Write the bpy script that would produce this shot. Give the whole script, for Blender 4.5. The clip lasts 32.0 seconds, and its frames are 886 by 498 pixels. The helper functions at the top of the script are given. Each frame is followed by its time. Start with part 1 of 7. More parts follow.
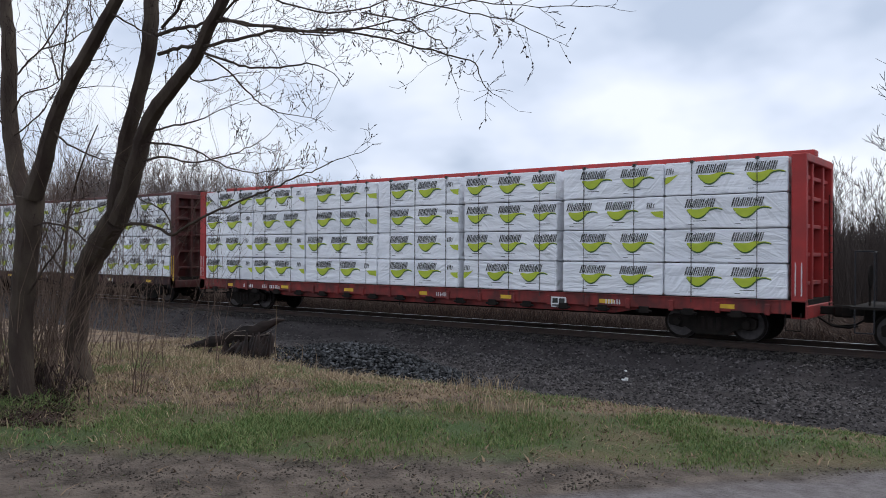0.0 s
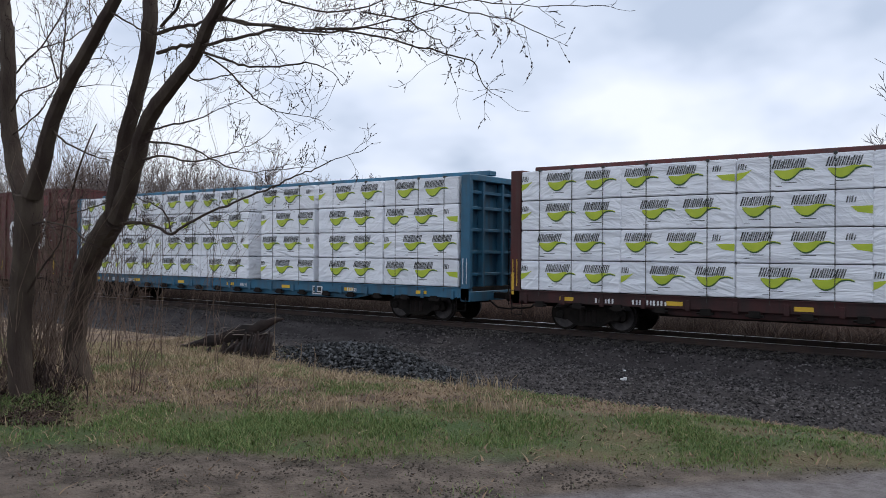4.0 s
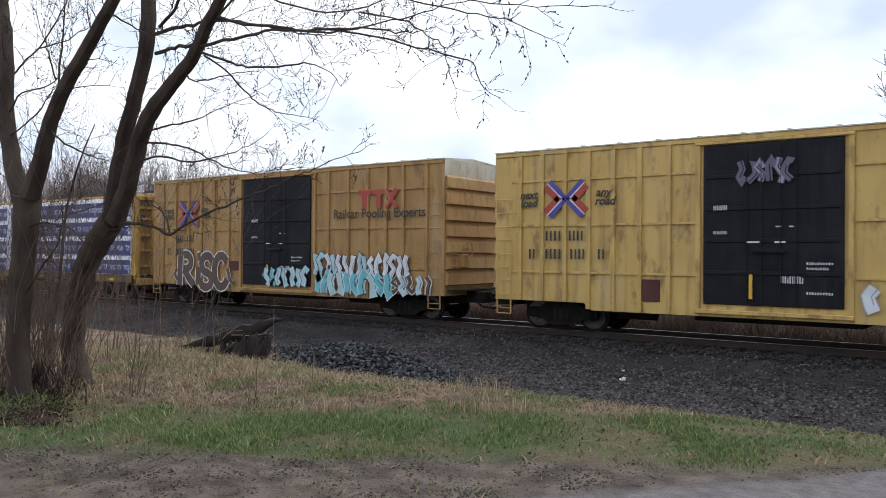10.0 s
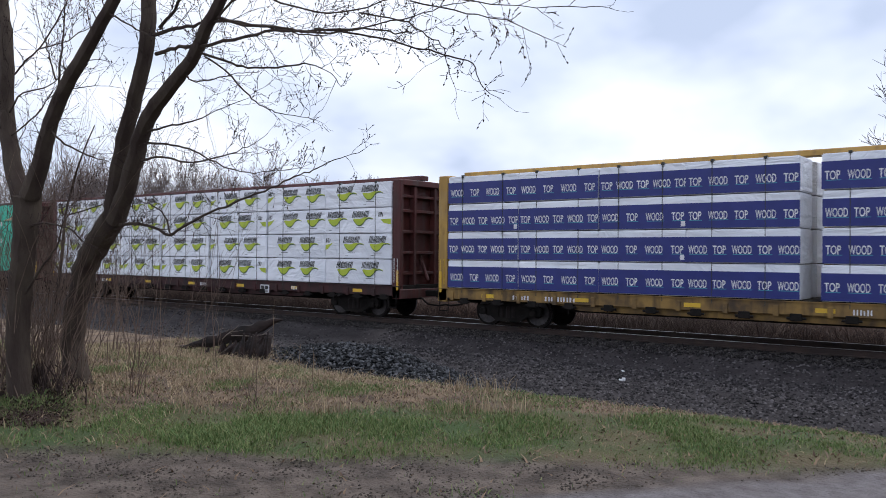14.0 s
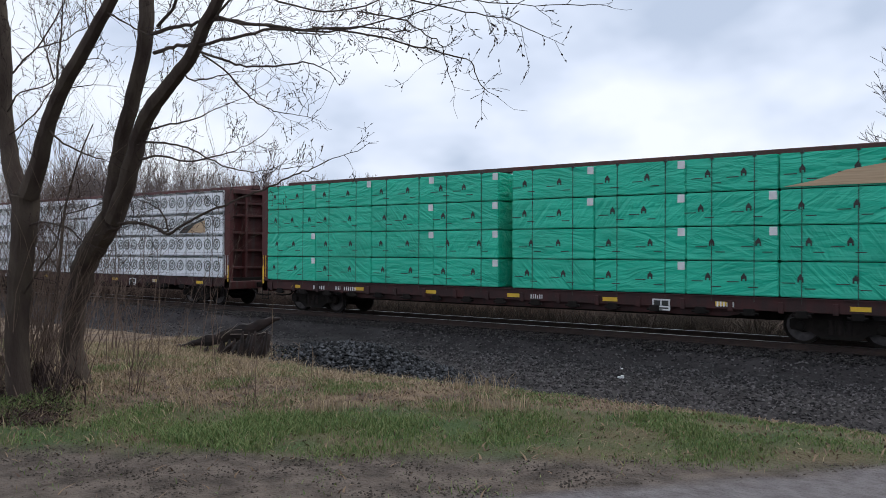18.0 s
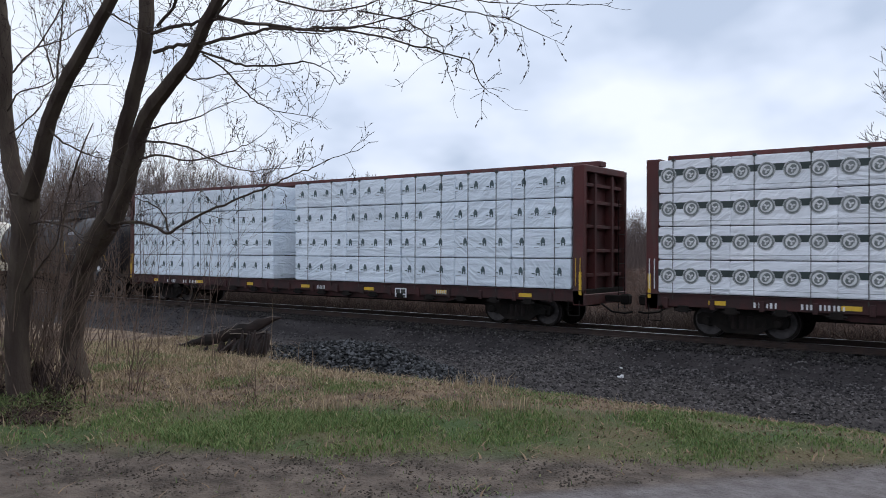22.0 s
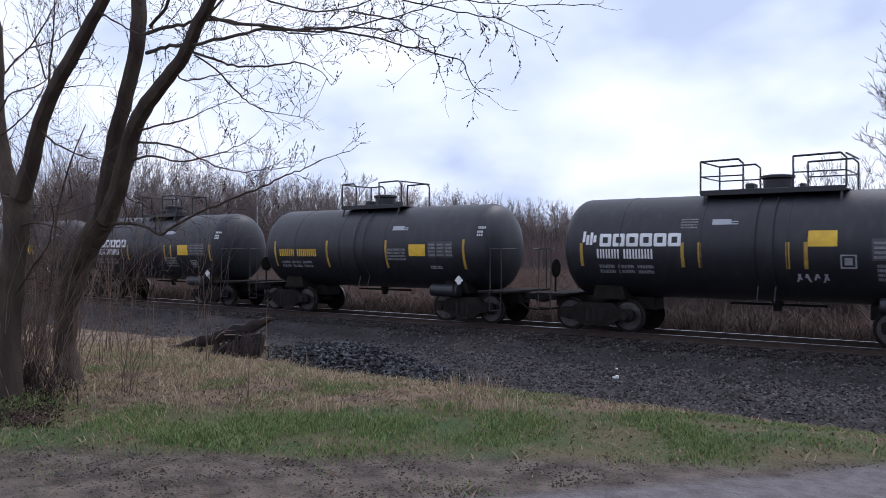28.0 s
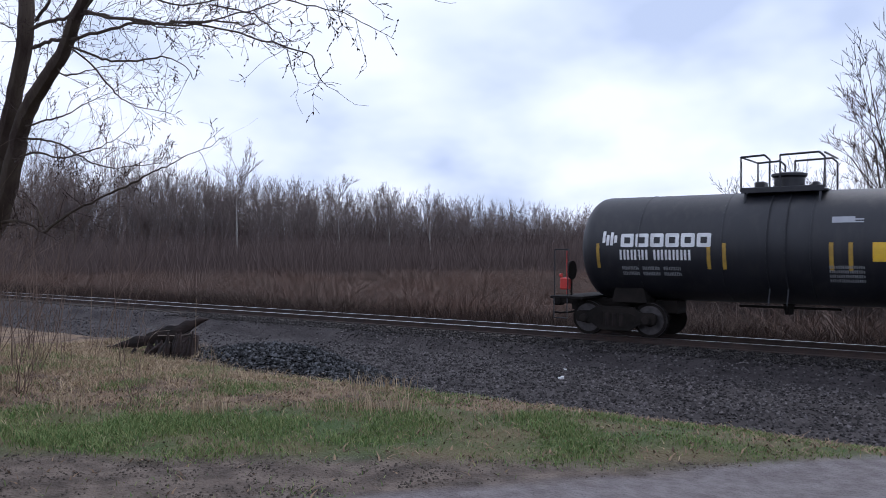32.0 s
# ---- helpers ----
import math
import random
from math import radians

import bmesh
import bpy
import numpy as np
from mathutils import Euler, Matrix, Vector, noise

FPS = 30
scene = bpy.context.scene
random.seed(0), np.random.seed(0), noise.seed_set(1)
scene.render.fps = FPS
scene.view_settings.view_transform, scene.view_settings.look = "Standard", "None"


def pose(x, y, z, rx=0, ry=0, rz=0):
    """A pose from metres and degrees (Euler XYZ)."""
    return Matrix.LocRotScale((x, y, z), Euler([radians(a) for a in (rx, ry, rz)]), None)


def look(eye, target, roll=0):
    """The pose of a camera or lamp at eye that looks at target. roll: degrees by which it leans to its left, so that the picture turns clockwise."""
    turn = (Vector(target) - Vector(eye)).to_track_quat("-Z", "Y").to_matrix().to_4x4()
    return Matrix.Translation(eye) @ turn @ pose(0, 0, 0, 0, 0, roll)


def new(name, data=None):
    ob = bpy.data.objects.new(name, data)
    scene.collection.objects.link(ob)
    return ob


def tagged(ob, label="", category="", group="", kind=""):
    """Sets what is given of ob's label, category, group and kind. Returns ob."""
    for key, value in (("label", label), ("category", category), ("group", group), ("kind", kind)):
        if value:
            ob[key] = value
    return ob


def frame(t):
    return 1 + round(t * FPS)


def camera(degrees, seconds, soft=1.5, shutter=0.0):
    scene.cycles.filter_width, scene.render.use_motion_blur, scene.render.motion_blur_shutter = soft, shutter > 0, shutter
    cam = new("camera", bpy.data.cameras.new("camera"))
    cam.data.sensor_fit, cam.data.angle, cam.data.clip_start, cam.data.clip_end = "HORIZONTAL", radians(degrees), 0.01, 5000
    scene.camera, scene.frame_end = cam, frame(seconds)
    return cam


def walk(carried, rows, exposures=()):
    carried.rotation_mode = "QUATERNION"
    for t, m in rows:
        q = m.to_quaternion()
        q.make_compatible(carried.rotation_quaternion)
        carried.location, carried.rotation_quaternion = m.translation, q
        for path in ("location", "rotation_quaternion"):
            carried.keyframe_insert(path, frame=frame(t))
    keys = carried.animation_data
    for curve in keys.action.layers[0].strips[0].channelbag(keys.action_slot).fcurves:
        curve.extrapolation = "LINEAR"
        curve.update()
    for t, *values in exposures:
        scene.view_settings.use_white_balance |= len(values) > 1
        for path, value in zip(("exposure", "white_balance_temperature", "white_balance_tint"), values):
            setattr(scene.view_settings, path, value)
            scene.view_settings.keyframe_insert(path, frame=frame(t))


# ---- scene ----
cam = camera(57.0, 32.0, soft=0.85, shutter=0.08)
# seconds, eye, target, roll
PATH = [
    (0.0, (-0.005, -22.147, 2.227), (-12.088, -6.209, 2.332), 0.351),
    (1.0, (-0.005, -22.147, 2.227), (-12.083, -6.206, 2.300), 0.445),
    (2.0, (-0.005, -22.147, 2.227), (-12.088, -6.210, 2.323), 0.341),
    (3.0, (-0.005, -22.147, 2.227), (-12.081, -6.204, 2.343), 0.341),
    (3.5, (-0.005, -22.147, 2.227), (-12.063, -6.191, 2.314), 0.435),
    (5.5, (-0.005, -22.147, 2.227), (-12.087, -6.210, 2.343), 0.347),
    (6.0, (-0.005, -22.147, 2.227), (-12.085, -6.208, 2.352), 0.385),
    (7.0, (-0.005, -22.147, 2.227), (-12.079, -6.203, 2.317), 0.400),
    (8.0, (-0.005, -22.147, 2.227), (-12.068, -6.195, 2.347), 0.375),
    (9.0, (-0.005, -22.147, 2.227), (-12.055, -6.185, 2.330), 0.299),
    (10.0, (-0.005, -22.147, 2.227), (-12.041, -6.174, 2.324), 0.367),
    (11.0, (-0.005, -22.148, 2.227), (-12.043, -6.177, 2.342), 0.319),
    (12.0, (-0.004, -22.150, 2.227), (-12.046, -6.181, 2.323), 0.373),
    (13.0, (-0.004, -22.151, 2.227), (-12.047, -6.183, 2.314), 0.378),
    (14.0, (-0.004, -22.152, 2.227), (-12.034, -6.175, 2.335), 0.371),
    (14.5, (-0.004, -22.153, 2.228), (-12.034, -6.176, 2.330), 0.365),
    (16.5, (-0.003, -22.156, 2.228), (-12.013, -6.163, 2.320), 0.360),
    (17.0, (-0.003, -22.156, 2.228), (-12.016, -6.167, 2.321), 0.293),
    (18.0, (-0.002, -22.158, 2.228), (-12.003, -6.158, 2.290), 0.218),
    (19.0, (-0.002, -22.159, 2.228), (-12.007, -6.163, 2.282), 0.253),
    (20.0, (-0.002, -22.160, 2.228), (-12.010, -6.167, 2.298), 0.195),
    (21.0, (-0.001, -22.162, 2.228), (-11.991, -6.154, 2.295), 0.218),
    (22.0, (-0.001, -22.163, 2.228), (-11.994, -6.158, 2.276), 0.251),
    (23.0, (-0.001, -22.164, 2.228), (-11.944, -6.122, 2.262), 0.113),
    (24.0, (-0.000, -22.166, 2.229), (-11.936, -6.118, 2.278), 0.159),
    (24.5, (-0.000, -22.166, 2.229), (-11.958, -6.134, 2.247), 0.266),
    (25.0, (-0.000, -22.167, 2.229), (-11.998, -6.165, 2.255), 0.166),
    (25.5, (0.001, -22.167, 2.229), (-12.025, -6.187, 2.255), 0.136),
    (27.5, (0.005, -22.168, 2.229), (-11.953, -6.137, 2.263), 0.290),
    (28.0, (0.021, -22.140, 2.225), (-11.904, -6.084, 2.298), 0.161),
    (28.5, (0.058, -22.090, 2.219), (-11.868, -6.036, 2.350), 0.024),
    (29.0, (0.104, -22.042, 2.215), (-11.789, -5.963, 2.354), 0.079),
    (29.5, (0.170, -21.987, 2.210), (-11.696, -5.888, 2.351), 0.027),
    (30.0, (0.247, -21.920, 2.201), (-11.597, -5.804, 2.275), 0.170),
    (30.5, (0.328, -21.840, 2.199), (-11.491, -5.706, 2.277), 0.035),
    (31.0, (0.413, -21.758, 2.193), (-11.348, -5.582, 2.290), 0.085),
    (31.5, (0.552, -21.658, 2.201), (-11.162, -5.448, 2.312), 0.157),
    (32.0, (0.700, -21.547, 2.199), (-10.967, -5.303, 2.313), 0.232),
]
walk(cam, [(t, look(eye, target, roll)) for t, eye, target, roll in PATH],
     exposures=[(0.0, 0.0, 6500, 10), (7.0, 0.02, 6550, 10), (7.9, 0.35, 6600, 10), (12.2, 0.37, 6500, 10), (13.0, 0.26, 6300, 14), (14.0, 0.16, 6350, 13), (17.0, 0.0, 6500, 10), (18.2, 0.02, 6500, 10), (19.0, 0.14, 6550, 10), (20.0, 0.1, 6500, 10), (21.0, 0.0, 6450, 10), (23.0, 0.0, 6350, 10), (25.0, 0.02, 6150, 12), (27.5, 0.13, 6050, 17), (32.0, 0.11, 6000, 16)])

# ---- sky and light: a bright overcast afternoon, the sun veiled high beyond the railway ----
SPEED = 9.93
world = bpy.data.worlds.new("overcast_sky")
scene.world = world
world.use_nodes = True
wn, wl = world.node_tree.nodes, world.node_tree.links
wn.clear()


def wnode(kind, **kw):
    n = wn.new(kind)
    for k, val in kw.items():
        n.inputs[k].default_value = val
    return n


w_out = wn.new("ShaderNodeOutputWorld")
w_bg = wnode("ShaderNodeBackground", Strength=1.0)
w_sky = wn.new("ShaderNodeTexSky")
w_sky.sky_type, w_sky.sun_disc = "NISHITA", False
w_sky.sun_elevation, w_sky.sun_rotation = radians(51), radians(9)
w_sky.air_density, w_sky.dust_density = 1.0, 2.0
w_co = wn.new("ShaderNodeTexCoord")
w_sep = wn.new("ShaderNodeSeparateXYZ")
wl.new(w_co.outputs["Generated"], w_sep.inputs[0])
# clouds drawn on a flat layer overhead: direction divided by height
w_up = wn.new("ShaderNodeMath")
w_up.operation = "ADD"
w_up.inputs[1].default_value = 0.42
wl.new(w_sep.outputs["Z"], w_up.inputs[0])
w_div = wn.new("ShaderNodeVectorMath")
w_div.operation = "DIVIDE"
w_cmb = wn.new("ShaderNodeCombineXYZ")
for k in range(3):
    wl.new(w_up.outputs[0], w_cmb.inputs[k])
wl.new(w_co.outputs["Generated"], w_div.inputs[0])
wl.new(w_cmb.outputs[0], w_div.inputs[1])
w_map = wn.new("ShaderNodeMapping")
w_map.inputs["Location"].default_value = (-6.69, -3.67, -4.83)
w_map.inputs["Scale"].default_value = (1.0, 1.0, 0.35)
wl.new(w_div.outputs[0], w_map.inputs[0])
w_big = wnode("ShaderNodeTexNoise", Scale=2.0, Detail=4.0, Roughness=0.48, Distortion=0.1)
wl.new(w_map.outputs[0], w_big.inputs["Vector"])
w_ramp = wn.new("ShaderNodeValToRGB")
cr = w_ramp.color_ramp
cr.elements[0].position, cr.elements[0].color = 0.36, (0.56, 0.66, 0.84, 1)
cr.elements[1].position, cr.elements[1].color = 0.61, (1.00, 1.06, 1.15, 1)
mid = cr.elements.new(0.48)
mid.color = (0.79, 0.88, 1.06, 1)
wl.new(w_big.outputs["Fac"], w_ramp.inputs[0])
# an overcast sky grows brighter towards the zenith
w_zen = wn.new("ShaderNodeMapRange")
w_zen.inputs["From Min"].default_value, w_zen.inputs["From Max"].default_value = 0.35, 1.0
w_zen.inputs["To Min"].default_value, w_zen.inputs["To Max"].default_value = 1.0, 1.2
wl.new(w_sep.outputs["Z"], w_zen.inputs["Value"])
w_mul = wn.new("ShaderNodeVectorMath")
w_mul.operation = "SCALE"
wl.new(w_ramp.outputs[0], w_mul.inputs[0])
wl.new(w_zen.outputs[0], w_mul.inputs["Scale"])
w_dim = wn.new("ShaderNodeVectorMath")
w_dim.operation = "SCALE"
w_dim.inputs["Scale"].default_value = 0.06
wl.new(w_sky.outputs[0], w_dim.inputs[0])
w_mix = wn.new("ShaderNodeMix")
w_mix.data_type = "RGBA"
w_mix.inputs["Factor"].default_value = 0.9
wl.new(w_dim.outputs[0], w_mix.inputs["A"])
wl.new(w_mul.outputs[0], w_mix.inputs["B"])
wl.new(w_mix.outputs["Result"], w_bg.inputs["Color"])
wl.new(w_bg.outputs[0], w_out.inputs["Surface"])

sun_data = bpy.data.lights.new("sun", "SUN")
sun_data.energy, sun_data.angle, sun_data.color = 1.1, radians(22), (1.0, 0.97, 0.92)
sun = new("sun", sun_data)
sun.matrix_world = look((6, 38, 48), (0, 0, 0))


# ---- materials ----
def surf(name, col, col2=None, scale=2.0, rough=0.7, metal=0.0, bump=0.15, fine=40.0, streak=0.0, grime=(0.06, 0.05, 0.045), rnd=0.0, stretch=(1, 1, 1), contrast=(0.35, 0.65), spec=0.5, rust=0.0):
    """A painted or natural surface: two tones in large patches, fine grain as bump, streaks of dirt that run down."""
    m = bpy.data.materials.new(name)
    m.use_nodes = True
    n, l = m.node_tree.nodes, m.node_tree.links
    b = n["Principled BSDF"]
    b.inputs["Metallic"].default_value = metal
    b.inputs["Specular IOR Level"].default_value = spec
    co = n.new("ShaderNodeTexCoord")
    info = n.new("ShaderNodeObjectInfo")
    off = n.new("ShaderNodeVectorMath")
    off.operation = "MULTIPLY_ADD"
    off.inputs[1].default_value = (37.0, 19.0, 11.0)
    l.new(info.outputs["Random"], off.inputs[0])
    l.new(co.outputs["Object"], off.inputs[2])
    mp = n.new("ShaderNodeMapping")
    mp.inputs["Scale"].default_value = stretch
    l.new(off.outputs[0], mp.inputs[0])
    big = n.new("ShaderNodeTexNoise")
    big.inputs["Scale"].default_value, big.inputs["Detail"].default_value = scale, 6
    l.new(mp.outputs[0], big.inputs["Vector"])
    ramp = n.new("ShaderNodeMapRange")
    ramp.inputs["From Min"].default_value, ramp.inputs["From Max"].default_value = contrast
    l.new(big.outputs["Fac"], ramp.inputs["Value"])
    mix = n.new("ShaderNodeMix")
    mix.data_type = "RGBA"
    col2 = col2 or tuple(c * 0.75 for c in col)
    mix.inputs["A"].default_value, mix.inputs["B"].default_value = (*col, 1), (*col2, 1)
    l.new(ramp.outputs[0], mix.inputs["Factor"])
    out = mix.outputs["Result"]
    if streak:
        mp2 = n.new("ShaderNodeMapping")
        mp2.inputs["Scale"].default_value = (1.0, 1.0, 0.09)
        l.new(off.outputs[0], mp2.inputs[0])
        st = n.new("ShaderNodeTexNoise")
        st.inputs["Scale"].default_value, st.inputs["Detail"].default_value = 5.0, 7
        l.new(mp2.outputs[0], st.inputs["Vector"])
        sr = n.new("ShaderNodeMapRange")
        sr.inputs["From Min"].default_value, sr.inputs["From Max"].default_value = 0.5, 0.75
        sr.inputs["To Max"].default_value = streak
        l.new(st.outputs["Fac"], sr.inputs["Value"])
        mx = n.new("ShaderNodeMix")
        mx.data_type = "RGBA"
        mx.inputs["B"].default_value = (*grime, 1)
        l.new(sr.outputs[0], mx.inputs["Factor"])
        l.new(out, mx.inputs["A"])
        out = mx.outputs["Result"]
    if rust:
        for seed_, sc, lo, hi, tone, amount in ((3.0, 2.4, 0.56, 0.68, (0.15, 0.07, 0.032), rust), (9.0, 0.9, 0.55, 0.75, (0.52, 0.46, 0.34), rust * 0.5), (5.0, 14.0, 0.64, 0.70, (0.07, 0.035, 0.02), rust)):
            mv = n.new("ShaderNodeMapping")
            mv.inputs["Location"].default_value = (seed_, seed_, seed_)
            mv.inputs["Scale"].default_value = (1.0, 1.0, 0.45)
            l.new(off.outputs[0], mv.inputs[0])
            rn_ = n.new("ShaderNodeTexNoise")
            rn_.inputs["Scale"].default_value, rn_.inputs["Detail"].default_value, rn_.inputs["Roughness"].default_value = sc, 8, 0.62
            l.new(mv.outputs[0], rn_.inputs["Vector"])
            rm_ = n.new("ShaderNodeMapRange")
            rm_.inputs["From Min"].default_value, rm_.inputs["From Max"].default_value, rm_.inputs["To Max"].default_value = lo, hi, amount
            l.new(rn_.outputs["Fac"], rm_.inputs["Value"])
            rx_ = n.new("ShaderNodeMix")
            rx_.data_type = "RGBA"
            rx_.inputs["B"].default_value = (*tone, 1)
            l.new(rm_.outputs[0], rx_.inputs["Factor"])
            l.new(out, rx_.inputs["A"])
            out = rx_.outputs["Result"]
    if rnd:
        hs = n.new("ShaderNodeHueSaturation")
        vr = n.new("ShaderNodeMapRange")
        vr.inputs["To Min"].default_value, vr.inputs["To Max"].default_value = 1 - rnd, 1 + rnd
        src = info.outputs["Random"]
        l.new(src, vr.inputs["Value"])
        l.new(vr.outputs[0], hs.inputs["Value"])
        l.new(out, hs.inputs["Color"])
        out = hs.outputs["Color"]
    l.new(out, b.inputs["Base Color"])
    fn = n.new("ShaderNodeTexNoise")
    fn.inputs["Scale"].default_value, fn.inputs["Detail"].default_value = fine, 5
    l.new(mp.outputs[0], fn.inputs["Vector"])
    rr = n.new("ShaderNodeMapRange")
    rr.inputs["To Min"].default_value, rr.inputs["To Max"].default_value = max(rough - 0.12, 0.05), min(rough + 0.12, 1)
    l.new(fn.outputs["Fac"], rr.inputs["Value"])
    l.new(rr.outputs[0], b.inputs["Roughness"])
    bp = n.new("ShaderNodeBump")
    bp.inputs["Strength"].default_value, bp.inputs["Distance"].default_value = bump, 0.02
    l.new(fn.outputs["Fac"], bp.inputs["Height"])
    l.new(bp.outputs[0], b.inputs["Normal"])
    return m


def island(name, cols, rough=0.8):
    """For stuff of many pieces: each piece takes a tone of its own between the given colours."""
    m = bpy.data.materials.new(name)
    m.use_nodes = True
    n, l = m.node_tree.nodes, m.node_tree.links
    b = n["Principled BSDF"]
    b.inputs["Roughness"].default_value = rough
    b.inputs["Specular IOR Level"].default_value = 0.25
    g = n.new("ShaderNodeNewGeometry")
    r = n.new("ShaderNodeValToRGB")
    e = r.color_ramp.elements
    for k, c in enumerate(cols):
        x = e[k] if k < 2 else e.new(0.5)
        x.position, x.color = k / (len(cols) - 1), (*c, 1)
    l.new(g.outputs["Random Per Island"], r.inputs[0])
    l.new(r.outputs[0], b.inputs["Base Color"])
    return m


M_STEEL = surf("dark_grimy_steel", (0.010, 0.009, 0.008), (0.02, 0.016, 0.014), 3, 0.88, 0, 0.3, spec=0.15)
M_WHEEL = surf("worn_wheel_steel", (0.011, 0.009, 0.008), (0.018, 0.015, 0.013), 5, 0.9, 0, 0.2, spec=0.12)
M_TREAD = surf("polished_tread_steel", (0.10, 0.09, 0.09), (0.06, 0.055, 0.055), 8, 0.5, 0.8, 0.05)
M_RUSTY = surf("rust_brown_steel", (0.055, 0.034, 0.027), (0.035, 0.024, 0.021), 3, 0.85, 0.1, 0.3)
M_SPRING = surf("dark_spring_steel", (0.022, 0.016, 0.014), (0.014, 0.011, 0.010), 5, 0.85, 0, 0.2, spec=0.2)
M_RAILTOP = surf("polished_rail_head", (0.42, 0.41, 0.42), (0.3, 0.3, 0.3), 4, 0.3, 0.9, 0.05)
M_RED = surf("faded_red_paint", (0.42, 0.03, 0.027), (0.30, 0.026, 0.024), 1.5, 0.6, 0, 0.15, streak=0.5)
M_BROWN = surf("oxide_brown_paint", (0.088, 0.017, 0.015), (0.058, 0.015, 0.013), 1.2, 0.7, 0, 0.15, streak=0.6)
M_BOXBROWN = surf("boxcar_brown_paint", (0.115, 0.022, 0.02), (0.08, 0.02, 0.018), 0.8, 0.6, 0, 0.12, streak=0.6, grime=(0.03, 0.018, 0.016))
M_REDSILL = surf("grimy_red_sill_paint", (0.26, 0.026, 0.022), (0.10, 0.018, 0.016), 2.2, 0.7, 0, 0.2, streak=0.85, grime=(0.03, 0.018, 0.016))
M_BROWNSILL = surf("grimy_brown_sill_paint", (0.055, 0.014, 0.013), (0.028, 0.011, 0.010), 2.2, 0.8, 0, 0.2, streak=0.8, grime=(0.018, 0.013, 0.012))
M_TANSILL = surf("grimy_yellow_sill_paint", (0.30, 0.175, 0.045), (0.09, 0.055, 0.025), 2.2, 0.75, 0, 0.2, streak=0.85, grime=(0.035, 0.024, 0.017))
M_BLUE = surf("teal_blue_paint", (0.022, 0.13, 0.22), (0.03, 0.10, 0.16), 1.5, 0.6, 0, 0.15, streak=0.5)
M_YELLOW = surf("weathered_yellow_paint", (0.60, 0.405, 0.125), (0.50, 0.32, 0.095), 0.7, 0.6, 0, 0.12, streak=0.6, grime=(0.20, 0.12, 0.055), rust=0.65)
M_YELLOW2 = surf("faded_ochre_paint", (0.42, 0.245, 0.08), (0.33, 0.185, 0.062), 0.7, 0.65, 0, 0.12, streak=0.6, grime=(0.16, 0.09, 0.045), rust=0.65)
M_TAN = surf("dull_yellow_paint", (0.45, 0.27, 0.06), (0.35, 0.2, 0.05), 1.0, 0.65, 0, 0.12, streak=0.5, rust=0.4)
M_BLACK = surf("black_tank_paint", (0.007, 0.0075, 0.011), (0.013, 0.0135, 0.018), 0.9, 0.50, 0, 0.04, streak=0.4, grime=(0.04, 0.036, 0.034), spec=0.5)
M_DOORBLACK = surf("black_door_paint", (0.006, 0.006, 0.009), (0.013, 0.013, 0.016), 1.5, 0.6, 0, 0.1, streak=0.35, grime=(0.035, 0.032, 0.03), spec=0.2)
M_TANKWHITE = surf("stained_white_tank_paint", (0.74, 0.71, 0.64), (0.62, 0.56, 0.45), 0.8, 0.5, 0, 0.06, streak=0.35, grime=(0.30, 0.22, 0.13), rust=0.25)
M_WHITE = surf("white_stencil_paint", (0.76, 0.76, 0.76), (0.6, 0.6, 0.6), 4, 0.6, 0, 0.05)
M_ROOFWHITE = surf("dirty_white_roof_paint", (0.62, 0.60, 0.52), (0.45, 0.40, 0.28), 1.2, 0.6, 0, 0.1, streak=0.3, rust=0.4)
M_MARKYEL = surf("yellow_reflector", (0.72, 0.46, 0.03), (0.6, 0.36, 0.03), 5, 0.5, 0, 0.05)
M_REDLOGO = surf("red_stencil_paint", (0.40, 0.045, 0.035), (0.36, 0.07, 0.04), 3, 0.6, 0, 0.05)
M_BLUELOGO = surf("blue_stencil_paint", (0.055, 0.05, 0.30), (0.08, 0.07, 0.32), 3, 0.6, 0, 0.05)
M_INK = surf("dark_ink", (0.02, 0.022, 0.02), (0.035, 0.035, 0.03), 6, 0.6, 0, 0.03)
M_GREYINK = surf("grey_stencil_paint", (0.28, 0.29, 0.30), (0.2, 0.2, 0.2), 6, 0.6, 0, 0.03)
M_RINGINK = surf("grey_green_print", (0.13, 0.145, 0.14), (0.22, 0.235, 0.23), 6, 0.55, 0, 0.03)
M_BANDINK = surf("dark_grey_green_print", (0.022, 0.036, 0.034), (0.035, 0.05, 0.047), 3, 0.5, 0, 0.03)
M_LIME = surf("lime_yellow_print", (0.50, 0.58, 0.04), (0.40, 0.50, 0.03), 3, 0.45, 0, 0.05)
M_LIMEINK = surf("dark_green_print", (0.03, 0.09, 0.02), (0.04, 0.1, 0.02), 3, 0.5, 0, 0.03)
M_NAVY = surf("navy_blue_print", (0.017, 0.025, 0.155), (0.022, 0.030, 0.18), 3, 0.42, 0, 0.1)
M_TEAL = surf("teal_print", (0.05, 0.25, 0.33), (0.06, 0.28, 0.36), 3, 0.45, 0, 0.03)
M_WOODEND = surf("bare_lumber", (0.55, 0.40, 0.26), (0.45, 0.32, 0.2), 4, 0.8, 0, 0.2, stretch=(0.3, 1, 6))


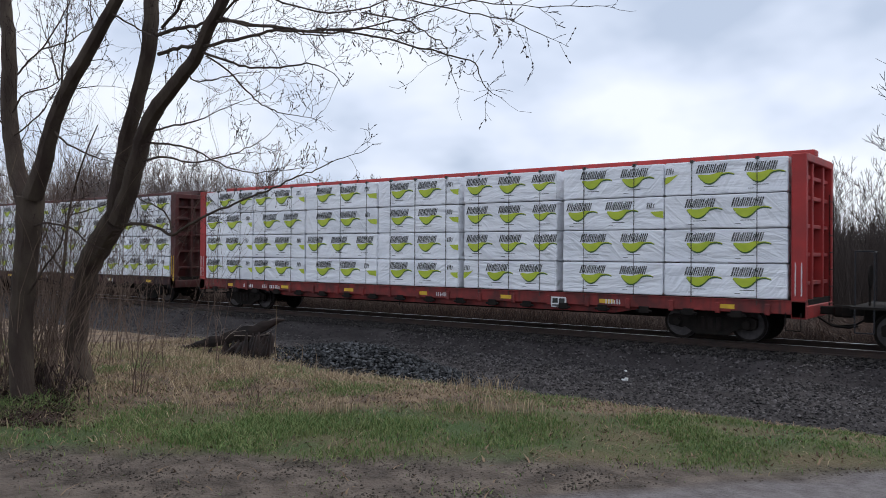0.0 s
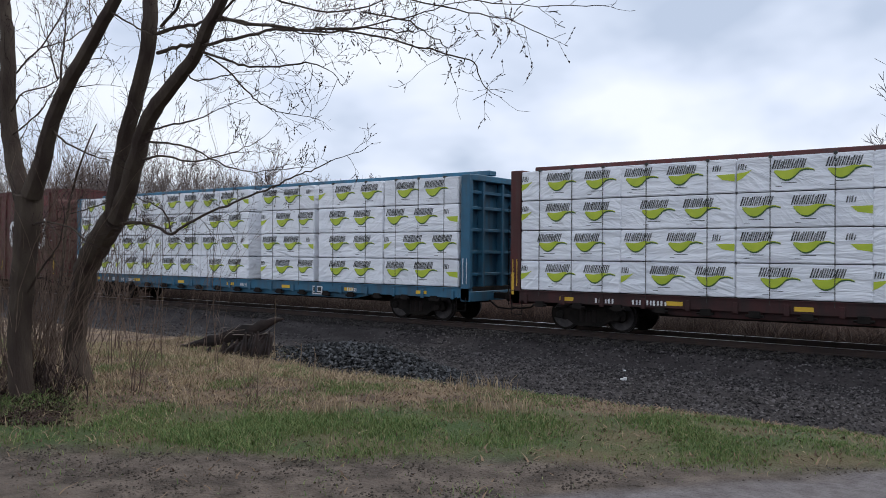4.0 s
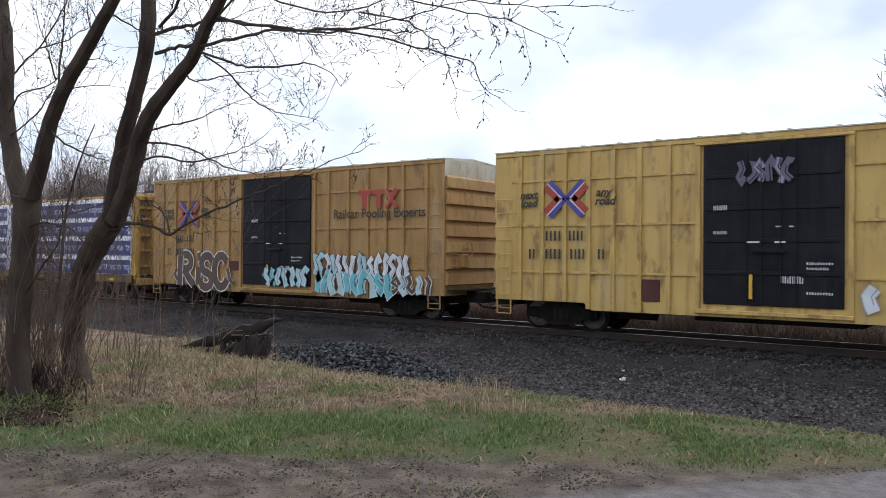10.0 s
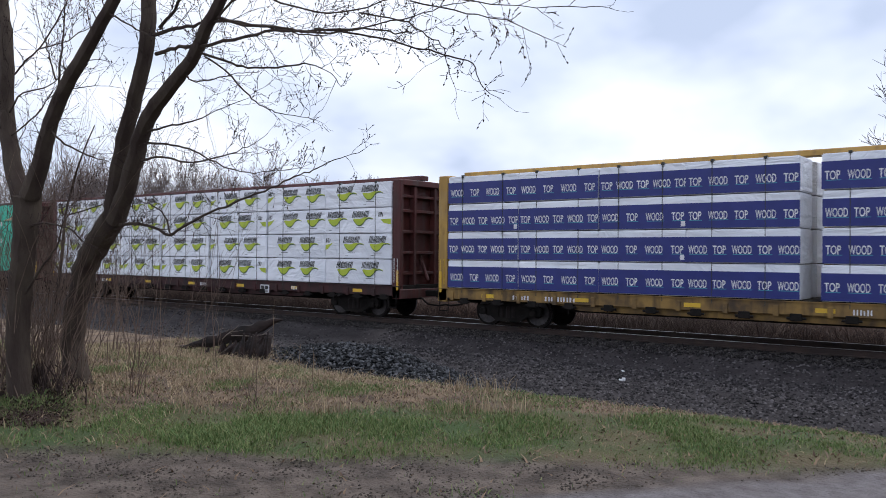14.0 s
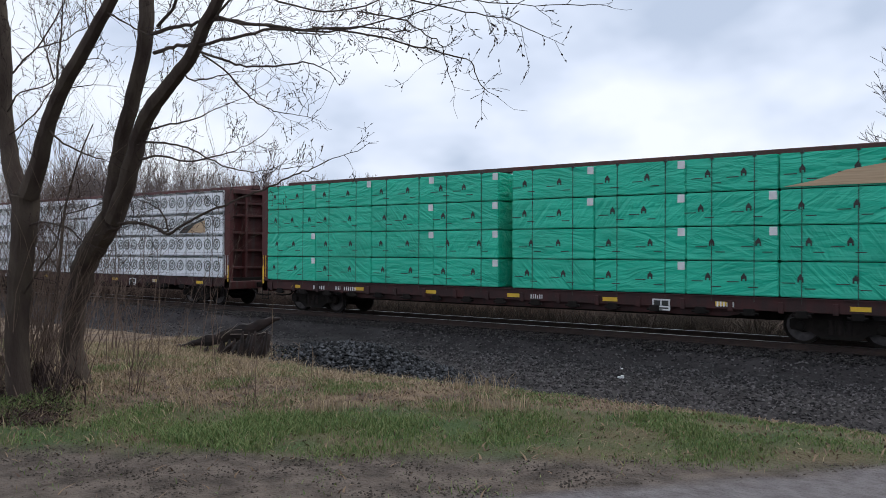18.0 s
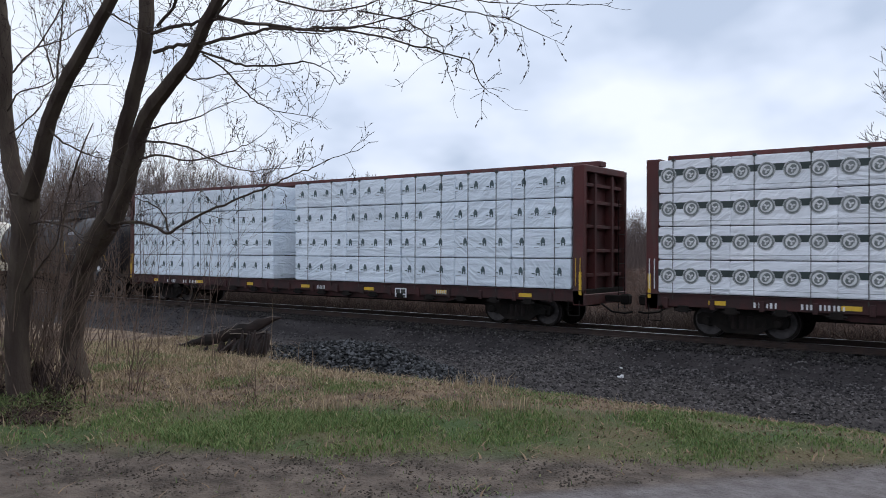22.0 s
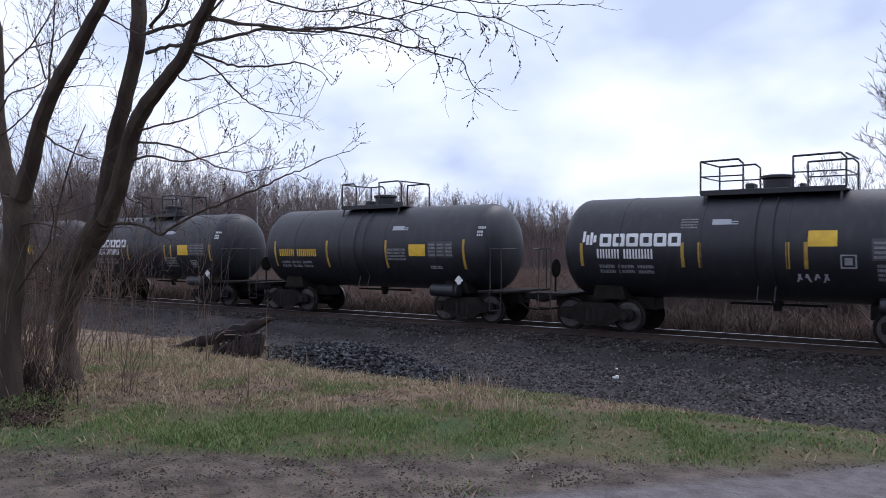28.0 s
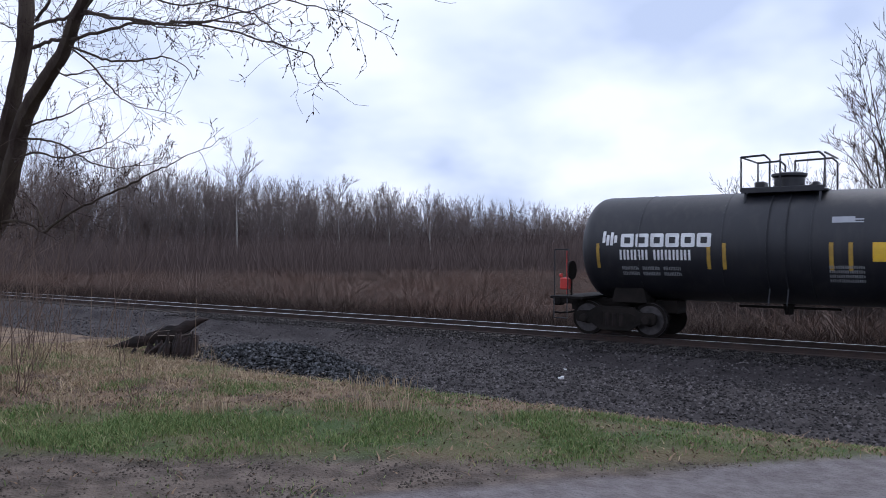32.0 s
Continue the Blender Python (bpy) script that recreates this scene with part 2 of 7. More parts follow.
def wrap_mat(name, col, col2, rough=0.42):
    """Plastic lumber wrap: creased, half glossy film with soft folds."""
    m = surf(name, col, col2, 0.9, rough, 0, 0.1, fine=14, rnd=0.05)
    n, l = m.node_tree.nodes, m.node_tree.links
    b = n["Principled BSDF"]
    old = b.inputs["Normal"].links[0].from_node
    co = n["Mapping"].outputs[0]
    mp = n.new("ShaderNodeMapping")
    mp.inputs["Rotation"].default_value = (0, 0.75, 0)
    mp.inputs["Scale"].default_value = (0.55, 1.0, 2.6)
    l.new(co, mp.inputs[0])
    w = n.new("ShaderNodeTexNoise")
    w.inputs["Scale"].default_value, w.inputs["Detail"].default_value, w.inputs["Distortion"].default_value = 1.6, 3, 0.35
    l.new(mp.outputs[0], w.inputs["Vector"])
    b2 = n.new("ShaderNodeBump")
    b2.inputs["Strength"].default_value, b2.inputs["Distance"].default_value = 0.5, 0.13
    # sharp folds: the ridge of a stretched noise, turned another way on every pack
    turn = n.new("ShaderNodeVectorRotate")
    turn.rotation_type = "Y_AXIS"
    ang = n.new("ShaderNodeMapRange")
    ang.inputs["To Min"].default_value, ang.inputs["To Max"].default_value = -1.1, 1.1
    l.new(n["Object Info"].outputs["Random"], ang.inputs["Value"])
    l.new(ang.outputs[0], turn.inputs["Angle"])
    l.new(co, turn.inputs["Vector"])
    sq = n.new("ShaderNodeMapping")
    sq.inputs["Scale"].default_value = (0.45, 1.0, 1.9)
    l.new(turn.outputs[0], sq.inputs[0])
    fold = n.new("ShaderNodeTexNoise")
    fold.inputs["Scale"].default_value, fold.inputs["Detail"].default_value, fold.inputs["Distortion"].default_value = 1.5, 4, 0.8
    l.new(sq.outputs[0], fold.inputs["Vector"])
    mid_ = n.new("ShaderNodeMath")
    mid_.operation = "SUBTRACT"
    mid_.inputs[1].default_value = 0.5
    l.new(fold.outputs["Fac"], mid_.inputs[0])
    ridge = n.new("ShaderNodeMath")
    ridge.operation = "ABSOLUTE"
    l.new(mid_.outputs[0], ridge.inputs[0])
    add = n.new("ShaderNodeMath")
    add.operation = "MULTIPLY_ADD"
    add.inputs[1].default_value = -1.6
    l.new(ridge.outputs[0], add.inputs[0])
    l.new(w.outputs["Fac"], add.inputs[2])
    l.new(add.outputs[0], b2.inputs["Height"])
    l.new(old.outputs[0], b2.inputs["Normal"])
    l.new(b2.outputs[0], b.inputs["Normal"])
    return m


M_WRAPWHITE = wrap_mat("white_lumber_wrap", (0.86, 0.87, 0.90), (0.78, 0.80, 0.84), 0.32)
M_WRAPPALE = wrap_mat("pale_blue_white_lumber_wrap", (0.76, 0.83, 0.90), (0.68, 0.75, 0.82), 0.30)
M_WRAPGREEN = wrap_mat("green_lumber_wrap", (0.010, 0.50, 0.32), (0.010, 0.43, 0.275))
M_LEAFINK = surf("grey_green_leaf_print", (0.05, 0.085, 0.095), (0.09, 0.13, 0.14), 6, 0.5, 0, 0.03)


# ---- mesh building ----
class Build:
    """Collects vertices and faces with a material slot each."""

    def __init__(self):
        self.v, self.f, self.m = [], [], []

    def add(self, verts, faces, slot=0):
        k = len(self.v)
        self.v += [tuple(p) for p in verts]
        self.f += [tuple(i + k for i in f) for f in faces]
        self.m += [slot] * len(faces)
        return self

    def box(self, x0, x1, y0, y1, z0, z1, slot=0):
        x0, x1, y0, y1, z0, z1 = min(x0, x1), max(x0, x1), min(y0, y1), max(y0, y1), min(z0, z1), max(z0, z1)
        c = [(x, y, z) for x in (x0, x1) for y in (y0, y1) for z in (z0, z1)]
        return self.add(c, [(0, 1, 3, 2), (4, 6, 7, 5), (0, 4, 5, 1), (2, 3, 7, 6), (0, 2, 6, 4), (1, 5, 7, 3)], slot)

    def cbox(self, x0, x1, y0, y1, z0, z1, c=0.02, slot=0):
        """A box with chamfered edges."""
        x0, x1, y0, y1, z0, z1 = min(x0, x1), max(x0, x1), min(y0, y1), max(y0, y1), min(z0, z1), max(z0, z1)
        bm = bmesh.new()
        bmesh.ops.create_cube(bm, size=1)
        for p in bm.verts:
            p.co = ((x0 + x1) / 2 + p.co.x * (x1 - x0), (y0 + y1) / 2 + p.co.y * (y1 - y0), (z0 + z1) / 2 + p.co.z * (z1 - z0))
        bmesh.ops.bevel(bm, geom=bm.edges[:], offset=c, segments=1, affect="EDGES")
        bm.verts.index_update()
        self.add([p.co[:] for p in bm.verts], [[p.index for p in f.verts] for f in bm.faces], slot)
        bm.free()
        return self

    def prism(self, pts, y0, y1, slot=0):
        """An outline in x and z (counter-clockwise seen from -y) pushed from y0 to y1."""
        k = len(pts)
        v = [(x, y0, z) for x, z in pts] + [(x, y1, z) for x, z in pts]
        f = [tuple(range(k)), tuple(range(2 * k - 1, k - 1, -1))] + [(i + k, (i + 1) % k + k, (i + 1) % k, i) for i in range(k)]
        return self.add(v, f, slot)

    def rod(self, a, b, r, r2=None, sides=6, slot=0):
        a, b = Vector(a), Vector(b)
        d = (b - a)
        if d.length < 1e-6:
            return self
        d.normalize()
        u = d.orthogonal().normalized()
        w = d.cross(u)
        r2 = r if r2 is None else r2
        v = []
        for p, q in ((a, r), (b, r2)):
            for k in range(sides):
                t = 2 * math.pi * k / sides
                v.append(p + u * (q * math.cos(t)) + w * (q * math.sin(t)))
        f = [(k, (k + 1) % sides, (k + 1) % sides + sides, k + sides) for k in range(sides)]
        f += [tuple(range(sides - 1, -1, -1)), tuple(range(sides, 2 * sides))]
        return self.add(v, f, slot)

    def pipe(self, pts, r, sides=6, slot=0):
        for a, b in zip(pts, pts[1:]):
            self.rod(a, b, r, None, sides, slot)
        return self

    def lathe(self, prof, axis="x", sides=32, slot=0, centre=(0, 0, 0)):
        """Turns a profile of (along, radius) round an axis through centre."""
        k0 = len(prof)
        v = []
        for a, r in prof:
            for k in range(sides):
                t = 2 * math.pi * k / sides
                c, s = r * math.cos(t), r * math.sin(t)
                p = (a, c, s) if axis == "x" else (c, a, s) if axis == "y" else (c, s, a)
                v.append(tuple(p[i] + centre[i] for i in range(3)))
        f = [(i * sides + k, i * sides + (k + 1) % sides, (i + 1) * sides + (k + 1) % sides, (i + 1) * sides + k) for i in range(k0 - 1) for k in range(sides)]
        f += [tuple(range(sides - 1, -1, -1)), tuple(range((k0 - 1) * sides, k0 * sides))]
        return self.add(v, f, slot)

    def poly(self, pts, y, slot=0):
        """A flat outline in x and z at depth y, facing -y."""
        return self.add([(x, y, z) for x, z in pts], [tuple(range(len(pts)))], slot)

    def rect(self, x0, x1, z0, z1, y, slot=0, lean=0.0):
        return self.poly([(x0, z0), (x1, z0), (x1 + lean, z1), (x0 + lean, z1)], y, slot)

    def mesh(self, name, mats, smooth=False):
        me = bpy.data.meshes.new(name)
        me.from_pydata(self.v, [], self.f)
        for m in mats:
            me.materials.append(m)
        if len(mats) > 1:
            me.polygons.foreach_set("material_index", self.m)
        if smooth:
            me.polygons.foreach_set("use_smooth", [True] * len(me.polygons))
        me.update()
        return me


def fixed(me):
    """Normals turned outwards."""
    bm = bmesh.new()
    bm.from_mesh(me)
    bmesh.ops.recalc_face_normals(bm, faces=bm.faces)
    bm.to_mesh(me)
    bm.free()
    return me


def part(name, build, material, parent, label="", at=(0, 0, 0), smooth=False):
    """Links a Build, or a mesh that is shared, as one object under a thing or a part."""
    if isinstance(build, Build):
        mats = material if isinstance(material, (list, tuple)) else [material]
        build = fixed(build.mesh(name, mats, smooth))
        if smooth:
            build.set_sharp_from_angle(angle=radians(40))
    ob = new(name, build)
    ob.parent = parent
    ob.location = at
    if label:
        ob["label"] = label
    return ob


# ---- the ground: a raised roadside bank, a shoulder of ballast, and flat land beyond the track ----
def smooth(a, b, x):
    t = min(max((x - a) / (b - a), 0.0), 1.0)
    return t * t * (3 - 2 * t)


def ground_z(x, y):
    """Height of the ground, with a low mound of leaf mould at the trees' feet."""
    lf = 1 - smooth(-9.0, -4.5, x)
    low = 0.72 - 0.30 * smooth(-16.2, -13.0, y) - 0.88 * smooth(-12.2, -8.2, y)
    z = lf * low + (1 - lf) * (0.72 - 1.18 * smooth(-15.4, -8.6, y))
    z -= 0.06 * smooth(-8, -3.4, y)
    if y > -3.4:
        z += 0.30 * smooth(-3.4, -2.2, y)
    if y > 2.2:
        z = -0.22 - 0.55 * smooth(2.2, 3.8, y) - 0.4 * smooth(3.8, 12, y)
    z += 0.13 * math.exp(-((x + 8.45) / 0.75) ** 2 - ((y + 17.95) / 0.55) ** 2)
    near = 1 - smooth(30, 60, abs(x) + abs(y))
    rough = 0.035 if y < -2.4 or y > 2.6 else 0.008
    z += near * rough * (noise.noise((x * 0.9, y * 0.9, 3.0)) + 0.5 * noise.noise((x * 2.7, y * 2.7, 5.0)))
    return z


def road_edge(x):
    return -15.75 + (x + 1.1) * 0.66 - 0.05 * max(0.0, x + 1.1) ** 2


def asphalt_edge(x):
    return -15.74 + (x + 1.0) * 1.28


def ballast_edge(x):
    """How far the stones reach up the bank."""
    e = float(np.interp(x, (-40, -14, -12, -10.5, -7, -5, -3, -1.5, 2), (-9, -10, -11.6, -12.7, -13.7, -13.7, -13.2, -12.3, -11.0)))
    return e + 0.25 * noise.noise((x * 0.8, 0, 0)) + 0.12 * noise.noise((x * 3.1, 4, 0))


def zones(x, y):
    """How much of the ground is grass, stones, asphalt and dry growth."""
    w = 0.30 * noise.noise((x * 1.1, y * 1.1, 7)) + 0.15 * noise.noise((x * 3.3, y * 3.3, 9))
    stones = smooth(-0.7, 0.35, y - ballast_edge(x) + w) * (1 - smooth(3.0, 4.4, y + w))
    road = smooth(-0.3, 0.25, road_edge(x) - y + w * 0.9)
    tar = smooth(-0.12, 0.1, asphalt_edge(x) - y + w * 0.4)
    dry = smooth(-0.5, 0.6, y - road_edge(x) - 1.8 - 0.55 * smooth(-7, -4, x) + w * 2.4)
    return stones, road, tar, dry


def spread(*runs):
    out = []
    for a, b, s in runs:
        k = max(1, round((b - a) / s))
        out += [a + (b - a) * i / k for i in range(k)]
    return out + [runs[-1][1]]


xs = spread((-3000, -600, 800), (-600, -120, 80), (-120, -34, 8), (-34, -16, 0.8), (-16, 4, 0.22), (4, 16, 0.8), (16, 100, 12), (100, 600, 120), (600, 3000, 800))
ys = spread((-600, -60, 120), (-60, -28, 5), (-28, -20, 0.6), (-20, -8, 0.22), (-8, 5, 0.35), (5, 14, 1), (14, 60, 8), (60, 400, 60), (400, 4000, 900))
gb = Build()
gv = [(x, y, ground_z(x, y)) for y in ys for x in xs]
nx = len(xs)
gf = [(j * nx + i, j * nx + i + 1, (j + 1) * nx + i + 1, (j + 1) * nx + i) for j in range(len(ys) - 1) for i in range(nx - 1)]
gb.add(gv, gf)

M_GROUND = bpy.data.materials.new("bank_soil_grass_and_ballast")
M_GROUND.use_nodes = True


def ground_material(m):
    n, l = m.node_tree.nodes, m.node_tree.links
    b = n["Principled BSDF"]
    b.inputs["Roughness"].default_value = 0.9
    b.inputs["Specular IOR Level"].default_value = 0.2
    co = n.new("ShaderNodeTexCoord")

    def tex(scale, detail=6):
        t = n.new("ShaderNodeTexNoise")
        t.inputs["Scale"].default_value, t.inputs["Detail"].default_value = scale, detail
        l.new(co.outputs["Object"], t.inputs["Vector"])
        return t.outputs["Fac"]

    def two(fac, a, c, lo=0.35, hi=0.65):
        r = n.new("ShaderNodeMapRange")
        r.inputs["From Min"].default_value, r.inputs["From Max"].default_value = lo, hi
        l.new(fac, r.inputs["Value"])
        x = n.new("ShaderNodeMix")
        x.data_type = "RGBA"
        x.inputs["A"].default_value, x.inputs["B"].default_value = (*a, 1), (*c, 1)
        l.new(r.outputs[0], x.inputs["Factor"])
        return x.outputs["Result"]

    def lay(fac, under, over):
        x = n.new("ShaderNodeMix")
        x.data_type = "RGBA"
        l.new(fac, x.inputs["Factor"])
        l.new(under, x.inputs["A"])
        l.new(over, x.inputs["B"])
        return x.outputs["Result"]

    at = n.new("ShaderNodeAttribute")
    at.attribute_name = "zones"
    sep = n.new("ShaderNodeSeparateColor")
    l.new(at.outputs["Color"], sep.inputs[0])
    n1, n2, n3 = tex(1.3), tex(9.0), tex(38.0, 3)
    grass = two(n1, (0.047, 0.074, 0.0235), (0.106, 0.085, 0.045))
    dry = two(tex(3.2), (0.075, 0.051, 0.038), (0.22, 0.155, 0.10))
    dirt = two(tex(4.5), (0.055, 0.042, 0.034), (0.135, 0.106, 0.086))
    tar = two(n2, (0.115, 0.10, 0.10), (0.165, 0.15, 0.15))
    stone = two(n1, (0.021, 0.0175, 0.018), (0.046, 0.0395, 0.04))
    c = lay(at.outputs["Alpha"], grass, dry)
    c = lay(sep.outputs["Green"], c, dirt)
    c = lay(sep.outputs["Blue"], c, tar)
    c = lay(sep.outputs["Red"], c, stone)
    # leaf mould and dead stems under the brush on the far side
    xyz = n.new("ShaderNodeSeparateXYZ")
    l.new(co.outputs["Object"], xyz.inputs[0])
    far = n.new("ShaderNodeMapRange")
    far.inputs["From Min"].default_value, far.inputs["From Max"].default_value = 3.2, 4.6
    l.new(xyz.outputs["Y"], far.inputs["Value"])
    c = lay(far.outputs[0], c, two(n2, (0.045, 0.028, 0.023), (0.075, 0.05, 0.04)))
    l.new(c, b.inputs["Base Color"])
    bp = n.new("ShaderNodeBump")
    bp.inputs["Strength"].default_value, bp.inputs["Distance"].default_value = 0.7, 0.05
    l.new(n3, bp.inputs["Height"])
    l.new(bp.outputs[0], b.inputs["Normal"])


ground_material(M_GROUND)
g_mesh = gb.mesh("ground", [M_GROUND], True)
layer = g_mesh.color_attributes.new("zones", "FLOAT_COLOR", "POINT")
zs = []
for x, y, z in gv:
    zs += zones(x, y)
layer.data.foreach_set("color", zs)
tagged(new("ground", g_mesh), "grassy roadside bank, stony railway shoulder and flat land", "ground", kind="structure")

# ---- the track ----
track = tagged(new("railway_track"), "single railway track with worn steel rails on dark ballast", "railway track", kind="structure")
RAIL = [(-0.075, -0.172), (0.075, -0.172), (0.075, -0.16), (0.012, -0.14), (0.012, -0.045), (0.037, -0.035), (0.037, -0.006), (0.028, 0), (-0.028, 0), (-0.037, -0.006), (-0.037, -0.035), (-0.012, -0.045), (-0.012, -0.14), (-0.075, -0.16)]
for side in (-1, 1):
    rb = Build()
    k = len(RAIL)
    v = [(x, side * 0.755 + y, z) for x in (-500, 250) for y, z in RAIL]
    faces = [(i, (i + 1) % k, (i + 1) % k + k, i + k) for i in range(k)]
    for i, f in enumerate(faces):
        rb.add([v[j] for j in f], [(0, 1, 2, 3)], 1 if RAIL[i][1] > -0.02 and RAIL[(i + 1) % k][1] > -0.02 else 0)
    part("rail", rb, [M_RUSTY, M_RAILTOP], track)
M_TIE = surf("creosoted_wood", (0.035, 0.028, 0.024), (0.06, 0.05, 0.042), 3, 0.9, 0, 0.4, stretch=(6, 0.4, 6), rnd=0.25)
tie = fixed(Build().cbox(-0.115, 0.115, -1.3, 1.3, -0.17, 0, 0.012).mesh("tie", [M_TIE]))
for i in range(150):
    part("tie", tie, None, track, at=(-66 + 0.53 * i + 0.03 * math.sin(i * 5.1), 0.04 * math.sin(i * 3.3), -0.178))

# ---- rolling stock, front of each car towards +x, origin under its middle at the rail's top ----
WHEEL_R = 0.455


def wheelset_mesh():
    b = Build()
    for s in (-1, 1):
        b.lathe([(s * 0.68, 0.08), (s * 0.68, 0.30), (s * 0.69, 0.38), (s * 0.68, 0.485), (s * 0.71, 0.485), (s * 0.725, WHEEL_R), (s * 0.81, WHEEL_R - 0.004), (s * 0.815, 0.39), (s * 0.775, 0.36), (s * 0.765, 0.2), (s * 0.82, 0.16), (s * 0.82, 0.08)], "y", 28, 0)
        b.lathe([(s * 0.727, WHEEL_R + 0.002), (s * 0.806, WHEEL_R - 0.001)], "y", 28, 1)
        for k in range(3):
            a = 2.1 * k
            b.rod((0.09 * math.cos(a), s * 0.8, 0.09 * math.sin(a)), (0.09 * math.cos(a), s * 0.99, 0.09 * math.sin(a)), 0.022, None, 6, 0)
    b.lathe([(-0.98, 0.075), (0.98, 0.075)], "y", 12, 0)
    return fixed(b.mesh("wheelset", [M_WHEEL, M_TREAD]))


def sideframe_mesh():
    b = Build()
    pts = [(-1.14, 0.42), (-1.10, 0.36), (-0.66, 0.33), (-0.42, 0.17), (0.42, 0.17), (0.66, 0.33), (1.10, 0.36), (1.14, 0.42), (1.14, 0.60), (1.02, 0.66), (0.74, 0.66), (0.5, 0.80), (-0.5, 0.80), (-0.74, 0.66), (-1.02, 0.66), (-1.14, 0.60)]
    b.prism(pts, -0.07, 0.07)
    for s in (-1, 1):
        b.prism([(s * 0.34, 0.30), (s * 0.62, 0.42), (s * 0.58, 0.58), (s * 0.34, 0.66)], -0.085, 0.085, 1)
        b.lathe([(-0.15, 0.085), (-0.13, 0.115), (0.02, 0.12)], "y", 14, 0, (s * 0.889, 0, WHEEL_R))
    for k in (-0.2, 0, 0.2):
        b.lathe([(0.28, 0.075), (0.62, 0.075)], "z", 10, 2, (k, -0.04, 0))
    return fixed(b.mesh("side_frame", [M_STEEL, M_WHEEL, M_SPRING]))


ME_WHEELS, ME_SIDE = wheelset_mesh(), sideframe_mesh()
ME_BOLSTER = fixed(Build().cbox(-0.22, 0.22, -0.95, 0.95, 0.42, 0.74, 0.03).box(-0.5, 0.5, -0.3, 0.3, 0.5, 0.6).mesh("bolster", [M_STEEL]))
ME_COUPLER = fixed(Build().cbox(-0.1, 0.62, -0.09, 0.09, 0.76, 0.96, 0.02).cbox(0.5, 0.78, -0.16, 0.14, 0.70, 1.0, 0.05).pipe([(0.0, -0.32, 0.72), (0.35, -0.34, 0.5), (0.7, -0.2, 0.46), (0.86, -0.05, 0.5)], 0.03, 6).mesh("coupler", [M_STEEL]))
spinning = []


def trucks(car, centres, ends):
    """Two trucks of two axles, and a coupler at each end."""
    for cx in centres:
        tr = part("truck", ME_BOLSTER, None, car, "dark steel two-axle truck", (cx, 0, 0))
        for s in (-1, 1):
            sf = part("side_frame", ME_SIDE, None, tr, "", (0, s * 1.0, 0))
            sf.rotation_euler = (0, 0, 0 if s < 0 else math.pi)
        for ax in (-0.889, 0.889):
            spinning.append((car, part("wheelset", ME_WHEELS, None, tr, "steel wheels with bright worn treads", (ax, 0, WHEEL_R))))
    for s, e in ((1, ends[0]), (-1, ends[1])):
        cp = part("coupler", ME_COUPLER, None, car, "", (e, 0, 0))
        cp.rotation_euler = (0, 0, 0 if s > 0 else math.pi)


# -- lumber bundles and the prints on their wrap --
BH = 0.862


def word(b, x, z, h, widths, gap, slot, y, lean=0.0, pen=0.34):
    """A row of plain bars: two uprights for each letter, a broad one and a narrow one."""
    for i, w in enumerate(widths):
        b.rect(x, x + w * pen, z, z + h, y, slot, lean)
        b.rect(x + w * (1 - pen * 0.8), x + w, z, z + h * (0.82 if i % 3 == 1 else 1.0), y, slot, lean)
        x += w + gap
    return x


def text_mesh(text, width, height, mat, x, y, z):
    """Words in the built-in font as a flat mesh that faces -y, fitted to a width and a height from its lower left corner."""
    cu = bpy.data.curves.new("words", "FONT")
    cu.body, cu.size, cu.offset, cu.resolution_u = text, 1.0, 0.012, 3
    tmp = bpy.data.objects.new("words", cu)
    me = bpy.data.meshes.new_from_object(tmp)
    bpy.data.objects.remove(tmp)
    xs_ = [q.co.x for q in me.vertices]
    zs_ = [q.co.y for q in me.vertices]
    x0, z0, kx, kz = min(xs_), min(zs_), width / (max(xs_) - min(xs_)), height / (max(zs_) - min(zs_))
    for q in me.vertices:
        q.co = (x + (q.co.x - x0) * kx, y, z + (q.co.y - z0) * kz)
    me.materials.clear()
    me.materials.append(mat)
    return me


def swoosh(b, x, z, y, s=1.0):
    """A leaf of lime yellow over a dark line that dips, rises and runs out into a tail."""
    top, low = [], []
    for k in range(15):
        t = k / 14
        u = -0.36 + 0.92 * t
        dip = -0.20 * math.sin(math.pi * min(t / 0.62, 1)) ** 0.85 if t < 0.62 else 0.045 * math.sin(math.pi * (t - 0.62) / 0.38)
        low.append((x + s * u, z + s * dip))
        top.append((x + s * u, z + s * (dip + (0.03 + 0.19 * math.sin(math.pi * min(t / 0.66, 1)) ** 0.7 if t < 0.66 else 0.02))))
    for k in range(14):
        b.poly([low[k], low[k + 1], top[k + 1], top[k]], y, 2)
        w = s * (0.016 + 0.03 * math.sin(math.pi * k / 14))
        b.poly([(low[k][0], low[k][1] - w), (low[k + 1][0], low[k + 1][1] - w), low[k + 1], low[k]], y - 0.001, 3)


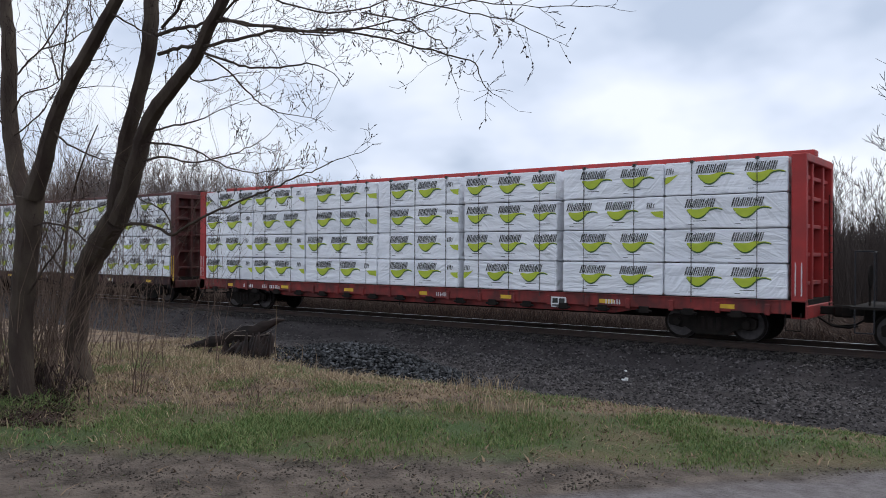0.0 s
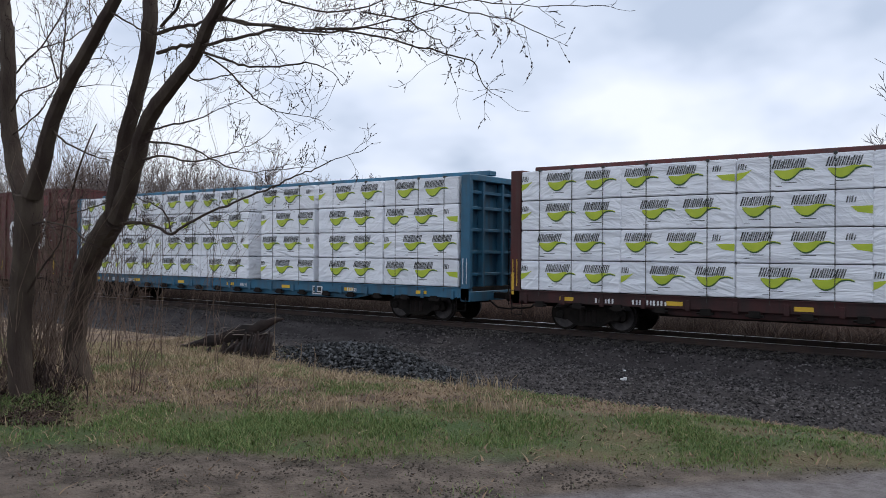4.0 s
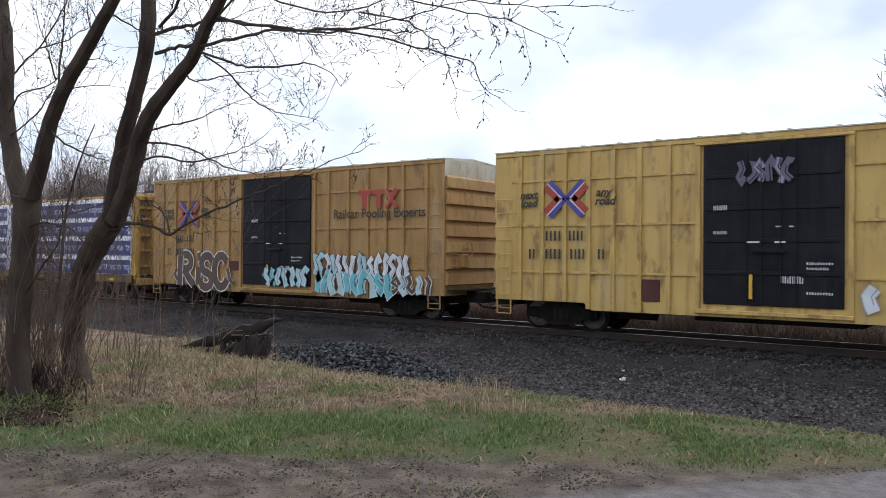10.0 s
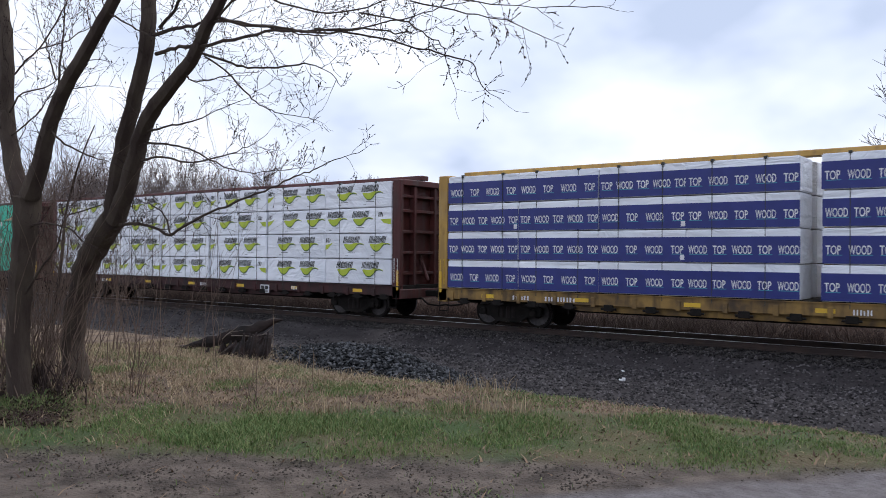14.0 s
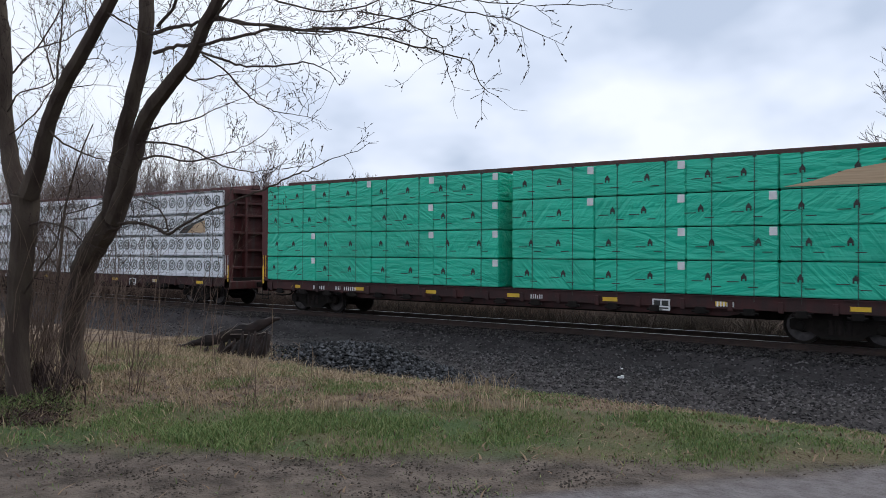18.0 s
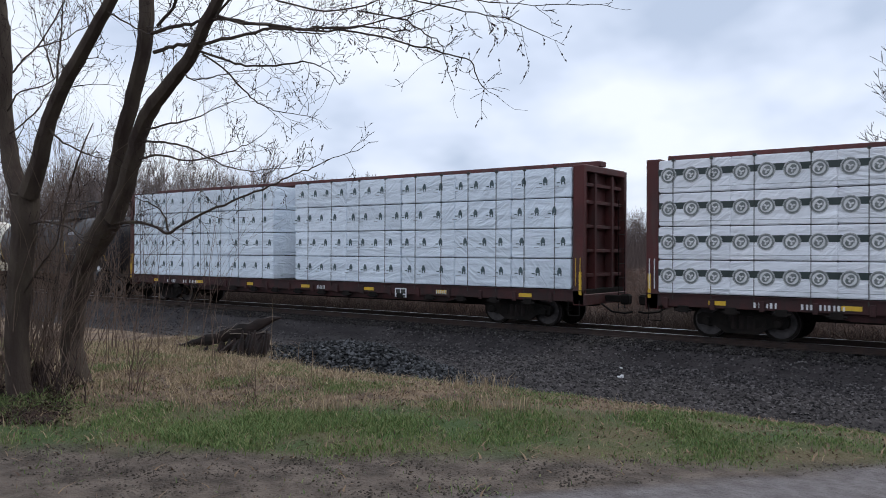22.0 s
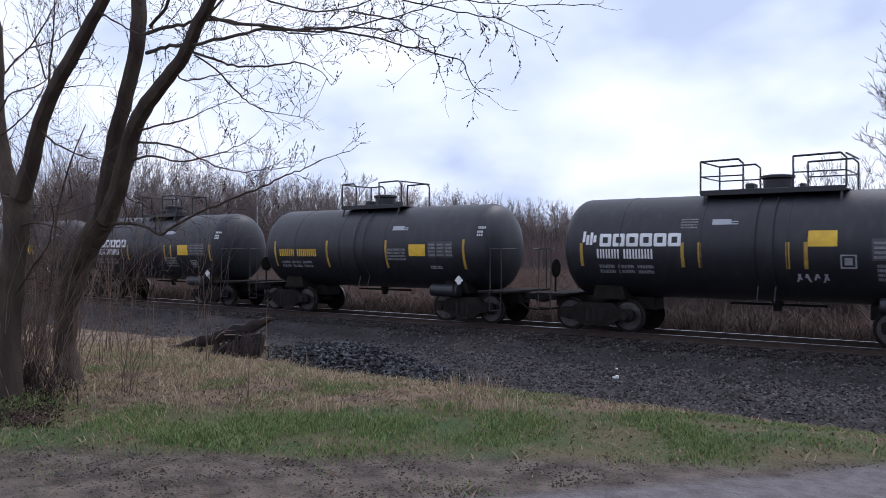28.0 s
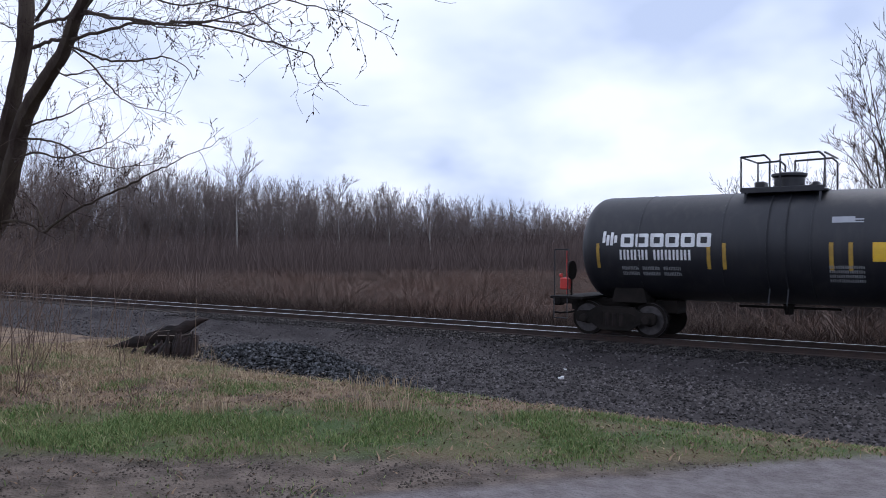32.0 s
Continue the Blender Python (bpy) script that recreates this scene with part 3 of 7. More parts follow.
def print_meshes(kind, length, seed):
    rn = random.Random(seed)
    pieces = []
    b = Build()
    y = -0.624
    h = length / 2
    if kind == "lime":
        x = -h + rn.choice((-0.35, 0.1, 0.55))
        while x < h:
            a, c = x, x + 0.74
            if a > -h + 0.02 and c < h - 0.02:
                word(b, a, 0.535, 0.225, (0.095, 0.082, 0.082, 0.072, 0.082, 0.085, 0.085), 0.026, 1, y, 0.07, 0.4)
                if c + 0.25 < h:
                    swoosh(b, a + 0.42, 0.47, y, 1.0)
                else:
                    swoosh(b, a + 0.34, 0.47, y, 0.82)
                b.rect(a + 0.22, a + 0.58, 0.185, 0.20, y, 1)
                b.rect(a + 0.10, a + 0.24, 0.10, 0.112, y, 1)
            elif a < -h + 0.02 < c - 0.2:
                word(b, -h + 0.03, 0.55, 0.155, (0.09, 0.085) if c + h < 0.45 else (0.09, 0.085, 0.09), 0.022, 1, y, 0.03)
                b.poly([(-h + 0.02, 0.3), (-h + 0.02, 0.47), (c - 0.15, 0.50), (c, 0.55), (c - 0.25, 0.34), (c - 0.4, 0.27)], y, 2)
            elif a < h - 0.25:
                word(b, a, 0.55, 0.155, (0.085, 0.09), 0.022, 1, y, 0.03)
                b.poly([(a + 0.1, 0.46), (h - 0.02, 0.47), (h - 0.02, 0.28), (a + 0.25, 0.33)], y, 2)
            pieces.append(b)
            b = Build()
            x += 1.2 + rn.uniform(-0.03, 0.03)
    elif kind == "navy":
        b.rect(-h + 0.004, h - 0.004, 0.015, 0.66, y, 4)
        pieces.append(b)
        b = Build()
        k = rn.choice((0, 1))
        row, room = [], 2 * h - 0.06
        while True:
            ws = (0.085, 0.095, 0.09) if (k + len(row)) % 2 else (0.115, 0.095, 0.095, 0.09)
            wd = sum(ws) + 0.03 * (len(ws) - 1)
            if room < wd:
                break
            row.append((ws, wd))
            room -= wd + 0.11
        gap = 0.11 + (room + 0.11) / max(1, len(row))
        x = -h + 0.03 + gap * 0.3
        for ws, wd in row:
            txt = "WOOD" if len(ws) == 4 else "TOP"
            b.rect(x + 0.02, x + wd + 0.02, 0.205, 0.222, y - 0.002, 5)
            pieces.append(b)
            pieces.append(text_mesh(txt, wd, 0.215, M_WHITE, x, y - 0.004, 0.225))
            b = Build()
            x += wd + gap
        if rn.random() < 0.5:
            b.rect(h - 0.16, h - 0.05, 0.06, 0.2, y - 0.004, 1)
    elif kind == "green":
        x = -h + rn.uniform(0.3, 0.7)
        while x < h - 0.2:
            b.poly([(x - 0.07, 0.36), (x - 0.03, 0.36), (x - 0.03, 0.42), (x + 0.03, 0.42), (x + 0.03, 0.36), (x + 0.07, 0.36), (x + 0.07, 0.47), (x, 0.57), (x - 0.07, 0.47)], y, 1)
            b.rect(x - 0.42, x - 0.12, 0.33, 0.352, y, 1)
            b.rect(x + 0.1, x + 0.34, 0.20, 0.222, y, 1)
            pieces.append(b)
            b = Build()
            x += rn.choice((0.9, 1.15, 1.2))
        if rn.random() < 0.55:
            b.rect(h - 0.22, h - 0.03, 0.62, 0.83, y, 2)
    elif kind == "ring":
        x = -h + 0.28
        big = seed % 2 == 1
        if not big:
            b.rect(-h + 0.006, h - 0.006, 0.44, 0.61, y, 4)
            pieces.append(b)
            b = Build()
        while x < h - 0.18:
            r = 0.235 if big else 0.205
            if not big:
                b.poly([(x + r * 1.04 * math.cos(0.3142 * k), 0.45 + r * 1.04 * math.sin(0.3142 * k)) for k in range(20)], y - 0.001, 2)
            for k in range(20):
                a, c = 2 * math.pi * k / 20, 2 * math.pi * (k + 1) / 20
                for r0, r1 in ((r * 0.72, r * 0.93), (r * 0.96, r), (r * (0.22 + 0.16 * math.sin(3 * a + 1)), r * (0.5 + 0.1 * math.sin(2 * a)))):
                    b.poly([(x + r0 * math.cos(a), 0.45 + r0 * math.sin(a)), (x + r1 * math.cos(a), 0.45 + r1 * math.sin(a)), (x + r1 * math.cos(c), 0.45 + r1 * math.sin(c)), (x + r0 * math.cos(c), 0.45 + r0 * math.sin(c))], y - 0.002, 3)
            pieces.append(b)
            b = Build()
            x += 0.575 if big else 0.60
        b.rect(-h + 0.02, h - 0.02, 0.12, 0.128, y, 3)
        if big:
            b.rect(-h + 0.006, h - 0.006, 0.765, 0.842, y, 4)
            b.rect(-h + 0.05, h - 0.3, 0.79, 0.80, y - 0.002, 2)
            b.rect(-h + 0.006, -h + 0.03, 0.01, 0.765, y, 4)
            b.rect(h - 0.02, h - 0.006, 0.01, 0.765, y, 4)
    else:
        x = -h + rn.uniform(0.2, 0.45)
        while x < h - 0.12:
            b.poly([(x - 0.06, 0.36), (x - 0.02, 0.36), (x - 0.02, 0.43), (x + 0.03, 0.43), (x + 0.03, 0.36), (x + 0.065, 0.36), (x + 0.075, 0.5), (x + 0.03, 0.60), (x - 0.03, 0.60), (x - 0.075, 0.5)], y, 1)
            b.rect(x - 0.20, x - 0.10, 0.40, 0.43, y, 1)
            b.rect(x - 0.30, x - 0.12, 0.30, 0.312, y, 2)
            pieces.append(b)
            b = Build()
            x += rn.choice((0.58, 0.66, 0.72))
    slots = {"lime": [M_WHITE, M_INK, M_LIME, M_LIMEINK], "navy": [M_WHITE, M_WHITE, M_LIME, M_INK, M_NAVY, M_TEAL], "green": [M_WHITE, M_INK, M_WHITE], "ring": [M_WHITE, M_INK, M_WHITE, M_RINGINK, M_BANDINK], "leaf": [M_WHITE, M_LEAFINK, M_GREYINK]}[kind]
    return [q.mesh("wrap_print", slots) if isinstance(q, Build) else q for q in pieces + [b] if not isinstance(q, Build) or q.f]


bundle_cache, print_cache = {}, {}


def bundle_mesh(length, mat):
    key = (round(length, 1), mat.name)
    if key not in bundle_cache:
        bm = bmesh.new()
        bmesh.ops.create_cube(bm, size=1)
        ln = round(length, 1)
        for p in bm.verts:
            p.co = (p.co.x * (ln - 0.012), p.co.y * 1.23, (p.co.z + 0.5) * (BH - 0.012))
        bmesh.ops.bevel(bm, geom=bm.edges[:], offset=0.025, segments=2, affect="EDGES")
        me = bpy.data.meshes.new("lumber_pack")
        bm.to_mesh(me)
        bm.free()
        me.materials.append(mat)
        bundle_cache[key] = me
    return bundle_cache[key]


ME_STRAP = fixed(Build().box(-0.009, 0.009, -1.468, -1.46, 1.0, 4.66).box(-0.04, 0.04, -1.475, -1.38, 4.60, 4.67).box(-0.009, 0.009, -1.40, -0.2, 4.655, 4.663).mesh("tie_down_strap", [M_INK]))
WRAPS = {"lime": (M_WRAPWHITE, "white wrap with dark print and lime bowls"), "navy": (M_WRAPWHITE, "white wrap with navy printed band"), "green": (M_WRAPGREEN, "green plastic wrap with small dark marks"), "ring": (M_WRAPWHITE, "white wrap printed with rings and dark blocks"), "leaf": (M_WRAPPALE, "pale white wrap with small dark green marks")}


def centerbeam(name, front, back, seams, kind, paint, sill_paint, label, seed):
    """A bulkhead flatcar with a beam down its middle and four layers of wrapped lumber on each side. front, back: where its
    ends stand at the start; seams: pairs of where each column of bundles ends."""
    mid, half = (front + back) / 2, (front - back) / 2
    car = tagged(new(name), label, "freight car", "cars of the train")
    rn = random.Random(seed)
    part("deck", Build().cbox(-half + 0.02, half - 0.02, -1.355, 1.355, 0.98, 1.155, 0.01).box(-half + 2, half - 2, -0.3, 0.3, 0.5, 0.93).box(-half + 0.3, half - 0.3, -0.22, 0.22, 0.62, 0.93), M_STEEL, car)
    for s in (-1, 1):
        sb = Build()
        sb.cbox(-half, half, s * 1.36, s * 1.44, 0.80, 1.125, 0.012)
        sb.box(-half, half, s * 1.30, s * 1.47, 1.11, 1.135)
        sb.prism([(-half + 4, 0.8), (-half + 5, 0.62), (half - 5, 0.62), (half - 4, 0.8)], s * 1.2, s * 1.3)
        x = -half + 0.5
        while x < half - 0.5:
            sb.cbox(x, x + 0.12, s * 1.44, s * 1.485, 0.76, 1.03, 0.008)
            x += 1.22
        part("side_sill", sb, sill_paint, car)
        # winches and pockets between the ribs of the sill
        x = -half + 0.8
        while x < half - 0.9:
            wb = Build().cbox(x + 0.08, x + 0.36, s * 1.40, s * 1.475, 0.66, 0.84, 0.012).rod((x, s * 1.44, 0.72), (x + 0.44, s * 1.44, 0.72), 0.035)
            if rn.random() < 0.18:
                wb.rod((x + 0.2, s * 1.45, 0.74), (x + 0.2, s * 1.45, 0.5), 0.012)
            part("winch", wb, M_STEEL, car)
            x += 1.22
    for k in range(7):
        x = -half + 1.9 + k * (2 * half - 3.8) / 6
        part("reflector", Build().rect(x - 0.22, x + 0.22, 0.88, 0.99, -1.448), M_MARKYEL, car)
    for x, ws in ((-half + 2.8, (0.16, 0.14, 0.16)), (-half + 3.9, (0.16, 0.16, 0.14, 0.16, 0.16)), (half - 5.2, (0.12, 0.12, 0.1)), (0.6, (0.1, 0.1, 0.1))):
        lb = Build()
        word(lb, x, 0.86, 0.13, ws, 0.045, 0, -1.45)
        part("stencil_bar", lb, M_WHITE, car)
    nb = Build().box(half - 6.9, half - 6.42, -1.47, -1.45, 0.70, 1.0)
    part("notice_plate", nb, M_WHITE, car)
    for x0, x1, z0, z1 in ((6.86, 6.68, 0.82, 0.96), (6.64, 6.46, 0.82, 0.96), (6.86, 6.46, 0.74, 0.78)):
        part("notice_bar", Build().rect(half - x0, half - x1, z0, z1, -1.474), M_INK, car)
    # bulkheads
    for s in (-1, 1):
        xi, xo = s * (half - 0.34), s * half
        bh = part("bulkhead", Build().box(xi, xi + s * 0.06, -1.36, 1.36, 1.0, 4.58), paint, car)
        for y in (-1.44, 1.26):
            part("corner_post", Build().cbox(xi, xo, y, y + 0.18, 0.72, 4.68, 0.015), paint, bh)
        for y in (-0.62, 0.5):
            part("post", Build().cbox(xi + s * 0.06, xo - s * 0.05, y, y + 0.12, 0.95, 4.5, 0.012), paint, bh)
        for z in (1.5, 2.2, 2.9, 3.6, 4.1):
            part("rib", Build().cbox(xi + s * 0.06, xo - s * 0.10, -1.28, 1.28, z, z + 0.1, 0.012), paint, bh)
        part("top_beam", Build().cbox(xi, xo, -1.30, 1.30, 4.50, 4.70, 0.02), paint, bh)
        part("end_sill", Build().cbox(xi, xo + s * 0.02, -1.44, 1.44, 0.70, 1.02, 0.02), paint, bh)
        la = Build()
        for k in range(8):
            z = 0.55 + 0.44 * k
            la.rod((xo + s * 0.05, 0.75, z), (xo + s * 0.05, 1.2, z), 0.012)
        la.rod((xo + s * 0.05, 0.75, 0.5), (xo + s * 0.05, 0.75, 3.8), 0.014)
        la.rod((xo + s * 0.05, 1.2, 0.5), (xo + s * 0.05, 1.2, 3.8), 0.014)
        part("ladder", la, M_STEEL, car)
        part("step", Build().pipe([(xo - s * 0.1, -1.5, 0.85), (xo - s * 0.1, -1.5, 0.42), (xo - s * 0.45, -1.5, 0.42), (xo - s * 0.45, -1.5, 0.85)], 0.014), M_STEEL, car)
        for x in (0.10, 0.24):
            part("grab_iron", Build().rod((s * (half - x), -1.455, 1.25), (s * (half - x), -1.455, 2.05), 0.012), M_WHITE if seed % 2 else M_MARKYEL, car)
        if seed not in (1, 3):
            part("reflector", Build().box(s * (half - 0.06), s * (half - 0.14), -1.46, -1.447, 1.0, 1.65), M_MARKYEL, car)
    # the beam
    cb = Build().cbox(-half + 0.1, half - 0.1, -0.2, 0.2, 4.74, 4.90, 0.02)
    x = -half + 1.2
    while x < half - 1:
        cb.cbox(x - 0.08, x + 0.08, -0.15, 0.15, 1.14, 4.75, 0.012)
        cb.rod((x, 0, 4.3), (x + 1.3, 0, 1.3), 0.06) if rn.random() < 0.5 else None
        x += 2.5
    part("centre_beam", cb, paint, car)
    # the load
    mat, wl_label = WRAPS[kind]
    for c, (xa, xb) in enumerate(seams):
        ln = xb - xa
        for lay in range(4):
            jit = rn.uniform(-0.012, 0.012)
            z = 1.16 + lay * 0.874
            if lay == 3:
                z += 0.002
            bo = part("lumber_pack", bundle_mesh(ln, mat), None, car, wl_label if c == 0 and lay == 0 else "", ((xa + xb) / 2 - mid + jit, -0.84 + rn.uniform(-0.012, 0.012), z))
            key = (kind, round(ln, 1), rn.randrange(6) if kind != "ring" else (0 if c < 5 and not (c == 4 and lay in (0, 2)) else 1))
            if key not in print_cache:
                print_cache[key] = print_meshes(kind, round(ln, 1), key[2] if kind == "ring" else key[2] * 7 + int(ln * 10))
            for me in print_cache[key]:
                part("wrap_print", me, None, bo)
            part("lumber_pack", bundle_mesh(ln, mat), None, car, "", ((xa + xb) / 2 - mid, 0.84, z))
        k = max(2, round(ln / 1.25))
        for i in range(k):
            part("tie_down_strap", ME_STRAP, None, car, "", (xa - mid + ln * (i + 0.5) / k + rn.uniform(-0.1, 0.1), 0, 0))
    trucks(car, (half - 2.4, -half + 2.4), (half + 0.0, -half - 0.0))
    return car, mid


def split(*cuts):
    """Columns from a run of seams; a pair inside a list leaves a gap."""
    out, last = [], None
    for c in cuts:
        if isinstance(c, tuple):
            out.append((last, c[0]))
            last = c[1]
        else:
            if last is not None:
                out.append((last, c))
            last = c
    return out


cars = []
cars.append(centerbeam("centerbeam_flatcar", -4.85, -28.25, split(-27.85, -24.95, -22.0, -18.48, (-15.07, -14.89), (-11.59, -11.4), -8.37, -5.25), "lime", M_RED, M_REDSILL, "bright red bulkhead flatcar loaded with white wrapped lumber", 1))
cars.append(centerbeam("centerbeam_flatcar", -29.95, -52.85, split(-52.45, -49.3, -46.2, -43.1, (-40.62, -39.49), -36.9, -33.4, -30.32), "lime", M_BROWN, M_BROWNSILL, "dark brown bulkhead flatcar loaded with white wrapped lumber", 2))
cars.append(centerbeam("centerbeam_flatcar", -54.35, -77.5, split(-77.12, -74.1, -71.0, -67.8, (-64.85, -64.1), (-61.23, -61.0), -57.9, -54.75), "lime", M_BLUE, M_BLUE, "teal blue bulkhead flatcar loaded with white wrapped lumber", 3))
cars.append(centerbeam("centerbeam_flatcar", -131.95, -154.8, split(-154.42, -151.8, -149.2, -146.7, (-143.95, -143.45), -140.76, -138.03, -135.29, -132.36), "navy", M_TAN, M_TANSILL, "dull yellow bulkhead flatcar loaded with navy banded lumber", 4))
cars.append(centerbeam("centerbeam_flatcar", -156.4, -178.85, split(-178.48, -175.6, -172.58, (-169.75, -169.65), (-166.5, -166.4), (-163.0, -162.9), -159.85, -156.78), "lime", M_BROWN, M_BROWNSILL, "rusty brown bulkhead flatcar loaded with white wrapped lumber", 5))
cars.append(centerbeam("centerbeam_flatcar", -180.4, -202.9, split(-202.55, -200.0, -197.3, -194.65, (-192.2, -191.7), -189.0, -186.4, -184.1, -180.78), "green", M_BROWN, M_BROWNSILL, "brown bulkhead flatcar loaded with green wrapped lumber", 6))
cars.append(centerbeam("centerbeam_flatcar", -204.8, -227.2, split(-226.85, -224.97, -222.5, -220.03, -217.56, (-215.2, -214.45), -212.2, -210.0, -207.6, -205.18), "ring", M_BROWN, M_BROWNSILL, "brown bulkhead flatcar loaded with ring printed white lumber", 7))
cars.append(centerbeam("centerbeam_flatcar", -229.05, -251.4, split(-251.05, -249.2, -246.85, -244.5, (-241.95, -240.75), -238.2, -235.7, -233.5, -231.45, -229.42), "leaf", M_BROWN, M_BROWNSILL, "brown bulkhead flatcar loaded with pale wrapped lumber", 8))


# -- boxcars --
def lettering(text, size, mat, parent, at, name="lettering", condensed=1.0, bold=0.012, slant=0.0):
    """Words in the built-in font, flat on a side that faces -y."""
    cu = bpy.data.curves.new("words", "FONT")
    cu.body, cu.size = text, size
    cu.offset, cu.shear = bold * size, slant
    cu.align_x, cu.align_y = "CENTER", "CENTER"
    tmp = bpy.data.objects.new("words", cu)
    me = bpy.data.meshes.new_from_object(tmp)
    bpy.data.objects.remove(tmp)
    me.materials.clear()
    me.materials.append(mat)
    ob = part(name, me, None, parent, "", at)
    ob.rotation_euler = (math.pi / 2, 0, 0)
    ob.scale = (condensed, 1, 1)
    return ob


def boxcar(front, back, paint, roof_paint, door, door_paint, eave, posts, rails, label, style):
    mid, half = (front + back) / 2, (front - back) / 2
    car = tagged(new("boxcar"), label, "freight car", "cars of the train")
    W = 1.55
    b = Build()
    d0, d1 = door
    pts = [(-half, 0.86), (-half + 2.9, 0.86), (-half + 3.15, 0.66), (half - 3.15, 0.66), (half - 2.9, 0.86), (half, 0.86), (half, eave), (-half, eave)]
    b.prism(pts, -W, -W + 0.05)
    b.prism(pts, W - 0.05, W)
    b.box(-half + 0.02, half - 0.02, -W + 0.05, W - 0.05, 0.95, eave)
    b.cbox(-half, half, -W - 0.035, -W + 0.02, eave - 0.12, eave, 0.01)
    b.cbox(-half, half, W - 0.02, W + 0.035, eave - 0.12, eave, 0.01)
    part("body", b, paint, car)
    # pressed side posts
    for s in (-1, 1):
        for x in posts:
            if d0 - 0.05 < x < d1 + 0.05:
                continue
            low = 0.88 if abs(x) > half - 3 else 0.7
            part("side_post", Build().prism([(x - 0.06, low), (x + 0.06, low), (x + 0.06, eave - 0.12), (x - 0.06, eave - 0.12)], s * (W + 0.075), s * (W - 0.01)), paint, car)
    # the level stiffeners between the posts
    for s in (-1, 1):
        for z in rails:
            for a, c in ((-half + 0.55, d0 - 0.1), (d1 + 0.1, half - 0.55)):
                part("side_rail", Build().box(a, c, s * (W - 0.01), s * (W + 0.045), z - 0.03, z + 0.03), paint, car)
    # roof with cross ribs
    r = Build()
    prof = [(-W - 0.05, eave + 0.005), (-W - 0.05, eave + 0.035), (0, eave + 0.13), (W + 0.05, eave + 0.035), (W + 0.05, eave + 0.005)]
    k = len(prof)
    r.add([(x, y, z) for x in (-half - 0.04, half + 0.04) for y, z in prof], [tuple(range(k - 1, -1, -1)), tuple(range(k, 2 * k))] + [(i, (i + 1) % k, (i + 1) % k + k, i + k) for i in range(k)])
    x = -half + 0.6
    while x < half - 0.4:
        for s in (-1, 1):
            r.add([(x, s * W, eave + 0.035), (x + 0.08, s * W, eave + 0.035), (x + 0.08, 0, eave + 0.13), (x, 0, eave + 0.13), (x, s * W, eave + 0.07), (x + 0.08, s * W, eave + 0.07), (x + 0.08, 0, eave + 0.165), (x, 0, eave + 0.165)], [(4, 5, 6, 7), (0, 1, 5, 4), (3, 2, 6, 7), (0, 3, 7, 4), (1, 2, 6, 5)])
        x += 1.1
    part("roof", r, roof_paint, car)
    # corrugated ends
    for s in (-1, 1):
        ew = part("end_wall", Build().box(s * half, s * (half + 0.03), -W, W, 0.86, eave - 0.02), paint, car)
        n = 7
        for i in range(n):
            z0 = 1.15 + i * (eave - 1.6) / n
            z1 = z0 + (eave - 1.6) / n
            zz = [(s * (half + 0.03), z0 + 0.03), (s * (half + 0.14), z0 + 0.07), (s * (half + 0.10), z1 - 0.12), (s * (half + 0.03), z1 - 0.02)]
            if s < 0:
                zz = zz[::-1]
            part("end_rib", Build().prism(zz, -W + 0.06, W - 0.06), paint, ew)
        if roof_paint is not paint:
            part("end_cap", Build().box(s * (half + 0.032), s * (half + 0.05), -W, W, eave - 0.55, eave), roof_paint, car, "dirty white band along the end's top")
        la = Build()
        for i in range(9):
            z = 0.62 + 0.40 * i
            la.rod((s * (half - 0.55), -W - 0.09, z), (s * (half - 0.08), -W - 0.09, z), 0.013)
            la.rod((s * (half + 0.2), -W + 0.1, z), (s * (half + 0.2), -W + 0.55, z), 0.013) if i < 5 else None
        for x in (half - 0.55, half - 0.08):
            la.rod((s * x, -W - 0.09, 0.45 if s else 0, ), (s * x, -W - 0.09, 2.3 if style != "brown" else 3.9), 0.014)
        la.pipe([(s * (half - 0.55), -W - 0.06, 0.9), (s * (half - 0.55), -W - 0.06, 0.45), (s * (half - 0.08), -W - 0.06, 0.45), (s * (half - 0.08), -W - 0.06, 0.9)], 0.016)
        part("ladder", la, paint, car)
        gear = Build()
        gear.cbox(s * (half + 0.05), s * (half + 0.75), -0.35, 0.35, 0.62, 0.98, 0.02)
        gear.box(s * (half + 0.03), s * (half + 0.45), -1.4, 1.4, 1.02, 1.06)
        part("end_gear", gear, M_STEEL, car)
        if s > 0:
            wheel = Build()
            ring = [(half + 0.34, -0.7 + 0.27 * math.cos(0.524 * k), 2.35 + 0.27 * math.sin(0.524 * k)) for k in range(13)]
            wheel.pipe(ring, 0.018)
            for k in (0, 3, 6, 9):
                wheel.rod((half + 0.34, -0.7, 2.35), ring[k], 0.012)
            part("brake_wheel", wheel.rod((half + 0.03, -0.7, 2.35), (half + 0.36, -0.7, 2.35), 0.03), paint, car)
            part("brake_box", Build().cbox(half + 0.03, half + 0.26, -0.85, -0.52, 1.75, 2.2, 0.03), paint, car)
    # door
    door_ob = part("door", Build().cbox(d0 + 0.02, d1 - 0.02, -W - 0.06, -W + 0.02, 0.98, eave - 0.22, 0.015), door_paint, car)
    for i in range(1, 5):
        z = 0.98 + i * (eave - 1.2) / 5
        part("door_rib", Build().cbox(d0 + 0.1, d1 - 0.1, -W - 0.09, -W - 0.05, z - 0.05, z + 0.05, 0.015), door_paint, door_ob)
    for x in (-0.55, -0.2, 0.25, 0.6):
        part("locking_bar", Build().rod(((d0 + d1) / 2 + x, -W - 0.12, 1.05), ((d0 + d1) / 2 + x, -W - 0.12, eave - 0.3), 0.018), door_paint, door_ob)
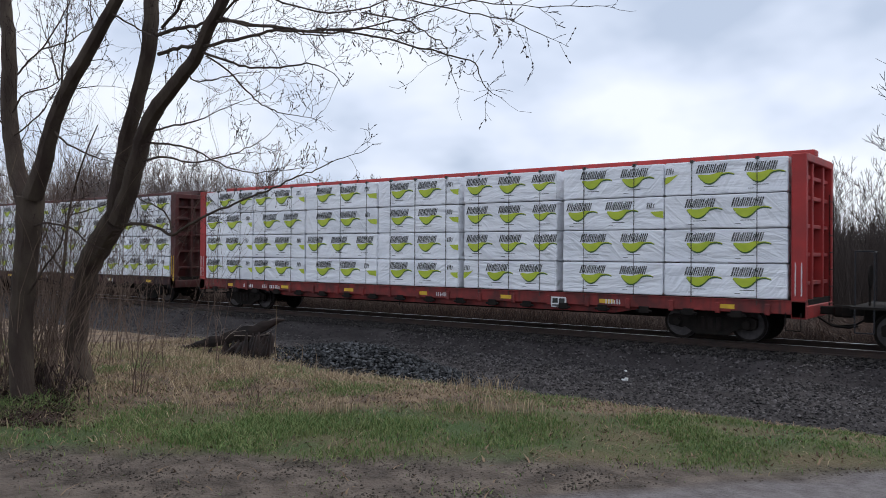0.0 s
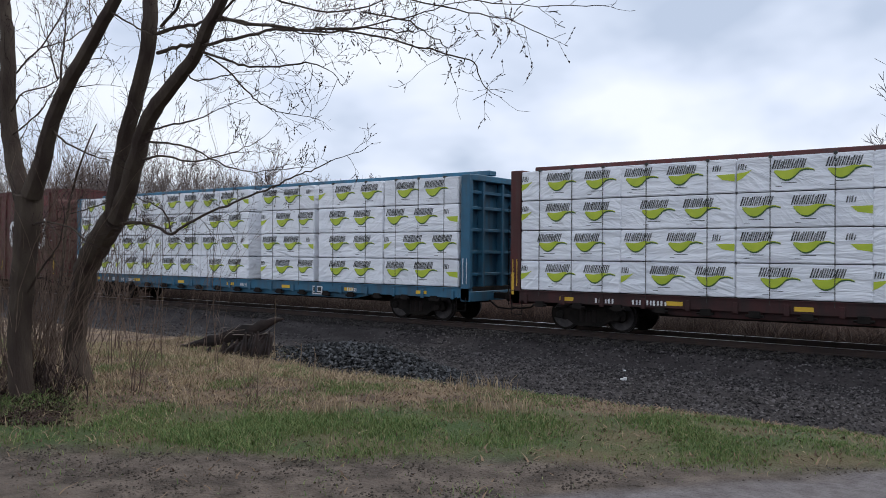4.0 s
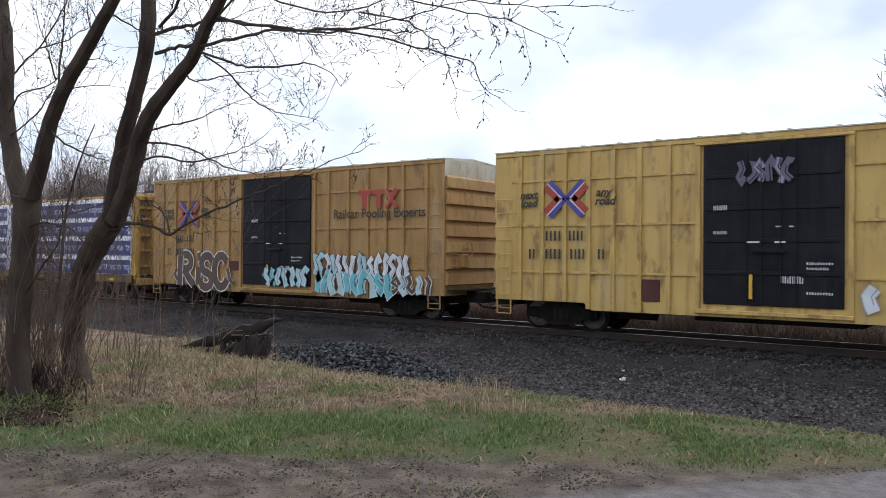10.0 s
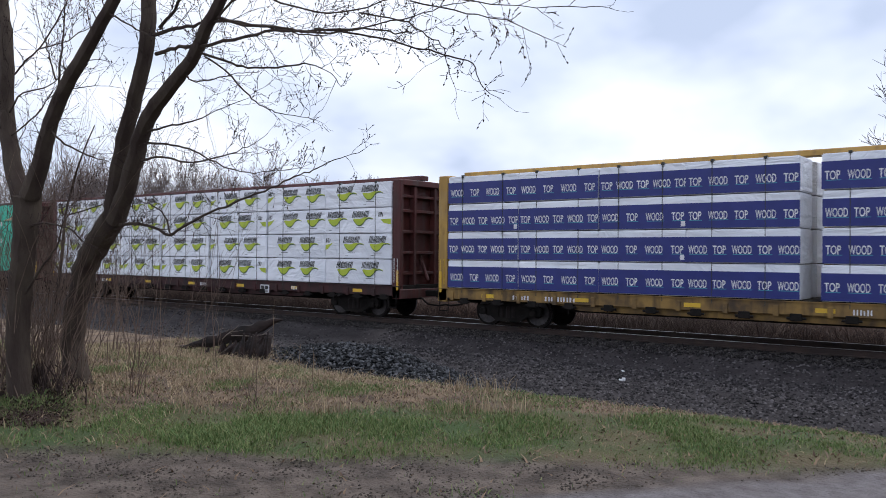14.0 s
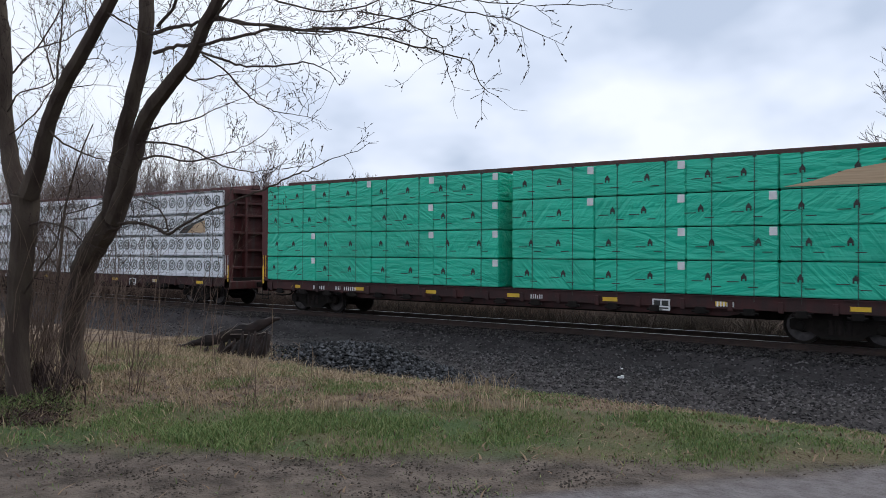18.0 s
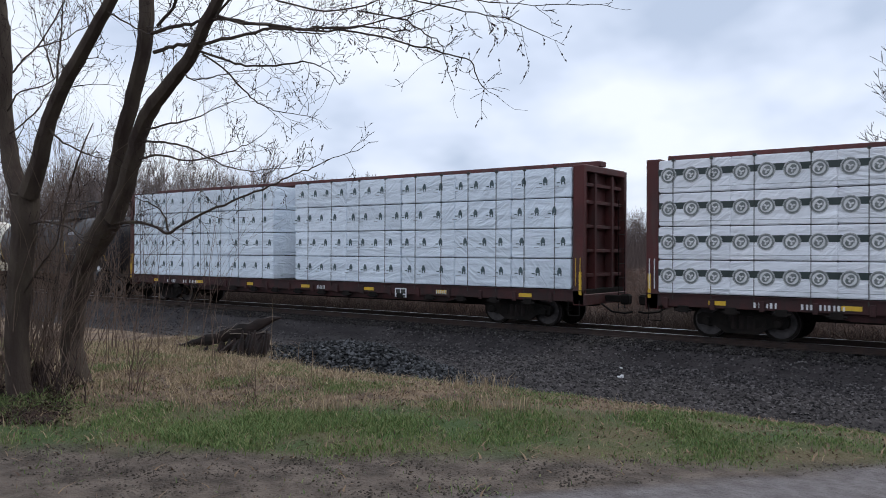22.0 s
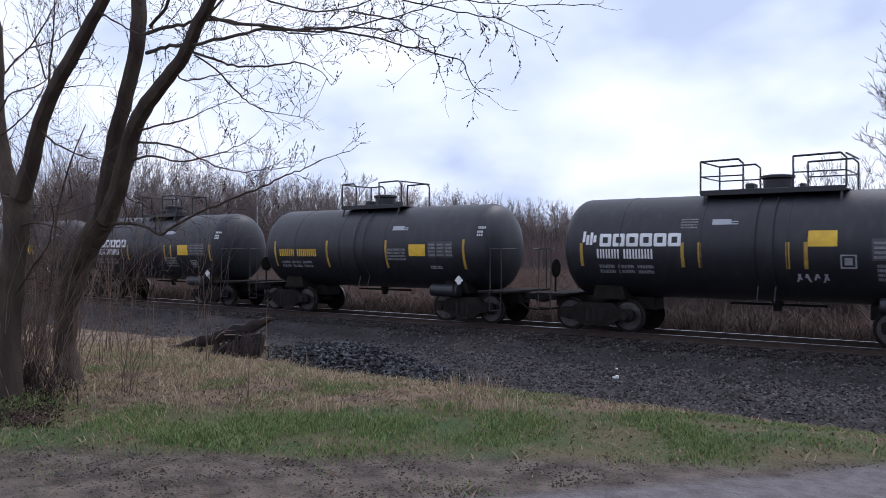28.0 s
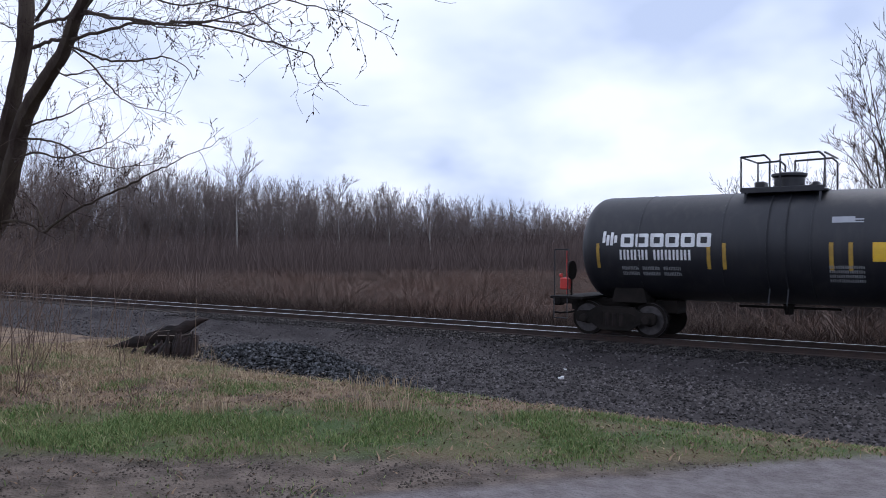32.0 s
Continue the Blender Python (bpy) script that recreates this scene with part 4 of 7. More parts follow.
    part("door_handle", Build().cbox((d0 + d1) / 2 - 0.4, (d0 + d1) / 2 + 0.4, -W - 0.16, -W - 0.09, 2.28, 2.36, 0.01), door_paint, door_ob)
    part("door_track", Build().cbox(d0 - 0.2, d1 + 0.2, -W - 0.13, -W, 0.74, 0.84, 0.012), paint, car)
    part("door_track", Build().cbox(d0 - 0.2, d1 + 0.2, -W - 0.1, -W, eave - 0.2, eave - 0.13, 0.012), paint, car)
    part("underframe", Build().box(-half + 0.3, half - 0.3, -0.3, 0.3, 0.55, 0.95).box(-2, 2, -1.0, 1.0, 0.5, 0.9).rod((-4.2, -0.9, 0.62), (-3.1, -0.9, 0.62), 0.2, None, 12).rod((3.0, -0.7, 0.55), (4.5, -0.7, 0.55), 0.11, None, 10), M_STEEL, car)
    trucks(car, (half - 1.95, -half + 1.95), (half + 0.35, -half - 0.35))
    return car, mid


YW = -1.55
boxes = []
boxes.append(boxcar(-79.3, -94.95, M_BOXBROWN, M_BOXBROWN, (-1.9, 2.05), M_BOXBROWN, 5.21, [-7.06, -5.97, -4.8, -3.63, -2.37, 2.7, 3.86, 5.01, 6.13, 7.26], [], "oxide brown boxcar with large white emblem and green graffiti", "brown"))
boxes.append(boxcar(-97.05, -112.8, M_YELLOW, M_ROOFWHITE, (-1.6, 1.72), M_DOORBLACK, 5.20, [-7.03, -6.29, -5.55, -4.81, -4.07, -3.3, -2.5, -1.72, 1.85, 2.74, 3.48, 4.22, 4.91, 5.59, 6.32, 7.0], [4.33, 3.04, 1.70], "yellow boxcar with black door and white topped ends", "yellow"))
boxes.append(boxcar(-114.8, -130.4, M_YELLOW2, M_ROOFWHITE, (-1.9, 1.85), M_DOORBLACK, 5.20, [-7.09, -6.22, -5.33, -4.49, -3.66, -2.75, -2.03, 2.04, 2.72, 3.68, 4.59, 5.41, 6.15, 7.13], [4.33, 3.06, 1.70], "faded ochre boxcar with black door and sprayed graffiti", "ochre"))
cars += boxes


# -- tank cars --
def tank(centre, paint, half, label, seed, white=False, top=(-1.1, 1.2)):
    car = tagged(new("tank_car"), label, "freight car", "cars of the train")
    R, zc = 1.40, 2.38
    prof = [(-half, 0.02)]
    for k in range(1, 9):
        a = math.pi / 2 * k / 8
        prof.append((-half + 0.62 * (1 - math.cos(a)), R * math.sin(a) ** 0.85))
    prof += [(x, R) for x in (-half / 2, 0, half / 2)]
    prof += [(-x, r) for x, r in prof[8::-1]]
    part("tank_shell", Build().lathe(prof, "x", 56, 0, (0, 0, zc)), paint, car, "", smooth=True)
    for x in (-half * 0.62, -half * 0.2, half * 0.2, half * 0.62):
        part("weld_seam", Build().lathe([(x - 0.02, R + 0.002), (x - 0.015, R + 0.008), (x + 0.015, R + 0.008), (x + 0.02, R + 0.002)], "x", 56, 0, (0, 0, zc)), paint, car, smooth=True)
    fr = paint if white else M_BLACK
    for s in (-1, 1):
        part("stub_sill", Build().cbox(s * (half - 2.6), s * (half + 0.5), -0.35, 0.35, 0.62, 0.98, 0.02), M_STEEL, car)
    for s in (-1, 1):
        sd = Build()
        sd.prism([(s * (half - 2.0), 0.92), (s * (half - 1.0), 0.92), (s * (half - 1.1), 1.3), (s * (half - 1.9), 1.3)][::s], -0.95, 0.95)
        part("saddle", sd, M_STEEL, car)
        pf = Build()
        pf.cbox(s * (half - 0.35), s * (half + 0.62), -1.42, 1.42, 0.98, 1.05, 0.01)
        part("end_platform", pf, fr if white else M_STEEL, car)
        xe = s * (half + 0.5)
        loops = [[(xe, -1.38, 1.05), (xe, -1.38, 2.33), (xe, -0.5, 2.33)], [(s * (half + 0.1), -1.38, 1.05), (s * (half + 0.1), -1.38, 2.33), (xe, -1.38, 2.33)], [(xe, 1.38, 1.05), (xe, 1.38, 2.33), (xe, 0.5, 2.33)], [(xe, -1.42, 1.0), (xe, -1.42, 0.45), (xe - s * 0.4, -1.42, 0.45), (xe - s * 0.4, -1.42, 1.0)]]
        if white:
            loops.append([(s * (half - 1.2), -1.42, 0.5), (s * (half - 1.2), -1.42, 2.35), (s * (half + 0.3), -1.42, 2.35), (s * (half + 0.3), -1.42, 1.0)])
        for lp in loops:
            part("end_railing", Build().pipe(lp, 0.024 if white else 0.017), fr, car)
    part("brake_wheel", Build().lathe([(0, 0.27), (0.03, 0.27)], "x", 18, 0, (-half - 0.3, -0.75, 1.75)).rod((-half - 0.3, -0.75, 1.0), (-half - 0.3, -0.75, 1.75), 0.03), M_STEEL, car)
    part("air_reservoir", Build().lathe([(half - 2.6, 0.05), (half - 2.55, 0.2), (half - 1.5, 0.2), (half - 1.45, 0.05)], "x", 16, 0, (0.3, -1.15, 1.0)), paint, car, smooth=True)
    # top platform, railing, manway
    px = (top[0] + top[1]) / 2
    w0, w1 = top[0] - px, top[1] - px
    hy = 0.78
    part("top_platform", Build().cbox(px + w0, px + w1, -hy, hy, 3.76, 3.80, 0.01).cbox(px + w0, px + w1, -hy - 0.02, -hy + 0.02, 3.72, 3.86, 0.01), fr, car)
    for x in (px + w0 + 0.1, px + w1 - 0.1):
        for s in (-1, 1):
            part("platform_bracket", Build().rod((x, s * (hy - 0.05), 3.78), (x, s * (hy + 0.1), 3.42), 0.03), fr, car)
    zt = 4.62
    for y in (-hy, hy):
        for a, c in ((w0, w0 + (1.1 if w1 - w0 > 2.9 else 0.68)), (w1 - (1.2 if w1 - w0 > 2.9 else 1.0), w1)):
            part("platform_railing", Build().pipe([(px + a, y, 3.76), (px + a, y, zt), (px + c - 0.12, y, zt + 0.02), (px + c, y, zt - 0.1), (px + c, y, 3.8)], 0.026), fr, car)
            if seed in (13, 14):
                part("middle_rail", Build().rod((px + a, y, 4.22), (px + c, y, 4.22), 0.018), fr, car)
    for x in (w0, w1):
        part("cross_rail", Build().rod((px + x, -hy, zt), (px + x, hy, zt), 0.024), fr, car)
        if seed in (13, 14):
            part("cross_rail", Build().rod((px + x, -hy, 4.22), (px + x, hy, 4.22), 0.018), fr, car)
    mh = Build().lathe([(3.7, 0.36), (4.12, 0.36), (4.16, 0.42), (4.22, 0.42), (4.26, 0.2)], "z", 20, 0, (px, 0, 0)).cbox(px - 0.78, px - 0.55, -0.2, 0.2, 3.8, 4.05, 0.03).cbox(px + 0.55, px + 0.7, -0.15, 0.15, 3.8, 4.0, 0.03)
    part("manway", mh, fr, car, smooth=True)
    for x in (px - 0.2, px + 0.22):
        pts = [(x, -(R + 0.05) * math.sin(a), zc + (R + 0.05) * math.cos(a)) for a in [0.5 + 0.13 * k for k in range(15)]]
        part("overflow_pipe", Build().pipe(pts + [(x, -1.2, 1.0)], 0.016), fr, car)
    part("bottom_outlet", Build().lathe([(0.72, 0.1), (0.95, 0.14), (1.05, 0.2)], "z", 14, 0, (px, 0, 0)).box(px - 1.2, px + 1.2, -0.04, 0.04, 0.86, 0.92), M_STEEL, car)
    trucks(car, (half - 1.13, -half + 1.13), (half + 0.45, -half - 0.45))
    return car, centre


# middle, half length and top platform of each
TANKS = {12: (-258.63, 5.56, (-0.90, 1.56)), 13: (-271.53, 5.43, (-1.57, 3.53)), 14: (-284.15, 5.3, (-1.26, 2.25)), 15: (-296.96, 5.21, (-1.44, 1.31)), 16: (-309.65, 5.17, (-1.03, 1.44)), 17: (-322.15, 5.08, (-0.72, 1.2))}
tanks = []
for seed, (cx, half_, top_) in TANKS.items():
    white = seed == 13
    tanks.append(tank(cx, M_TANKWHITE if white else M_BLACK, half_, "white tank car with rust stains and white railings" if white else "last black tank car with a red marker at its end" if seed == 17 else "black tank car with yellow stripes and white stencils", seed, white, top_))
cars += tanks
cars.append(tank(2.25, M_BLACK, 5.55, "black tank car coupled to the red bulkhead flatcar", 11))


# ---- lettering bars, emblems and graffiti on the cars ----
def bars(parent, name, rows, mat, y=YW - 0.006, label=""):
    """Rows of plain bars that stand for stencilled words: (x0, x1, z0, z1, letters)."""
    for x0, x1, z0, z1, n in rows:
        w = (x1 - x0) / n
        k = n if z1 - z0 < 0.2 else 1
        for i in range(0, n, k):
            b = Build()
            word(b, x0 + w * i, z0, z1 - z0, [w * 0.74] * k, w * 0.26, 0, y, 0.0)
            part(name, b.mesh(name, [mat]), None, parent, label)


def strokes(b, pts, width, y, slot=0, closed=False):
    """A flat band of even width along a line in x and z."""
    pts = [Vector((p[0], p[1])) for p in pts]
    n = len(pts)
    left, right = [], []
    for i, p in enumerate(pts):
        a = pts[(i - 1) % n] if closed or i > 0 else p
        c = pts[(i + 1) % n] if closed or i < n - 1 else p
        d = (c - a).normalized()
        s = Vector((-d.y, d.x)) * width / 2
        left.append(p + s)
        right.append(p - s)
    for i in range(n if closed else n - 1):
        j = (i + 1) % n
        b.poly([left[i], right[i], right[j], left[j]], y, slot)


def flat(parent, name, x0, x1, z0, z1, mat, y=YW - 0.006):
    part(name, Build().rect(x0, x1, z0, z1, y).mesh(name, [mat]), None, parent)


def scrawl(parent, label, x0, x1, z0, z1, n, mats, seed, y=YW - 0.01, wide=0.2, sway=0.5):
    """Sprayed strokes with no words: crooked upright bands with a rim, a fill and thin lights. mats: rim, fill, second fill, light."""
    rn = random.Random(seed)
    w, h = (x1 - x0) / n, z1 - z0
    for i in range(n):
        x, lean = x0 + w * (i + 0.5), rn.uniform(-0.1, 0.25) * w
        up = rn.choice((1, -1))
        a, c = (z0, z1) if up > 0 else (z1, z0)
        a, c = a + rn.uniform(-0.06, 0.06) * h, c + rn.uniform(-0.1, 0.1) * h
        path = [(x - lean, a), (x + rn.uniform(-sway, sway) * w, a + (c - a) * 0.35), (x + rn.uniform(-sway, sway) * w, a + (c - a) * 0.7), (x + lean, c)]
        if rn.random() < 0.55:
            path += [(x + lean + 0.4 * w, c - (c - a) * rn.uniform(0.1, 0.5))]
        d = y - 0.0012 * i
        b = Build()
        strokes(b, path, wide + 0.06, d, 0)
        strokes(b, path, wide, d - 0.0004, 1 if rn.random() < 0.6 else 2)
        strokes(b, [(px + wide * 0.25, pz) for px, pz in path[:3]], 0.025, d - 0.0008, 3)
        part("graffiti", b.mesh("graffiti", mats), None, parent, label)


def wild(parent, label, tops, feet, mats, y, seed, n=9):
    """A sprayed block of one colour with a jagged head, dark cuts and pale lights. tops, feet: its outline above and below."""
    rn = random.Random(seed)
    b = Build()

    def height(line, x):
        return float(np.interp(x, [p[0] for p in line], [p[1] for p in line]))

    xs_ = sorted({p[0] for p in tops} | {p[0] for p in feet})
    for a, c in zip(xs_, xs_[1:]):
        for slot, grow, dy in ((0, 0.05, 0), (1, 0.0, 0.002)):
            b.poly([(a, height(feet, a) - grow), (c, height(feet, c) - grow), (c, height(tops, c) + grow), (a, height(tops, a) + grow)], y - dy, slot)
    x0, x1 = tops[0][0] + 0.2, tops[-1][0] - 0.2
    for i in range(n):
        x = x0 + (x1 - x0) * (i + 0.5) / n + rn.uniform(-0.08, 0.08)
        lo, hi = height(feet, x), height(tops, x)
        path = [(x - 0.1, lo + 0.02), (x + rn.uniform(-0.12, 0.16), lo + 0.4 * (hi - lo)), (x + rn.uniform(-0.15, 0.25), lo + 0.7 * (hi - lo)), (x + 0.12, hi - 0.04)]
        cut = path if i % 2 else path[rn.choice((0, 1)):][:3]
        strokes(b, cut, rn.choice((0.05, 0.09, 0.13)), y - 0.004 - 0.0006 * i, 3)
        strokes(b, [(px - 0.09, pz + 0.02) for px, pz in cut], 0.03, y - 0.0045 - 0.0006 * i, 0)
        if rn.random() < 0.5:
            strokes(b, [(x - 0.05, lo + 0.25 * (hi - lo)), (x + 0.14, lo + 0.45 * (hi - lo))], 0.16, y - 0.0038 - 0.0006 * i, 2)
    part("graffiti", b.mesh("graffiti", mats), None, parent, label)


def arc(cx, cz, rx, rz, a0, a1, k=9):
    return [(cx + rx * math.cos(radians(a0 + (a1 - a0) * i / k)), cz + rz * math.sin(radians(a0 + (a1 - a0) * i / k))) for i in range(k + 1)]


def spray(name, col, rough=0.6):
    return surf(name, col, tuple(c * 0.8 for c in col), 2.5, rough, 0, 0.04)


S_GREEN, S_LIME = spray("green_spray", (0.04, 0.28, 0.07)), spray("light_green_spray", (0.10, 0.36, 0.12))
S_WHITE, S_GREY = spray("white_spray", (0.70, 0.72, 0.75)), spray("grey_spray", (0.36, 0.37, 0.40))
S_CYAN, S_PALE = spray("cyan_spray", (0.16, 0.50, 0.55)), spray("pale_cyan_spray", (0.42, 0.62, 0.66))
S_BLACK, S_BROWN = spray("black_spray", (0.02, 0.02, 0.02)), spray("brown_spray", (0.10, 0.065, 0.045))
S_MAUVE, S_DIM = spray("mauve_spray", (0.30, 0.28, 0.38)), spray("thin_mauve_spray", (0.13, 0.12, 0.17))
M_PATCH = surf("fresh_brown_patch", (0.15, 0.022, 0.022), (0.13, 0.02, 0.02), 2, 0.55, 0, 0.08)

brown_box, yellow_box, ochre_box = (c[0] for c in boxes)
P = YW - 0.082
# brown boxcar
bars(brown_box, "stencil_bar", [(-6.95, -6.1, 3.46, 3.82, 3), (-5.75, -4.95, 3.46, 3.82, 3), (-4.6, -4.05, 3.46, 3.82, 2), (-6.95, -6.15, 3.02, 3.36, 3), (-5.75, -4.95, 3.02, 3.36, 3), (-4.6, -4.2, 3.02, 3.36, 2), (-5.85, -5.05, 2.42, 2.70, 3), (-4.65, -3.85, 2.42, 2.70, 3)], M_WHITE)
bars(brown_box, "faded_stencil_bar", [(-6.8, -6.25, 2.42, 2.66, 3)], M_GREYINK)
flat(brown_box, "repaint_patch", -3.5, -2.45, 0.9, 4.3, M_PATCH, YW - 0.004)
flat(brown_box, "repaint_patch", 6.2, 7.15, 4.45, 4.95, M_PATCH, YW - 0.004)
flat(brown_box, "repaint_patch", 5.1, 5.75, 3.8, 4.6, M_PATCH, YW - 0.004)
eb = Build()
band = [(4.74, 3.62), (4.3, 3.62)] + arc(3.80, 3.25, 0.37, 0.37, 90, 180, 6) + arc(3.80, 2.80, 0.37, 0.37, 180, 270, 6) + [(4.4, 2.43)] + arc(4.93, 2.80, 0.36, 0.37, 270, 360, 6) + arc(5.55, 3.38, 0.25, 0.25, 180, 40, 7) + [(6.05, 2.98)] + arc(6.58, 2.66, 0.28, 0.28, 212, 360, 7) + [(6.87, 3.2), (6.87, 3.78)]
strokes(eb, band, 0.29, P - 0.012)
part("emblem", eb.mesh("emblem", [M_WHITE]), None, brown_box, "large white winding band emblem")
wild(brown_box, "bright green sprayed graffiti with black cuts and pale rim", [(-7.05, 1.0), (-6.87, 1.66), (-5.94, 2.03), (-5.55, 1.74), (-5.05, 1.92), (-4.19, 2.06), (-3.9, 1.98), (-3.25, 2.0), (-3.0, 1.7), (-2.5, 1.62)], [(-7.05, 0.84), (-5.72, 0.72), (-3.93, 0.68), (-2.5, 0.66)], [S_LIME, S_GREEN, S_LIME, S_BLACK], P - 0.004, 4, 17)
flat(brown_box, "sprayed_patch", -6.85, -6.45, 1.33, 1.6, M_MARKYEL, P - 0.03)
for x, z0, z1 in ((-2.38, 1.15, 1.63), (-2.05, 1.18, 1.6), (-0.5, 1.6, 2.25), (-0.25, 1.72, 2.05), (2.36, 1.15, 1.62), (4.70, 1.17, 1.66), (4.88, 1.15, 1.62), (7.76, 1.05, 2.05)):
    part("reflector", Build().box(x, x + 0.12, YW - 0.08, YW - 0.065, z0, z1), M_MARKYEL, brown_box)
bars(brown_box, "door_stencil", [(-1.66, -1.2, 3.38, 3.46, 6), (-1.66, -1.3, 3.28, 3.34, 5), (-0.8, 0.2, 3.44, 3.52, 9), (-0.8, 0.0, 3.32, 3.4, 8), (-0.8, -0.1, 3.22, 3.28, 7), (0.66, 1.5, 3.46, 3.52, 8), (0.7, 1.2, 3.32, 3.38, 3), (-1.66, -1.2, 2.7, 2.78, 5), (-1.66, -1.2, 2.6, 2.66, 5), (-0.8, 0.1, 2.72, 2.8, 8), (-0.8, 0.3, 2.6, 2.66, 9), (0.66, 1.9, 2.74, 2.8, 11), (0.7, 1.2, 2.6, 2.66, 3), (0.85, 1.6, 1.5, 1.56, 7), (0.85, 1.3, 1.4, 1.46, 4)], M_WHITE, YW - 0.11)
for x, z, s in ((-3.3, 2.4, 0.28), (5.1, 1.56, 0.38)):
    fb = Build()
    strokes(fb, [(x, z), (x + s * 1.25, z), (x + s * 1.25, z + s), (x, z + s)], 0.035, YW - 0.03, 0, True)
    fb.rect(x + s * 0.22, x + s * 0.5, z + s * 0.25, z + s * 0.8, YW - 0.03)
    fb.rect(x + s * 0.7, x + s * 1.0, z + s * 0.25, z + s * 0.8, YW - 0.03)
    part("notice_frame", fb.mesh("notice_frame", [M_WHITE]), None, brown_box)
sb = Build()
for cx, cz, r in ((7.3, 3.42, 0.16), (7.3, 3.42, 0.08), (7.66, 3.46, 0.13), (7.45, 2.9, 0.24)):
    strokes(sb, [(cx + r * math.cos(a * 0.7), cz + r * 0.9 * math.sin(a * 0.7)) for a in range(9)], 0.03, YW - 0.03, 0, True)
part("scribble", sb.mesh("scribble", [S_GREY]), None, brown_box, "pale sprayed loops")
bars(brown_box, "stencil_bar", [(6.25, 7.0, 1.22, 1.3, 9), (6.35, 6.75, 0.95, 1.0, 4), (6.35, 6.6, 0.86, 0.91, 3)], M_GREYINK)


def cross_emblem(car, cx, cz, faded):
    """Two chevrons that meet in the middle: blue bands above red ones, with pale edges."""
    b = Build()
    y = P - 0.004
    for s in (-1, 1):
        strokes(b, [(cx + s * 0.22, cz - 0.03), (cx + s * 0.66, cz + 0.36)], 0.19, y, 0)
        strokes(b, [(cx + s * 0.22, cz + 0.03), (cx + s * 0.66, cz - 0.36)], 0.19, y, 0)
        strokes(b, [(cx + s * 0.02, cz), (cx + s * 0.52, cz + 0.50)], 0.15, y - 0.003, 1)
        strokes(b, [(cx + s * 0.02, cz), (cx + s * 0.52, cz - 0.50)], 0.15, y - 0.003, 1)
        strokes(b, [(cx + s * 0.13, cz + 0.02), (cx + s * 0.60, cz + 0.46)], 0.035, y - 0.005, 2)
        strokes(b, [(cx + s * 0.13, cz - 0.02), (cx + s * 0.60, cz - 0.46)], 0.035, y - 0.005, 2)
    part("emblem", b.mesh("emblem", [M_REDLOGO, M_BLUELOGO, S_GREY if faded else M_WHITE]), None, car, "red and blue crossing bands")


def red_emblem(car, x, z, s):
    b = Build()
    y = P - 0.006
    for k in (0, 0.62):
        b.rect(x + k * s, x + (k + 0.58) * s, z + 0.46 * s, z + 0.62 * s, y)
        b.rect(x + (k + 0.18) * s, x + (k + 0.40) * s, z, z + 0.46 * s, y)
    strokes(b, [(x + 1.22 * s, z), (x + 1.72 * s, z + 0.62 * s)], 0.16 * s, y, 0)
    strokes(b, [(x + 1.22 * s, z + 0.62 * s), (x + 1.46 * s, z + 0.31 * s), (x + 1.72 * s, z)], 0.16 * s, y - 0.001, 0)
    strokes(b, [(x + 1.20 * s, z + 0.60 * s), (x + 1.40 * s, z + 0.31 * s), (x + 1.20 * s, z + 0.02 * s)], 0.03 * s, y - 0.003, 1)
    part("emblem", b.mesh("emblem", [M_REDLOGO, M_YELLOW]), None, car, "faded red block emblem")


for car, faded in ((yellow_box, False), (ochre_box, True)):
    cross_emblem(car, -5.5 if not faded else -5.3, 3.78, faded)
    for txt, x, z in (("next", -6.72, 3.92), ("load", -6.72, 3.68), ("any", -4.35, 3.92), ("road", -4.3, 3.68)):
        lettering(txt, 0.32, M_INK, car, (x + (0.1 if faded else 0), P - 0.004, z), bold=0.03, slant=0.25)
    bars(car, "number_bar", [(-6.15, -5.6, 2.6, 2.88, 2), (-5.4, -4.9, 2.6, 2.88, 2)], M_INK, P)
    bars(car, "number_bar", [(-6.7, -6.45, 2.08, 2.36, 1), (-6.15, -5.6, 2.08, 2.36, 2), (-5.35, -4.85, 2.08, 2.36, 2)] + ([] if faded else [(-4.5, -4.25, 2.08, 2.36, 1)]), M_INK, P)
red_emblem(yellow_box, 5.06, 3.70, 0.95)
lettering("Railcar Pooling", 0.30, M_INK, yellow_box, (5.95, P - 0.004, 3.58))
lettering("Experts", 0.30, M_INK, yellow_box, (5.98, P - 0.004, 3.32))
bars(yellow_box, "web_bar", [(5.6, 6.4, 2.92, 3.1, 7)], M_INK, P)
red_emblem(ochre_box, 4.2, 3.72, 1.0)
lettering("Railcar Pooling Experts", 0.45, M_INK, ochre_box, (5.08, P - 0.004, 3.54), condensed=0.98)
part("vent_panel", Build().cbox(-3.34, -2.74, YW - 0.05, YW, 0.98, 1.56, 0.01), M_BROWN, yellow_box, "dark brown side panel")
part("vent_panel", Build().cbox(-2.68, -2.12, YW - 0.05, YW, 1.5, 1.86, 0.01), M_BROWN, ochre_box, "dark brown side panel")
scrawl(yellow_box, "grey white sprayed graffiti along the sill", 2.1, 5.35, 0.92, 1.52, 7, [S_GREY, S_WHITE, S_WHITE, S_MAUVE], 8, P - 0.002, 0.27, 0.35)
scrawl(yellow_box, "mauve sprayed scrawl on the door", -0.75, 0.65, 4.0, 4.55, 6, [S_DIM, S_DIM, S_MAUVE, M_DOORBLACK], 9, YW - 0.13, 0.10, 0.6)
